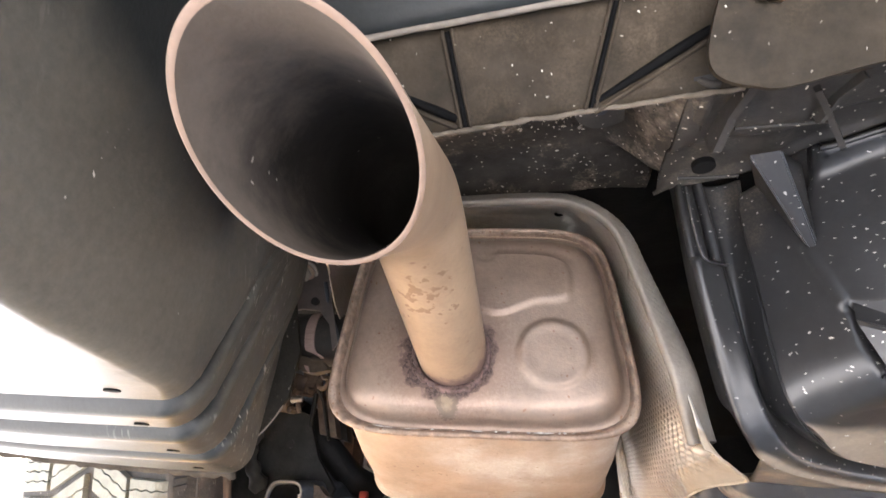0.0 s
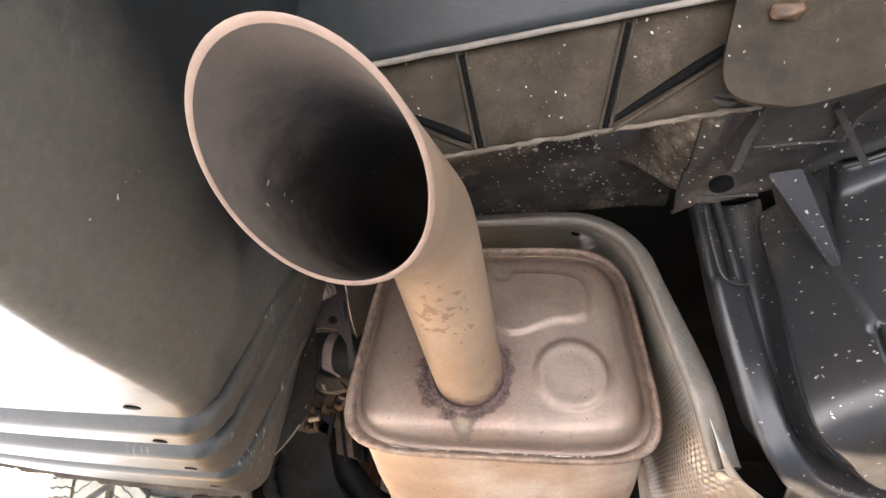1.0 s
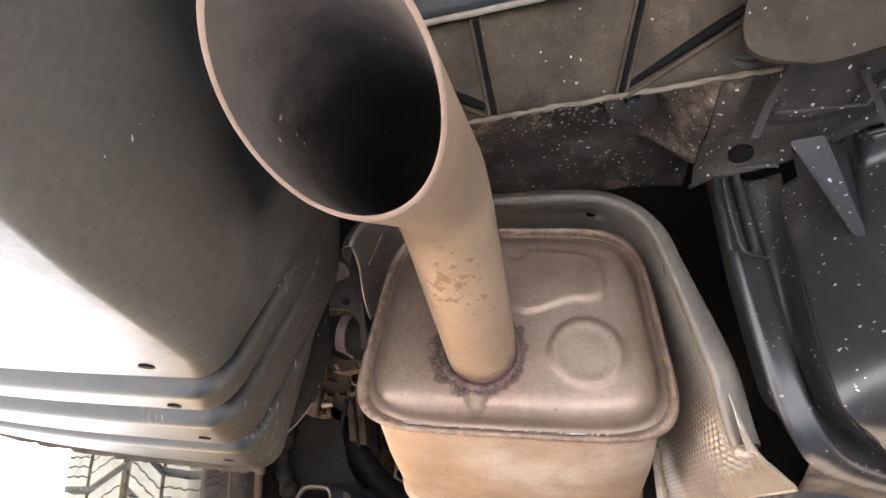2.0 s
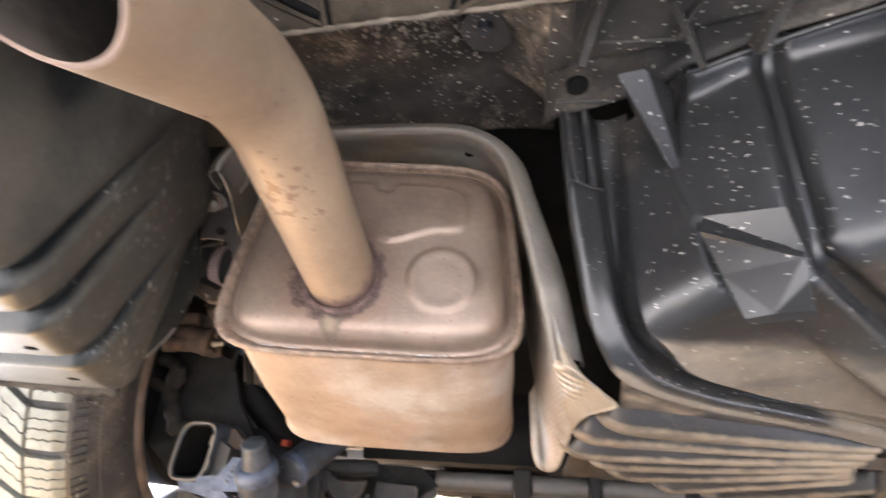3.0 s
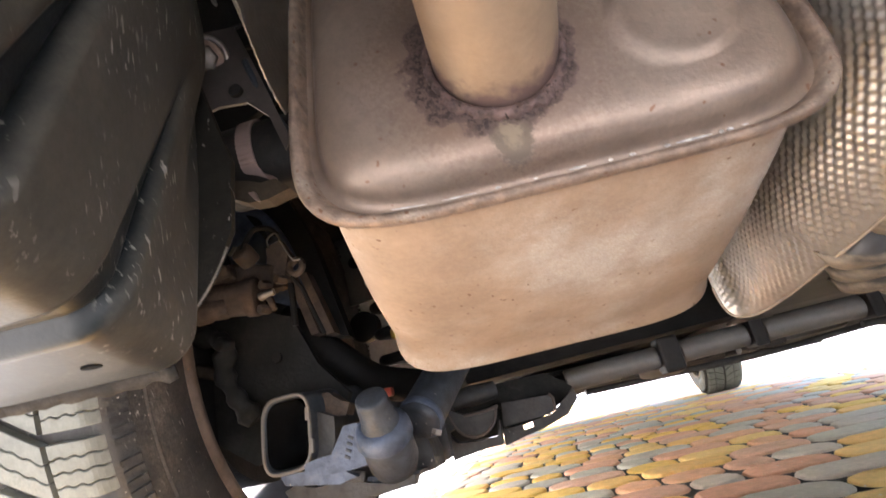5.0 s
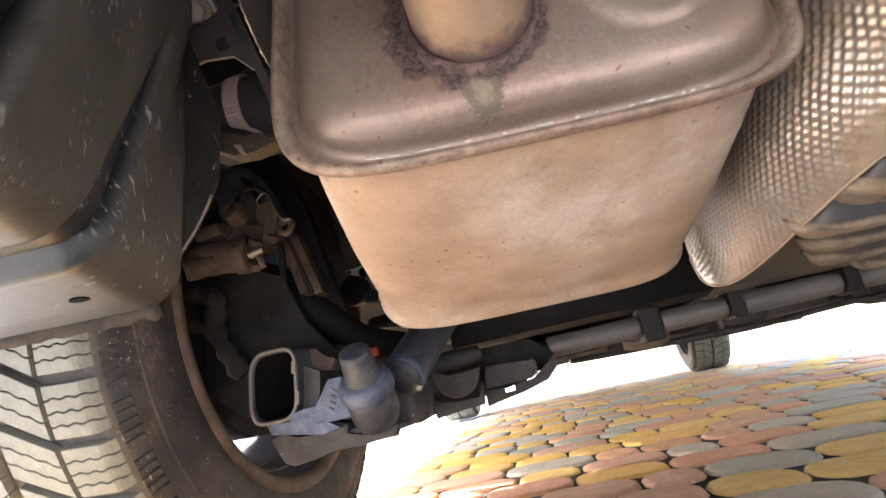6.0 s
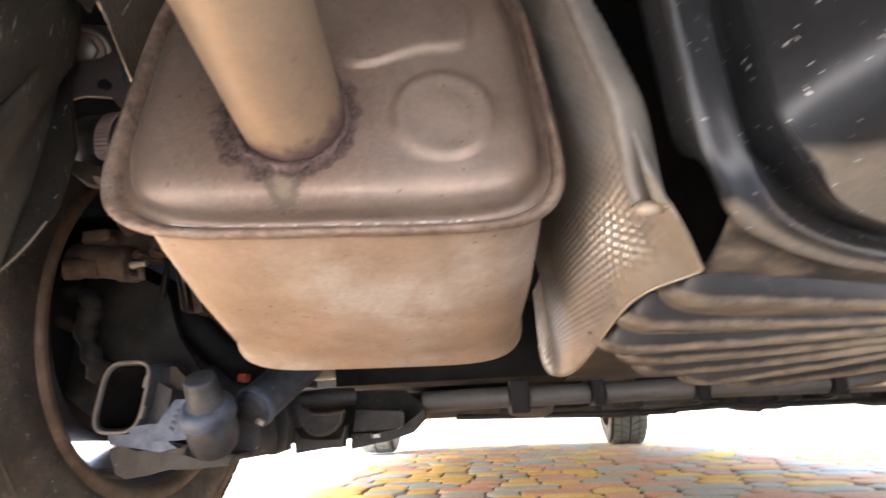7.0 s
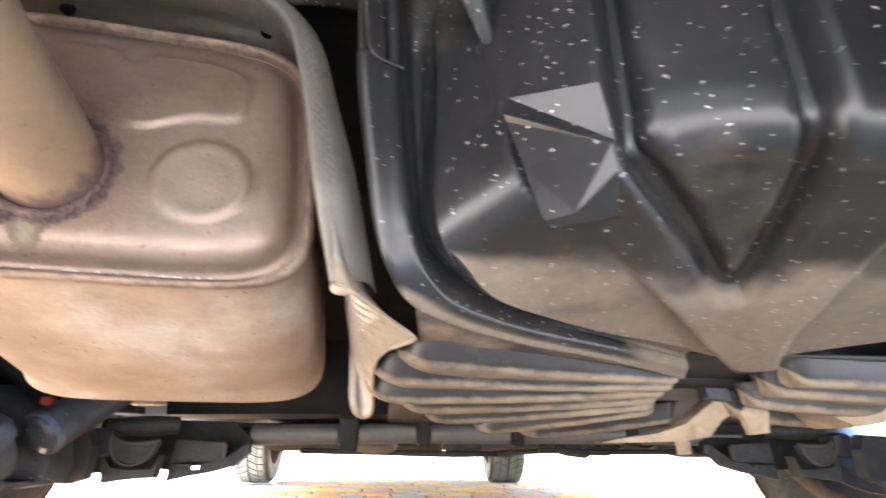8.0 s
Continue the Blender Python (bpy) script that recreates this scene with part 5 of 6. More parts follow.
    bk = np.array([np.interp(xs, np.r_[0.172, 0.186, 0.215, 0.238, up[8:, 0]], np.r_[0.392, 0.378, 0.366, 0.352, up[8:, 1]]), np.interp(xs, np.r_[0.172, 0.215, 0.238, up[8:, 0]], np.r_[0.458, 0.455, 0.450, up[8:, 2] + 0.002])]).T
    ft = np.array([0.262 - 0.03 * sstep(0.30, 0.5, xs), 0.458 + 0.03 * (xs - 0.2)]).T
    rows = [np.c_[xs, ft[:, 0] - 0.006, ft[:, 1] + 0.045]]
    for f in np.linspace(0, 1, 30):
        step_ = 0.005 * sstep(0.52, 0.58, f) - 0.004 * np.exp(-((f - 0.95) / 0.05) ** 2)
        rows.append(np.c_[xs, ft[:, 0] + (bk[:, 0] - ft[:, 0]) * f, ft[:, 1] + (bk[:, 1] - ft[:, 1]) * f + step_ + 0.0012 * np.sin(xs * 90 + 5 * f)])
    part("shelf", grid(np.array(rows), thick=0.003), SHELF, top, "dust-filmed ribbed shelf over the wheel well")
    # ribs under the shelf
    ribs_ = (((0.203, 0.262, 0.449), (0.1915, 0.3095, 0.4375), 0.0026), ((0.240, 0.275, 0.452), (0.268, 0.3170, 0.4385), 0.0017), ((0.309, 0.262, 0.455), (0.297, 0.3060, 0.4380), 0.0028), ((0.262, 0.268, 0.452), (0.249, 0.300, 0.447), 0.0012), ((0.36, 0.245, 0.46), (0.366, 0.282, 0.444), 0.0020), ((0.43, 0.235, 0.463), (0.420, 0.270, 0.448), 0.0024))
    for p0, p1, th in ribs_:
        p0, p1 = Vector(p0), Vector(p1)
        d_ = p1 - p0
        L = d_.length
        part("gusset", prism([(0, 0.014), (L * 0.98, 0.016), (L, 0.002), (L * 0.94, 0.0), (L * 0.5, 0.0035), (0, 0.0)], tuple(p0), tuple(d_), (0, 0, 1), th * 2, 0.0008), SHELF, top)
    part("shelf_rib", tube([(x, 0.3005 + 0.02 * (x - 0.2), 0.4505) for x in np.linspace(0.203, 0.258, 12)], 0.0012, 6), SHELF, top)
    part("shelf_rib", tube([(x, 0.352 + 0.05 * (x - 0.2), 0.4500) for x in np.linspace(0.180, 0.220, 8)], 0.0014, 6), SHELF, top)
    part("top_edge", tube([tuple(p + np.array((0, -0.001, -0.0006))) for p in up[38:190:3]], 0.0021, 8), TUB, top, "pale-lit upper edge of the well")
    # black disc in place of the shade in the shelf's hole
    part("shelf_hole", tube([(0.1925, 0.334, 0.446), (0.1925, 0.334, 0.450)], 0.0075, 18), PITCH, top)
    return top


wheel_well()


def right_fixings():
    """Mounting strap and tan tabs behind the point of the wheel well."""
    top = thing("floor_bracket", "black strap mount with tan dusty arm and hanging tabs", "bracket")
    X, Z = (1, 0, 0), (0, 0, 1)

    def cut(name, pts, y, depth, mat, bevel, label=""):
        part(name, prism(pts, (0, y, 0), X, Z, depth, bevel), mat, top, label)

    part("bar", tube([(0.44, 0.640, 0.2585), (0.50, 0.640, 0.2600), (0.65, 0.640, 0.2600), (0.78, 0.66, 0.262)], 0.0100, 16), HANGER, top)
    cut("block", [(0.585, 0.272), (0.615, 0.272), (0.616, 0.246), (0.587, 0.246)], 0.620, 0.030, HANGER, 0.004)
    cut("clip", [(0.521, 0.265), (0.546, 0.264), (0.548, 0.239), (0.525, 0.241)], 0.645, 0.016, IRON, 0.003)
    cut("arm", [(0.425, 0.200), (0.441, 0.204), (0.481, 0.209), (0.513, 0.218), (0.538, 0.235), (0.558, 0.248), (0.577, 0.249), (0.579, 0.236), (0.553, 0.222), (0.536, 0.206), (0.507, 0.202), (0.480, 0.201)], 0.680, 0.030, MUD, 0.005, "tan mud-coated curved arm")
    cut("tab", [(0.567, 0.251), (0.598, 0.251), (0.599, 0.228), (0.595, 0.210), (0.576, 0.208), (0.569, 0.230)], 0.660, 0.008, MUD, 0.003, "tan hanging tab")
    # black patch painted for the shade within the tab
    cut("tab_hollow", [(0.572, 0.249), (0.593, 0.249), (0.589, 0.240), (0.576, 0.239)], 0.655, 0.003, HANGER, 0.0008)
    cut("foot", [(0.505, 0.206), (0.519, 0.208), (0.519, 0.190), (0.507, 0.189)], 0.676, 0.006, MUD, 0.002, "short tan tab")
    cut("ramp", [(0.630, 0.251), (0.672, 0.231), (0.709, 0.217), (0.738, 0.221), (0.775, 0.232), (0.783, 0.253), (0.694, 0.258)], 0.700, 0.060, MUD, 0.008, "tan dusty ramp of the floor")


right_fixings()


# ---- wheels ----
def wheel(name, label, R, W, rim_r, group=""):
    """A wheel about its own x axis, the inner side towards +x."""
    top = thing(name, label, "wheel", group)
    prof = [(W * 0.46, rim_r + 0.004), (W * 0.49, rim_r + 0.014), (W * 0.515, rim_r + 0.04), (W * 0.52, rim_r + 0.055), (W * 0.505, R - 0.028), (W * 0.475, R - 0.012), (W * 0.44, R - 0.0075)]
    for f in np.linspace(1, -1, 9):
        prof.append((W * 0.42 * f, R - 0.0085 + 0.001 * (1 - f * f)))
    prof += [(-a, b) for a, b in prof[6::-1]]
    S = 120
    P = np.array([[(x, r * math.cos(2 * math.pi * k / S), r * math.sin(2 * math.pi * k / S)) for x, r in prof] for k in range(S)])
    tyre = part("tyre", grid(P, wrap_u=True), RUBBER, top, "dusty black tyre")
    # tread: siped shoulder blocks and slanted inner blocks, joined as they are many
    V, F = [], []
    pitches = 40
    da = 2 * math.pi / pitches
    nx = 15
    for side in (-1, 1):
        for k in range(pitches):
            a0 = da * (k + (0.5 if side > 0 else 0.0))
            for x0, x1, slant, gap, slabs in ((0.006, 0.050, 0.62, 0.17, 3), (0.055, W * 0.462, 0.06, 0.17, 4)):
                cut = np.linspace(gap, 1.0, slabs + 1)
                for q in range(slabs):
                    base = len(V)
                    for i in range(nx):
                        x = x0 + (x1 - x0) * i / (nx - 1)
                        sh = da * slant * (x - 0.05) / 0.05
                        zig = (0.014 if i % 4 < 2 else -0.014)
                        drop = 0.012 * max(0.0, (x - W * 0.39) / (W * 0.07)) ** 2
                        e0 = cut[q] + (zig + 0.012 if q else 0.0)
                        e1 = cut[q + 1] + (zig - 0.012 if q < slabs - 1 else 0.0)
                        for e, hgt in ((e0, -0.0075), (e0, -0.0006), (e0 + 0.012, 0.0), (e1 - 0.012, 0.0), (e1, -0.0006), (e1, -0.0075)):
                            a = a0 + da * e + sh
                            r = R + hgt - drop
                            V.append((side * x, r * math.cos(a), r * math.sin(a)))
                    for i in range(nx - 1):
                        for j in range(5):
                            F.append((base + i * 6 + j, base + i * 6 + j + 1, base + (i + 1) * 6 + j + 1, base + (i + 1) * 6 + j))
                    for i in (0, nx - 1):
                        F.append(tuple(base + i * 6 + j for j in range(6)))
    tr = part("tread", mesh_of(V, F, smooth=False), TREAD, tyre, "grey dusty chevron tread blocks")
    tagged(tr, kind="stuff")
    V, F = [], []
    for k in range(pitches * 6):
        if k % 6 == 0:
            continue
        a0 = 2 * math.pi * (k + 0.15) / (pitches * 6)
        b_ = len(V)
        for x, r in ((W * 0.472, R - 0.0105), (W * 0.507, R - 0.0235)):
            for a in (a0, a0 + 0.55 * 2 * math.pi / (pitches * 6)):
                for lift in (-0.002, 0.0024):
                    V.append((x + lift * 0.6, (r + lift * 0.8) * math.cos(a), (r + lift * 0.8) * math.sin(a)))
        F += [tuple(b_ + i for i in f) for f in ((1, 3, 7, 5), (0, 1, 5, 4), (3, 2, 6, 7), (0, 2, 3, 1), (4, 5, 7, 6))]
    tagged(part("shoulder_teeth", mesh_of(V, F, smooth=False), RUBBER, tyre, "toothed dusty tyre shoulder"), kind="stuff")
    # moulded marks on the sidewall, as plain raised bars
    for k in range(26):
        a = 2 * math.pi * k / 26 + 0.05 * math.sin(k * 2.3)
        rr = R - 0.066
        L = (0.010, 0.016, 0.007, 0.020)[k % 4]
        part("sidewall_mark", prism([(-L / 2, -0.0035), (L / 2, -0.0035), (L / 2, 0.0035), (-L / 2, 0.0035)], (W * 0.514, rr * math.cos(a), rr * math.sin(a)), (0, -math.sin(a), math.cos(a)), (0, math.cos(a), math.sin(a)), 0.0022, 0.0), RUBBER, tyre)
    P = np.array([[(W * 0.52 + 0.0018 * math.sin(math.pi * j / 4), (R - 0.044 + 0.0012 * j) * math.cos(2 * math.pi * k / S), (R - 0.044 + 0.0012 * j) * math.sin(2 * math.pi * k / S)) for j in range(5)] for k in range(S)])
    part("sidewall_ridge", grid(P - np.array((0.0022, 0, 0)), wrap_u=True), RUBBER, tyre)
    # rim barrel seen from the inner side
    rp = [(W * 0.47, rim_r + 0.012), (W * 0.50, rim_r + 0.010), (W * 0.50, rim_r + 0.002), (W * 0.46, rim_r - 0.006), (W * 0.36, rim_r - 0.012), (W * 0.30, rim_r - 0.026), (W * 0.10, rim_r - 0.030), (W * 0.02, rim_r - 0.038), (-W * 0.12, rim_r - 0.040), (-W * 0.28, rim_r - 0.034), (-W * 0.33, rim_r - 0.060), (-W * 0.35, rim_r - 0.12), (-W * 0.30, 0.06), (-W * 0.30, 0.0)]
    P = np.array([[(x, r * math.cos(2 * math.pi * k / S), r * math.sin(2 * math.pi * k / S)) for x, r in rp] for k in range(S)])
    # windows between the spokes; none in the upper half, to keep sunlight off the barrel
    V = P.reshape(-1, 3)
    nv = len(rp)
    F = []
    for k in range(S):
        for j in range(nv - 1):
            if 8 < j < 11 and k > 64 and (k + 4) % 24 < 12:
                continue
            F.append((k * nv + j, ((k + 1) % S) * nv + j, ((k + 1) % S) * nv + j + 1, k * nv + j + 1))
    part("rim", mesh_of(V, F), RIM, top, "silver spoked rim")
    ed = [(W * 0.468, rim_r + 0.013), (W * 0.503, rim_r + 0.0115), (W * 0.5045, rim_r + 0.001), (W * 0.47, rim_r - 0.0065), (W * 0.44, rim_r - 0.0085)]
    part("rim_edge", grid(np.array([[(x, r * math.cos(2 * math.pi * k / S), r * math.sin(2 * math.pi * k / S)) for x, r in ed] for k in range(S)]), wrap_u=True), RIMRUST, top, "rusty brown inner rim edge")
    for xb, rb in ((W * 0.20, rim_r - 0.0285), (W * 0.33, rim_r - 0.0185)):
        part("rim_groove", tube([(xb, rb * math.cos(a), rb * math.sin(a)) for a in np.linspace(0, 2 * math.pi, 97)], 0.0022, 6, cap=False), RIMRUST, top)
    return top


WR = 0.335
rear_wheel = wheel("roadwheel", "rear wheel with dusty chevron-tread winter tyre on the paving", WR, 0.215, 0.222, "car wheels")
rear_wheel.matrix_world = pose(-0.437, 0.90, WR, 0, 0, 0)
fl = copy_thing(rear_wheel, pose(-0.59, 3.83, WR, 0, 0, 0))
tagged(fl, "front wheel with dusty tread, far under the car")
fr_ = copy_thing(rear_wheel, pose(1.02, 3.83, WR, 0, 0, 176))
tagged(fr_, "front wheel with dusty tread, far under the car")
rr_ = copy_thing(rear_wheel, pose(1.06, 0.95, WR, 0, 0, 180))
tagged(rr_, "rear wheel behind the spare wheel well, mostly hidden")


# ---- suspension round the near rear wheel ----
def ring_section(outer, depth_dir, wall, depth):
    """Hollow box section from an outline, open at its near end."""
    o = np.array(outer, float)
    c = o.mean(0)
    d = np.array(Vector(depth_dir).normalized())
    r = np.linalg.norm(o - c, axis=1, keepdims=True)
    inn = o - (o - c) / r * wall
    e = np.array([o + d * depth, o, o - d * 0.002 - (o - c) / r * wall * 0.3, inn - d * 0.002 + (o - c) / r * wall * 0.3, inn, inn + d * depth])
    return grid(e, wrap_v=True)


def trailing_arm():
    top = thing("trailing_arm", "dirty cast trailing arm with an open box-section end", "suspension arm")
    w = np.linspace(0, 2 * np.pi, 48, endpoint=False)
    k = (np.abs(np.cos(w)) ** 4 + np.abs(np.sin(w)) ** 4) ** -0.25
    o = np.stack([-0.267 + 0.026 * np.cos(w) * k + 0.006 * np.sin(w) * k * 0.5, np.full(48, 0.722), 0.222 + 0.036 * np.sin(w) * k], 1)
    bs = part("box_section", ring_section(o, (0.12, 1, 0.06), 0.0045, 0.28), IRON, top, "open hollow box section with pale cut edge")
    # inner shade painted: the open end is lined and closed in black
    inner = np.array([-0.267, 0.7212, 0.222]) + (o - np.array([-0.267, 0.722, 0.222])) * np.array([0.79, 1, 0.85])
    d = np.array(Vector((0.12, 1, 0.06)).normalized())
    part("hollow", grid(np.array([inner, inner + d * 0.05, inner * 0 + (inner + d * 0.05).mean(0)]), wrap_v=True), PITCH, bs, "black lining standing for the shade inside the box section")
    lipo = np.array([-0.267, 0.7205, 0.222]) + (o - np.array([-0.267, 0.722, 0.222])) * np.array([0.945, 1, 0.96])
    part("cut_edge", tube([tuple(p) for p in list(lipo) + [lipo[0]]], 0.0019, 6, cap=False), CONDUIT, bs, "pale worn cut edge")
    for tz, tx in ((0.236, -0.2425), (0.206, -0.2425)):
        part("edge_tab", block(tx, 0.7200, tz, 0.0045, 0.004, 0.0125, 0.001, (0, 6, 0)), CONDUIT, bs)
    X, Z = (1, 0, 0), (0, 0, 1)

    def cast(outline, y, depth, bevel, lump=0.0, scale=60):
        """Thick rounded casting from an outline across the car."""
        bm = prism(outline, (0, y, 0), X, Z, depth, bevel)
        bmesh.ops.subdivide_edges(bm, edges=[e for e in bm.edges if e.calc_length() > 0.012], cuts=2, use_grid_fill=True)
        for v in bm.verts:
            v.co += Vector((noise.noise(v.co * scale), noise.noise(v.co * scale + Vector((7, 0, 0))), noise.noise(v.co * scale + Vector((0, 9, 0))))) * lump
        return bm

    part("web", cast([(-0.250, 0.242), (-0.222, 0.228), (-0.224, 0.206), (-0.232, 0.190), (-0.250, 0.189)], 0.750, 0.034, 0.006, 0.001), GRIME, top, sharp=45)
    part("rust_plate", cast([(-0.249, 0.253), (-0.233, 0.254), (-0.211, 0.238), (-0.215, 0.228), (-0.247, 0.234)], 0.760, 0.020, 0.005, 0.003, 90), RUST, top, "rusty brown plate", sharp=45)
    part("casting", cast([(-0.252, 0.192), (-0.224, 0.194), (-0.215, 0.206), (-0.208, 0.216), (-0.196, 0.217), (-0.180, 0.206), (-0.168, 0.190), (-0.172, 0.180), (-0.204, 0.178), (-0.236, 0.179), (-0.252, 0.181)], 0.735, 0.034, 0.009, 0.0016), BLUEGREY, top, "bare blue-grey cast carrier", sharp=50)
    for k in range(4):
        part("cast_letter_bar", block(-0.2085 + 0.0020 * k, 0.7175, 0.189 + 0.0054 * k, 0.0055, 0.002, 0.0026, 0.0006, (0, 30, 0)), IRON, top)
    part("carrier_foot", cast([(-0.283, 0.186), (-0.245, 0.185), (-0.222, 0.180), (-0.206, 0.170), (-0.225, 0.167), (-0.279, 0.176)], 0.742, 0.026, 0.004, 0.001), BLUEGREY, top, sharp=45)
    # pressed trough under the arm: floor, folded lip and rib
    part("lower_strap", cast([(-0.285, 0.171), (-0.272, 0.174), (-0.252, 0.169), (-0.218, 0.167), (-0.190, 0.159), (-0.170, 0.157), (-0.152, 0.160), (-0.156, 0.152), (-0.191, 0.149), (-0.216, 0.151), (-0.239, 0.146), (-0.262, 0.143), (-0.272, 0.147)], 0.745, 0.016, 0.004, 0.0014), GRIME, top, "dirty grey pressed lower strap", sharp=45)
    part("strap_floor", cast([(-0.268, 0.170), (-0.215, 0.168), (-0.150, 0.162), (-0.152, 0.158), (-0.215, 0.162), (-0.268, 0.164)], 0.790, 0.090, 0.002, 0.001), IRON, top, sharp=40)
    part("strap_rib", block(-0.212, 0.752, 0.170, 0.020, 0.03, 0.012, 0.004, (0, 14, 0)), GRIME, top)
    part("side_block", cast([(-0.190, 0.206), (-0.150, 0.204), (-0.143, 0.176), (-0.143, 0.158), (-0.177, 0.153), (-0.190, 0.160)], 0.805, 0.05, 0.004, 0.001), GRIME, top, sharp=45)
    part("backing_plate", prism([(-0.403, 0.39), (-0.349, 0.385), (-0.277, 0.352), (-0.253, 0.292), (-0.222, 0.252), (-0.239, 0.217), (-0.338, 0.20), (-0.385, 0.234)], (0, 0.79, 0), (1, 0, 0), (0, 0, 1), 0.010, 0.003), SOOTY, top)
    # flat black disc in place of the plate hole's shade
    part("plate_hole", tube([(-0.300, 0.783, 0.310), (-0.300, 0.786, 0.310)], 0.006, 16), HANGER, top)
    part("knuckle", tube(catmull([(-0.400, 0.765, 0.352), (-0.362, 0.755, 0.346), (-0.340, 0.748, 0.330), (-0.346, 0.753, 0.300), (-0.336, 0.758, 0.270), (-0.322, 0.764, 0.245)], 5), [0.0105 + 0.0022 * math.sin(k * 1.7) + 0.0015 * math.sin(k * 0.6) for k in range(26)], 16), SOOTY, top, "dark grimy lumpy knuckle")
    part("knuckle_pin", tube([(-0.3375, 0.733, 0.330), (-0.3372, 0.735, 0.330), (-0.335, 0.748, 0.329)], [0.0062, 0.0080, 0.0085], 18), SOOTY, top)
    part("knuckle_rib", tube([(-0.395, 0.760, 0.318), (-0.372, 0.756, 0.310), (-0.352, 0.756, 0.300)], [0.006, 0.008, 0.006], 12), PANEL, top)
    for a_, b_ in (((-0.278, 0.404), (-0.258, 0.326)), ((-0.262, 0.400), (-0.240, 0.322))):
        part("shield_fin", prism([a_, (a_[0] + 0.009, a_[1] + 0.002), (b_[0] + 0.010, b_[1]), b_], (0, 0.800, 0), (1, 0, 0), (0, 0, 1), 0.020, 0.002), RUST, top, "brown leaning shield fin")
    arc = np.array(catmull([(-0.372, 0.800, 0.524), (-0.351, 0.800, 0.521), (-0.311, 0.800, 0.510), (-0.284, 0.800, 0.470), (-0.267, 0.800, 0.418), (-0.262, 0.800, 0.359)], 7))
    inw = np.array((-0.352, 0.800, 0.405)) - arc
    inw /= np.linalg.norm(inw, axis=1, keepdims=True)
    lift = np.array((0.0, 1.0, 0.0))
    part("dust_shield", grid(np.array([arc + lift * 0.012, arc + lift * 0.003, arc, arc + inw * 0.005 - lift * 0.002, arc + inw * 0.010, arc + inw * 0.013 + lift * 0.004, arc + inw * 0.045 + lift * 0.006, arc + inw * 0.075 + lift * 0.008, arc + inw * 0.098 + lift * 0.010]), thick=0.002), BLUEGREY, top, "grey scratched brake dust shield")
    # disc made deep as a drum, added depth to block daylight from the rim
    bm = bmesh.new()
    bmesh.ops.create_cone(bm, cap_ends=True, segments=48, radius1=0.156, radius2=0.158, depth=0.10)
    bmesh.ops.transform(bm, matrix=pose(-0.432, 0.90, WR, 0, 90, 0), verts=bm.verts)
    part("brake_disc", bm, BLACK, top, "dirty dark brake disc", sharp=40)


trailing_arm()


def damper():
    top = thing("damper", "dull grey shock absorber tube with bolted lower eye", "shock absorber")
    a, b = Vector((-0.146, 0.752, 0.203)), Vector((-0.040, 1.02, 0.395))
    d = (b - a).normalized()
    body = part("tube", tube([a + d * q for q in (0.0, 0.003, 0.010, 0.30)], [0.0170, 0.0205, 0.0228, 0.0228], 36), IRON, top)
    part("band", tube([a + d * q for q in (0.006, 0.008, 0.012, 0.014)], [0.0228, 0.0240, 0.0240, 0.0228], 32), BLUEGREY, body, "greenish weathered tube foot")
    # upright pivot: bolt stub, flared collar and eye
    s = Vector((-0.1635, 0.6770, 0.2335))
    e = Vector((-0.1690, 0.7400, 0.1640))
    ax = (e - s).normalized()
    part("bolt_stub", tube([s + ax * q for q in (0.0, 0.0012, 0.003, 0.026, 0.032)], [0.0120, 0.0138, 0.0144, 0.0162, 0.0185], 32), IRON, top, "round dusty grey bolt stub")
    part("collar", tube([s + ax * q for q in (0.030, 0.033, 0.037, 0.046, 0.050)], [0.0190, 0.0235, 0.0255, 0.0262, 0.0230], 36), BLUEGREY, top, "blue-grey flared collar")
    part("eye", tube([s + ax * q for q in (0.046, 0.050, 0.074, 0.084, 0.090)], [0.0220, 0.0236, 0.0236, 0.0205, 0.0120], 36), IRON, top)
    part("nut", tube([(-0.126, 0.735, 0.190), (-0.124, 0.735, 0.194)], 0.005, 6), BOLT, top)


damper()


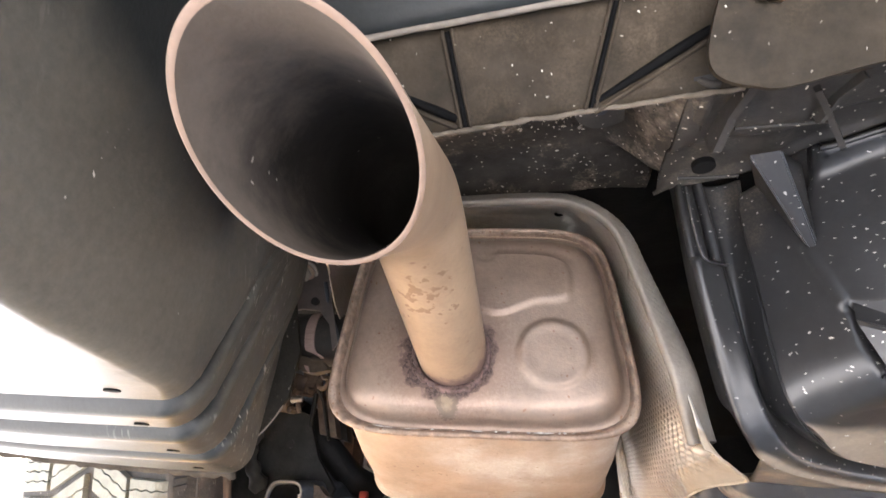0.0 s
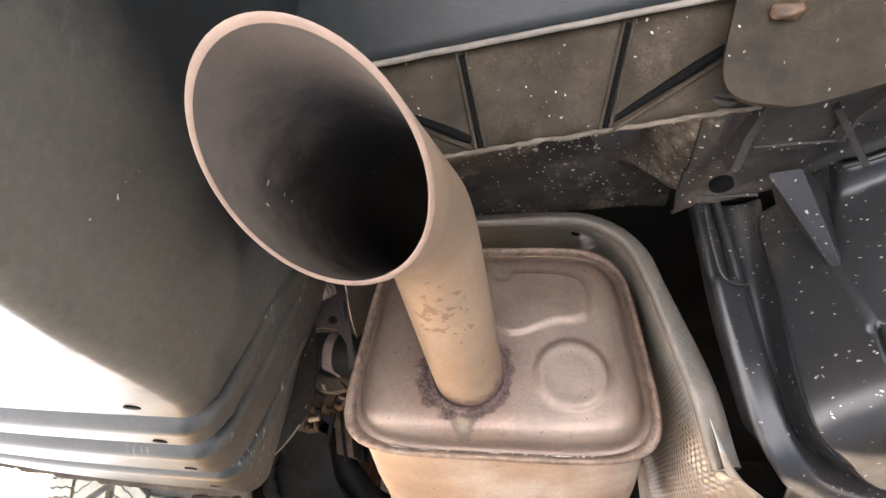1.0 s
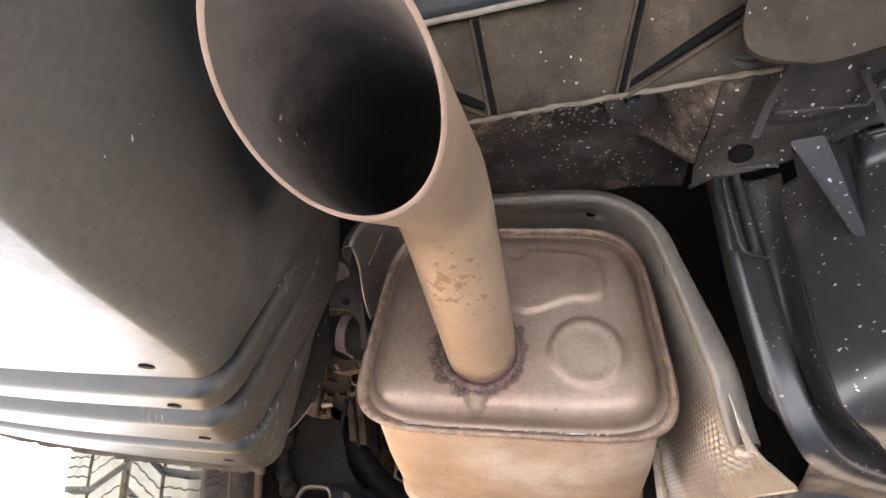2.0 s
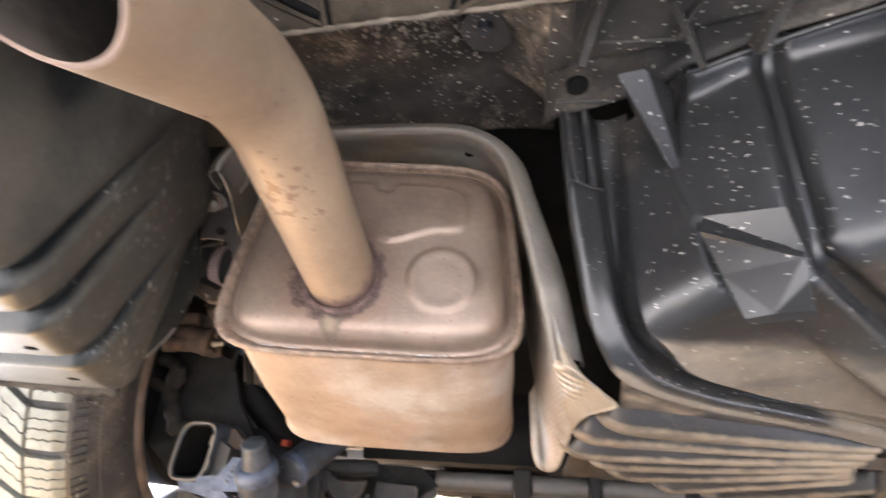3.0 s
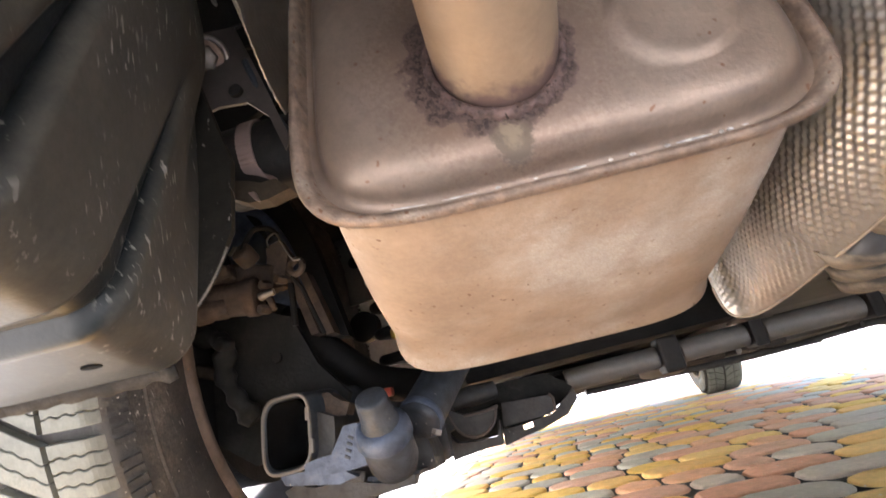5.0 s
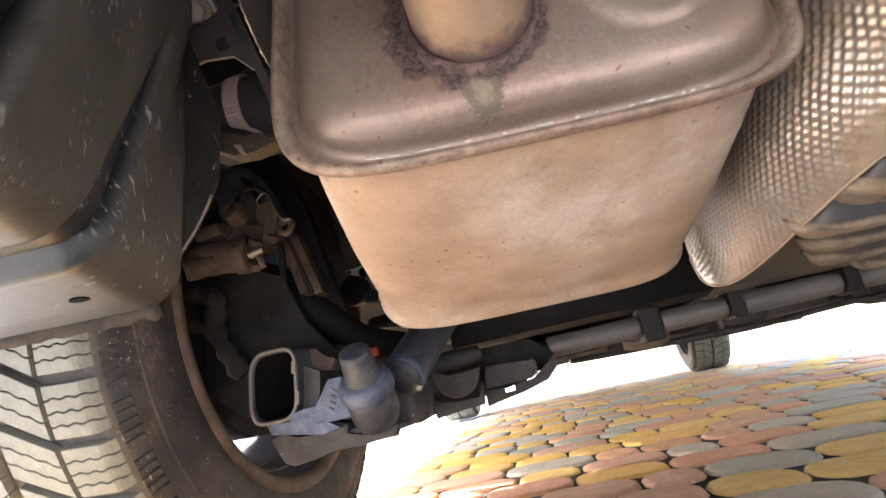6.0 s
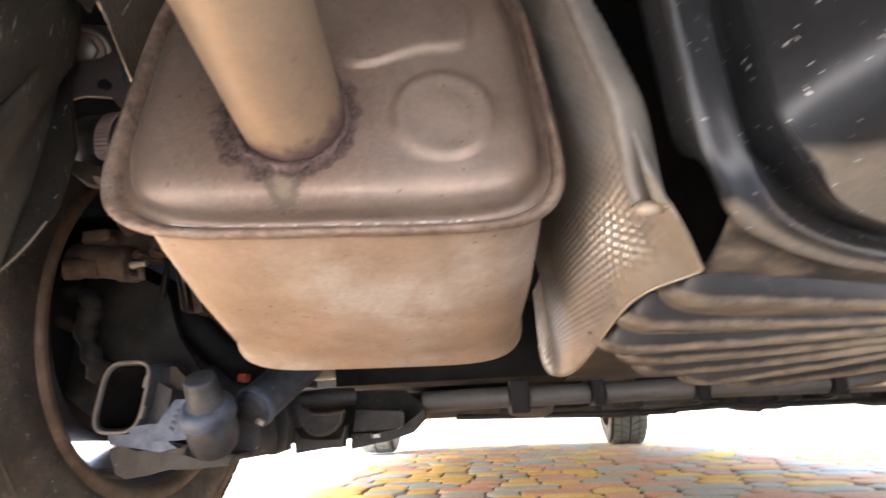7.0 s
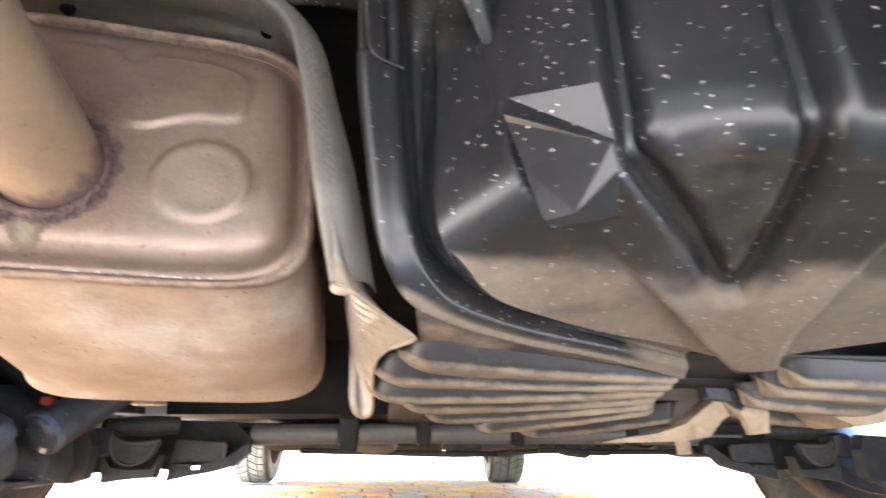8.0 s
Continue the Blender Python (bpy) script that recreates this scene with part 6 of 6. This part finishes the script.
def caliper():
    top = thing("brake_caliper", "rusty brown brake caliper with pipe and bleed nipple", "brake caliper")
    a, b = Vector((-0.345, 0.712, 0.371)), Vector((-0.280, 0.724, 0.366))
    ax = (b - a).normalized()
    L = (b - a).length

    def lumpy(bm, amp, fr):
        for v in bm.verts:
            v.co += Vector((noise.noise(v.co * fr), noise.noise(v.co * fr + Vector((5, 0, 0))), noise.noise(v.co * fr + Vector((0, 5, 0))))) * amp
        return bm

    part("body", tube([a + ax * L * s for s in (0.0, 0.06, 0.45, 0.5, 0.78, 0.82, 0.97, 1.0, 1.0, 0.9)], [0.014, 0.0185, 0.0190, 0.0175, 0.0185, 0.0208, 0.0208, 0.0190, 0.0155, 0.0145], 32), RUST, top)
    part("piston_boss", tube([(-0.3385, 0.697, 0.3565), (-0.337, 0.698, 0.3567), (-0.324, 0.703, 0.358), (-0.322, 0.704, 0.358), (-0.310, 0.710, 0.360)], [0.0100, 0.0125, 0.0125, 0.0108, 0.0108], 24), RUST, top)
    part("cap", lumpy(block(-0.316, 0.712, 0.395, 0.030, 0.024, 0.016, 0.006, (0, -8, 12), 3), 0.0015, 90), RUST, top)
    part("bung", tube([(-0.290, 0.712, 0.418), (-0.2895, 0.714, 0.417), (-0.287, 0.727, 0.408)], [0.0095, 0.0115, 0.0115], 20), RUST, top)
    part("clip", prism([(-0.304, 0.416), (-0.297, 0.424), (-0.292, 0.423), (-0.300, 0.414)], (0, 0.712, 0), (1, 0, 0), (0, 0, 1), 0.001, 0.0), BOLT, top, "small bright spring clip")
    part("carrier", lumpy(prism([(-0.268, 0.421), (-0.252, 0.424), (-0.244, 0.405), (-0.249, 0.388), (-0.254, 0.372), (-0.264, 0.371), (-0.279, 0.385), (-0.270, 0.400)], (0, 0.737, 0), (1, 0, 0), (0, 0, 1), 0.016, 0.003), 0.0012, 100), RUST, top)
    part("bridge", lumpy(block(-0.292, 0.738, 0.393, 0.055, 0.030, 0.026, 0.007, (6, 18, 10), 3), 0.003, 70), RUST, top, sharp=50)
    ring = [Vector((-0.238, 0.731, 0.389)) + Vector((0.0075 * math.cos(w), 0.002 * math.sin(w), 0.0085 * math.sin(w))) for w in np.linspace(0, 2 * math.pi, 18)]
    part("ear", tube(ring, 0.0038, 10, cap=False), RUST, top)
    for p in ((-0.270, 0.710, 0.373), (-0.253, 0.712, 0.375), (-0.273, 0.708, 0.347)):
        q = Vector(p)
        part("bolt", tube([q, q + Vector((0.0005, 0.0015, 0)), q + Vector((0.003, 0.013, 0.001))], [0.0042, 0.0054, 0.0054], 6), RUST, top)
    part("slide_pin", tube([(-0.272, 0.712, 0.3605), (-0.268, 0.711, 0.361), (-0.257, 0.712, 0.3625)], [0.0048, 0.0042, 0.0040], 14), BOLT, top, "grimy grey slide pin")
    part("slide_pin", tube([(-0.263, 0.713, 0.357), (-0.259, 0.713, 0.344)], [0.0038, 0.0030], 12), RUST, top)
    part("brake_hose", tube(catmull([(-0.2885, 0.714, 0.418), (-0.2870, 0.718, 0.426), (-0.2806, 0.72, 0.4365), (-0.2731, 0.72, 0.4411), (-0.2586, 0.72, 0.4365), (-0.2503, 0.722, 0.4278)], 6), 0.0030, 10), HANGER, top, "black rubber brake hose")
    part("spring_wire", tube(catmull([(-0.2596, 0.717, 0.414), (-0.2605, 0.717, 0.422), (-0.256, 0.717, 0.4265), (-0.2493, 0.717, 0.4268), (-0.244, 0.718, 0.414), (-0.2352, 0.718, 0.3937), (-0.2266, 0.719, 0.3914)], 5), 0.0011, 8), BOLT, top, "thin bright spring wire")
    part("pipe", tube([(-0.2435, 0.728, 0.379), (-0.234, 0.73, 0.364), (-0.219, 0.735, 0.311)], 0.0022, 10), BLACK, top)
    part("pipe", tube([(-0.2506, 0.74, 0.376), (-0.254, 0.745, 0.330)], 0.0036, 10), BLACK, top)


caliper()


def hanger():
    top = thing("exhaust_hanger", "black rubber exhaust hanger clamped to a bolted bracket", "exhaust hanger")
    part("bracket", prism([(-0.194, 0.484), (-0.146, 0.480), (-0.131, 0.430), (-0.115, 0.374), (-0.119, 0.368), (-0.127, 0.396), (-0.140, 0.411), (-0.158, 0.413), (-0.172, 0.409), (-0.186, 0.405), (-0.192, 0.430)], (0, 0.453, 0), (1, 0.1, 0), (0, 0.12, 1), 0.002, 0.0), BRACKET, top)
    part("flange", tube([(-0.143, 0.488, 0.440), (-0.136, 0.491, 0.412), (-0.117, 0.494, 0.368)], 0.0022, 8), IRON, top)
    # hole shown by a black plug, its shade in the colour
    part("hole", tube([(-0.150, 0.484, 0.418), (-0.150, 0.4885, 0.418)], 0.0042, 14), HANGER, top)
    c = Vector((-0.166, 0.4795, 0.4455))
    d = Vector((-0.25, 0.75, 0.6)).normalized()
    b = part("bolt", tube([c + d * q for q in (0.0015, 0.0028, 0.0100)], [0.0068, 0.0082, 0.0084], 6), BOLT, top, "hexagonal zinc bolt head")
    part("flange", tube([c + d * q for q in (0.0058, 0.0066, 0.0085)], [0.0096, 0.0112, 0.0112], 28), EDGE, b, "pinkish rusty bolt flange")
    ring = [c + d * 0.0095 + (d.orthogonal().normalized() * math.cos(w) + d.cross(d.orthogonal()).normalized() * math.sin(w)) * 0.0128 for w in np.linspace(0, 2 * math.pi, 33)]
    part("washer", tube(ring, 0.0021, 8, cap=False), BOLT, b)
    # rubber barrel, axis across the car
    a = Vector((-0.188, 0.530, 0.392))
    e = Vector((-0.120, 0.528, 0.388))
    ax = (e - a).normalized()
    rub = part("rubber", tube([a, a + ax * 0.004, a + ax * 0.020, a + ax * 0.036, a + ax * 0.060, e], [0.024, 0.0280, 0.0282, 0.0278, 0.0280, 0.024], 40), HANGER, top)
    rows = []
    n_ = 84
    for k in range(n_):
        s_ = k / (n_ - 1)
        w = math.radians(112 - 168 * s_)
        rad = 0.0292 + (0.0011 if k % 3 == 0 and 0.2 < s_ < 0.86 else 0.0)
        half = 0.0052 * (1 - 0.62 * sstep(0.88, 0.93, s_))
        cx = -0.1585 + 0.002 * s_ + 0.011 * sstep(0.86, 1.0, s_)
        rows.append([(cx + o, 0.529 - rad * math.cos(w), 0.3895 + rad * math.sin(w)) for o in (-half, -half * 0.85, half * 0.85, half)])
    part("clamp_band", grid(np.array(rows), thick=0.0012), STRAP, top, "pinkish-grey serrated clamp band")
    part("buckle", prism([(-0.1580, 0.3555), (-0.1535, 0.3545), (-0.1515, 0.3480), (-0.1545, 0.3500)], (0, 0.5015, 0), (1, 0, 0), (0, 0, 1), 0.003, 0.0006), STRAP, top)
    bm = prism([(-0.180, 0.372), (-0.1757, 0.361), (-0.1703, 0.3564), (-0.1596, 0.3500), (-0.1471, 0.3485), (-0.1320, 0.3515), (-0.1400, 0.3610), (-0.1500, 0.3610), (-0.1579, 0.3650)], (0, 0.509, 0), (1, 0, 0), (0, 0, 1), 0.012, 0.0025)
    for v in bm.verts:
        v.co += Vector((0, 1, 0.6)) * 0.0022 * noise.noise(v.co * 90)
    part("saddle", bm, PANEL, top, "brown dirty saddle under the rubber")
    part("rod", tube([(-0.140, 0.525, 0.372), (-0.105, 0.525, 0.368)], 0.0062, 12), RUST, top, "brown hanger rod to the muffler")


hanger()


def axle():
    top = thing("axle_beam", "black torsion axle beam crossing under the car", "axle")
    prof = [(0.0, 0.0), (0.03, -0.004), (0.06, -0.004), (0.10, 0.02), (0.10, 0.12), (0.0, 0.12), (-0.012, 0.07), (-0.01, 0.02)]
    P = np.array([[(x, 1.035 + a, 0.238 + b + 0.01 * math.cos((x - 0.3) * 2)) for a, b in prof] for x in np.linspace(-0.13, 0.98, 30)])
    me = grid(P, wrap_v=True)
    me.set_sharp_from_angle(angle=radians(40))
    part("beam", me, BLACK, top)
    for mx in (0, 1):
        def q(pts, y):
            return [((0.74 - x) if mx else x, y, z) for x, z in pts]
        s_ = -1.0 if mx else 1.0
        X0 = lambda x: (0.74 - x) if mx else x

        def plate(name, pts, y, depth, mat, bevel=0.002):
            return part(name, prism([(X0(x), z) for x, z in pts], (0, y, 0), (1, 0, 0), (0, 0, 1), depth, bevel), mat, top)

        # half-round cup with a turned rim, its bracket below and the box beside it
        arc = [(-0.1115 + 0.0285 * math.cos(w), 0.203 + 0.029 * math.sin(w)) for w in np.linspace(math.pi * 1.02, math.pi * 1.98, 16)]
        plate("spring_cup", [(-0.142, 0.212)] + arc + [(-0.081, 0.201), (-0.100, 0.2005), (-0.120, 0.200)], 0.905, 0.012, GRIME)
        part("cup_rim", tube([(X0(x), 0.898, z) for x, z in [(-0.142, 0.208)] + arc + [(-0.080, 0.204)]], 0.0017, 8), BRACKET, top)
        part("cup_lip", tube([(X0(x), 0.899, z) for x, z in ((-0.124, 0.201), (-0.100, 0.2005), (-0.0805, 0.203))], 0.0020, 8), BRACKET, top)
        plate("cup_bracket", [(-0.156, 0.190), (-0.148, 0.178), (-0.142, 0.171), (-0.120, 0.168), (-0.091, 0.168), (-0.086, 0.178), (-0.083, 0.186), (-0.086, 0.158), (-0.110, 0.157), (-0.150, 0.152)], 0.925, 0.020, GRIME, 0.003)
        plate("cup_shoulder", [(-0.168, 0.214), (-0.158, 0.219), (-0.139, 0.214), (-0.137, 0.190), (-0.150, 0.184), (-0.163, 0.184)], 0.912, 0.030, GRIME, 0.004)
        plate("box_face", [(-0.080, 0.206), (-0.014, 0.202), (-0.012, 0.198), (-0.013, 0.182), (-0.020, 0.178), (-0.084, 0.176)], 0.962, 0.004, GRIME, 0.001)
        part("box_edge", tube([(X0(x), 0.957, z) for x, z in ((-0.016, 0.203), (-0.0115, 0.198), (-0.0125, 0.182))], 0.0020, 8), BRACKET, top)
        plate("hanging_tab", [(-0.087, 0.173), (-0.060, 0.173), (-0.060, 0.166), (-0.046, 0.167), (-0.046, 0.174), (-0.018, 0.178), (0.018, 0.203), (0.020, 0.190), (0.002, 0.172), (-0.034, 0.162), (-0.060, 0.158), (-0.088, 0.152)], 0.972, 0.014, GRIME)
        plate("box_back", [(-0.165, 0.228), (-0.02, 0.230), (0.016, 0.206), (-0.016, 0.183), (-0.090, 0.180), (-0.140, 0.185)], 1.022, 0.012, BLACK)
        plate("skirt_back", [(-0.20, 0.236), (-0.012, 0.232), (0.018, 0.206), (0.006, 0.192), (-0.030, 0.176), (-0.090, 0.166), (-0.150, 0.166), (-0.205, 0.160)], 0.995, 0.012, SOOTY)
        plate("inner_skirt", [(-0.188, 0.214), (-0.150, 0.216), (-0.140, 0.196), (-0.141, 0.160), (-0.160, 0.154), (-0.190, 0.158)], 0.865, 0.020, GRIME, 0.004)
        part("crossbar", tube([(X0(-0.172), 0.955, 0.222), (X0(-0.120), 0.960, 0.224), (X0(-0.086), 0.975, 0.226)], [0.012, 0.014, 0.012], 14), GRIME, top)


axle()


def conduit():
    top = thing("cable_conduit", "grey plastic conduit clipped along the axle beam", "conduit")
    P = lambda x: (x, 1.005, 0.2165 + 0.012 * (x - 0.16) - 0.02 * (x - 0.16) ** 2)
    for a, b in ((0.012, 0.142), (0.172, 0.262), (0.282, 0.41), (0.43, 0.60), (0.62, 0.80)):
        part("sleeve", tube([P(a), P(a + 0.002), P(b - 0.002), P(b)], [0.014, 0.0165, 0.0165, 0.014], 14, squash=0.95), CONDUIT, top)
    part("cable", tube([P(x) for x in np.linspace(-0.02, 0.98, 20)], 0.011, 12), HANGER, top)
    for x in (0.157, 0.272, 0.42, 0.61):
        part("clip", block(*P(x), 0.028 if x < 0.2 else 0.018, 0.042, 0.048 if x < 0.2 else 0.038, 0.004), HANGER, top)


conduit()


def spring():
    top = thing("coil_spring", "black coil spring seen past the muffler", "coil spring")
    ax = Vector((0.10, -0.34, 1.0)).normalized()
    e1 = ax.cross(Vector((0, 1, 0))).normalized()
    e2 = ax.cross(e1)
    c = Vector((-0.200, 0.975, 0.262))
    pts = [c + ax * (0.038 * w / 6.283) + (e1 * math.cos(w) + e2 * math.sin(w)) * 0.031 for w in np.linspace(0, 6.283 * 4.6, 150)]
    part("coil", tube(pts, 0.0082, 12), HANGER, top)
    q = Vector((-0.178, 0.900, 0.318))
    part("bump_stop", tube([q + ax * k for k in (-0.004, 0.0, 0.010, 0.014, 0.022)], [0.012, 0.017, 0.017, 0.013, 0.012], 20), YELLOW, top, "yellow foam bump stop")
    part("rod", tube([q - ax * 0.022, q - ax * 0.004], 0.0085, 16), BOLT, top, "bright damper rod")
    part("seat", block(-0.200, 0.985, 0.248, 0.085, 0.085, 0.012, 0.004), BLACK, top)
    part("cap", tube([(-0.262, 0.990, 0.364), (-0.262, 0.992, 0.364), (-0.260, 1.010, 0.364)], [0.021, 0.024, 0.024], 24), HANGER, top, "round black rubber cap")


spring()


def wheel_house():
    """Inner wheel house: dark edge, dusty panel and a pale sheet for daylight behind the spring."""
    top = thing("wheel_house_panel", "pale dusty wheel house panel with a dark folded edge", "body panel")
    part("panel", prism([(-0.38, 0.436), (-0.20, 0.448), (-0.10, 0.455), (-0.10, 0.62), (-0.38, 0.62)], (0, 1.140, 0), (1, 0, 0), (0, 0, 1), 0.006, 0.002), CONDUIT, top, "dusty grey upper panel with a hole")
    # added sheet; its pale colour stands for the brightness behind the coil
    part("housing", prism([(-0.36, 0.27), (-0.10, 0.27), (-0.10, 0.50), (-0.36, 0.50)], (0, 1.165, 0), (1, -0.15, 0), (0, 0, 1), 0.008, 0.002), PALE, top, "pale sheet standing for bright daylight behind the spring")
    # dark of the panel's hole drawn as a solid black disc
    part("hole", tube([(-0.302, 1.132, 0.520), (-0.302, 1.136, 0.520)], 0.012, 20), HANGER, top)
    part("folded_edge", prism([(-0.361, 0.56), (-0.286, 0.545), (-0.250, 0.447), (-0.224, 0.319), (-0.262, 0.328), (-0.299, 0.445)], (0, 0.85, 0), (1, 0.1, 0), (0, 0, 1), 0.03, 0.005), BLACK, top)
    part("hose", tube(catmull([(-0.30, 0.84, 0.37), (-0.275, 0.83, 0.33), (-0.245, 0.84, 0.295), (-0.215, 0.87, 0.265), (-0.17, 0.93, 0.25)], 8), 0.021, 16), BLACK, top, "thick black hose")
    part("connector", block(-0.197, 0.845, 0.247, 0.012, 0.014, 0.010, 0.003), MARKRED, top, "small red connector")
    part("connector", block(-0.240, 0.919, 0.279, 0.011, 0.012, 0.022, 0.002), MARKBLUE, top, "small blue connector")


MARKRED = material("red_plastic", (0.5, 0.06, 0.03), 0.5, 0.0, 0.1, 40, None, 0, 1, 0.0)
MARKBLUE = material("blue_plastic", (0.12, 0.22, 0.5), 0.5, 0.0, 0.1, 40, None, 0, 1, 0.0)
wheel_house()


def liner():
    """Wheel arch lining behind the corner moulding and over the tyre."""
    top = thing("wheel_arch_liner", "dark felt-like wheel arch liner over the rear tyre", "wheel arch liner")
    rows = []
    for x in np.linspace(-0.66, -0.285, 12):
        rows.append([(x, 0.90 + 0.385 * math.cos(a) * (1.08 if math.cos(a) < 0 else 1), 0.33 + 0.385 * math.sin(a)) for a in np.linspace(math.radians(-6), math.radians(186), 40)])
    part("arch", grid(np.array(rows), thick=0.004), DARK, top)
    # inner wall of the wheel house, past the damper
    P = np.array([[(-0.245 + 0.09 * sstep(0.55, 0.8, y), y, z) for y in np.linspace(0.60, 1.6, 16)] for z in np.linspace(0.45, 0.62, 5)])
    part("inner_wall", grid(P, thick=0.004), DARK, top)


liner()


def undertrays():
    top = thing("undertray", "grey floor panels and pipes under the car's middle", "undertray")
    for x, y, w, l, z in ((0.05, 1.9, 0.38, 1.0, 0.215), (0.62, 2.0, 0.5, 1.3, 0.225), (0.30, 2.7, 0.7, 0.8, 0.205), (0.25, 3.5, 0.9, 0.6, 0.215)):
        part("panel", block(x, y, z + 0.02, w, l, 0.03, 0.01), BLACK, top)
    part("floor_rail", block(0.62, 1.50, 0.209, 1.38, 0.05, 0.030, 0.006), GRIME, top)
    rng = random.Random(5)
    for k in range(15):
        x = 0.02 + 0.088 * k + rng.uniform(-0.02, 0.02)
        w_, z_ = rng.uniform(0.07, 0.15), 0.1915 + rng.uniform(-0.005, 0.008)
        part("plate", prism([(-w_ / 2, 0.03), (w_ / 2, 0.028), (w_ / 2 - 0.008, 0.004), (w_ * 0.2, rng.uniform(-0.004, 0.002)), (-w_ * 0.3, 0.001), (-w_ / 2, 0.006)], (x, 1.28 + rng.uniform(-0.05, 0.12), z_), (1, rng.uniform(-0.25, 0.25), 0), (0, 0.3, 1), 0.05, 0.003), (GRIME, DARK, CONDUIT)[k % 3], top)
    for x0, y0, z0, x1, z1 in ((0.05, 1.24, 0.192, 0.48, 0.186), (0.22, 1.26, 0.188, 0.78, 0.191), (0.52, 1.22, 0.194, 1.05, 0.190)):
        part("pipe", tube(catmull([(x0, y0, z0), (x0 + 0.3 * (x1 - x0), y0 + 0.03, z0 - 0.003), (x0 + 0.6 * (x1 - x0), y0 - 0.01, z1 + 0.002), (x1, y0 + 0.05, z1)], 6), 0.0055, 10), GRIME, top)
    part("front_pipe", tube([(0.36, 1.2, 0.25), (0.37, 1.8, 0.235), (0.35, 3.2, 0.23)], 0.027, 20), ALU, top, "dull metal exhaust pipe")


undertrays()


# ---- ground ----
def ground():
    g = part("ground", grid(np.array([[(x, y, -0.007) for x in (-400, -6, 0, 8, 400)] for y in (-400, -6, 0, 10, 400)])), GROUNDM)
    tagged(g, "paved ground around the car", "ground", kind="structure")
    pv = part("pavement", grid(np.array([[(x, y, -0.006) for x in np.linspace(-0.5, 6, 3)] for y in np.linspace(0.44, 9, 3)])), JOINT)
    tagged(pv, "yellow, red and grey interlocking concrete paving under the car", "pavement", kind="structure")
    # unseen wall, added to keep sky reflections off the wheel well
    w_ = part("wall_rear", block(1.0, -3.1, 1.55, 18.0, 0.2, 3.1, 0.02), WALLM)
    tagged(w_, "unseen plain dull wall added behind the car to block the sky", "wall", kind="structure")
    rng = random.Random(7)

    def stone(L, W):
        """One paver: chamfered octagon with rounded top edges."""
        def oct_(ins, z):
            a, b = L / 2 - ins, W / 2 - ins
            c = min(0.030, W * 0.34)
            return [(-a + c, -b, z), (a - c, -b, z), (a - c * 0.3, -b + c * 0.4, z), (a, -b + c, z), (a, b - c, z), (a - c * 0.3, b - c * 0.4, z), (a - c, b, z), (-a + c, b, z), (-a + c * 0.3, b - c * 0.4, z), (-a, b - c, z), (-a, -b + c, z), (-a + c * 0.3, -b + c * 0.4, z)]
        return [oct_(0.0, -0.012), oct_(0.0, -0.006), oct_(0.0025, -0.0016), oct_(0.007, 0.0)]

    def stone_mesh(rings):
        V = [v for r in rings for v in r]
        n_ = len(rings[0])
        F = [(i * n_ + k, i * n_ + (k + 1) % n_, (i + 1) * n_ + (k + 1) % n_, (i + 1) * n_ + k) for i in range(len(rings) - 1) for k in range(n_)]
        F.append(tuple(3 * n_ + k for k in range(n_)))
        return V, F

    lengths = (0.092, 0.122, 0.158, 0.188)
    kinds = {}
    for L in lengths:
        V, F = stone_mesh(stone(L - 0.005, 0.095))
        me = mesh_of(V, F, smooth=False)
        me.materials.append(PAVER)
        kinds[L] = (me, V, F)
    near, V2, F2 = 0, [], []
    rows = list(range(5, 90))
    for r in rows:
        y = r * 0.1
        x = -0.5 + rng.random() * 0.1
        while x < 5.5:
            L = rng.choice(lengths)
            cx = x + L / 2
            x += L
            tilt = (rng.uniform(-0.006, 0.006), rng.uniform(-0.006, 0.006))
            dz = rng.uniform(-0.0015, 0.0015)
            if near < 300 and 0.85 < y < 2.25 and -0.45 < cx < 1.45:
                ob = new("paver", kinds[L][0])
                ob.parent = pv
                ob.location = (cx, y, dz)
                ob.rotation_euler = (*tilt, 0)
                near += 1
            else:
                b = len(V2)
                V2 += [(v[0] + cx, v[1] + y, v[2] + dz) for v in kinds[L][1]]
                F2 += [tuple(b + i for i in f) for f in kinds[L][2]]
    rest = part("pavers", mesh_of(V2, F2, smooth=False), PAVER, pv)
    tagged(rest, "rows of interlocking pavers", kind="stuff")


ground()
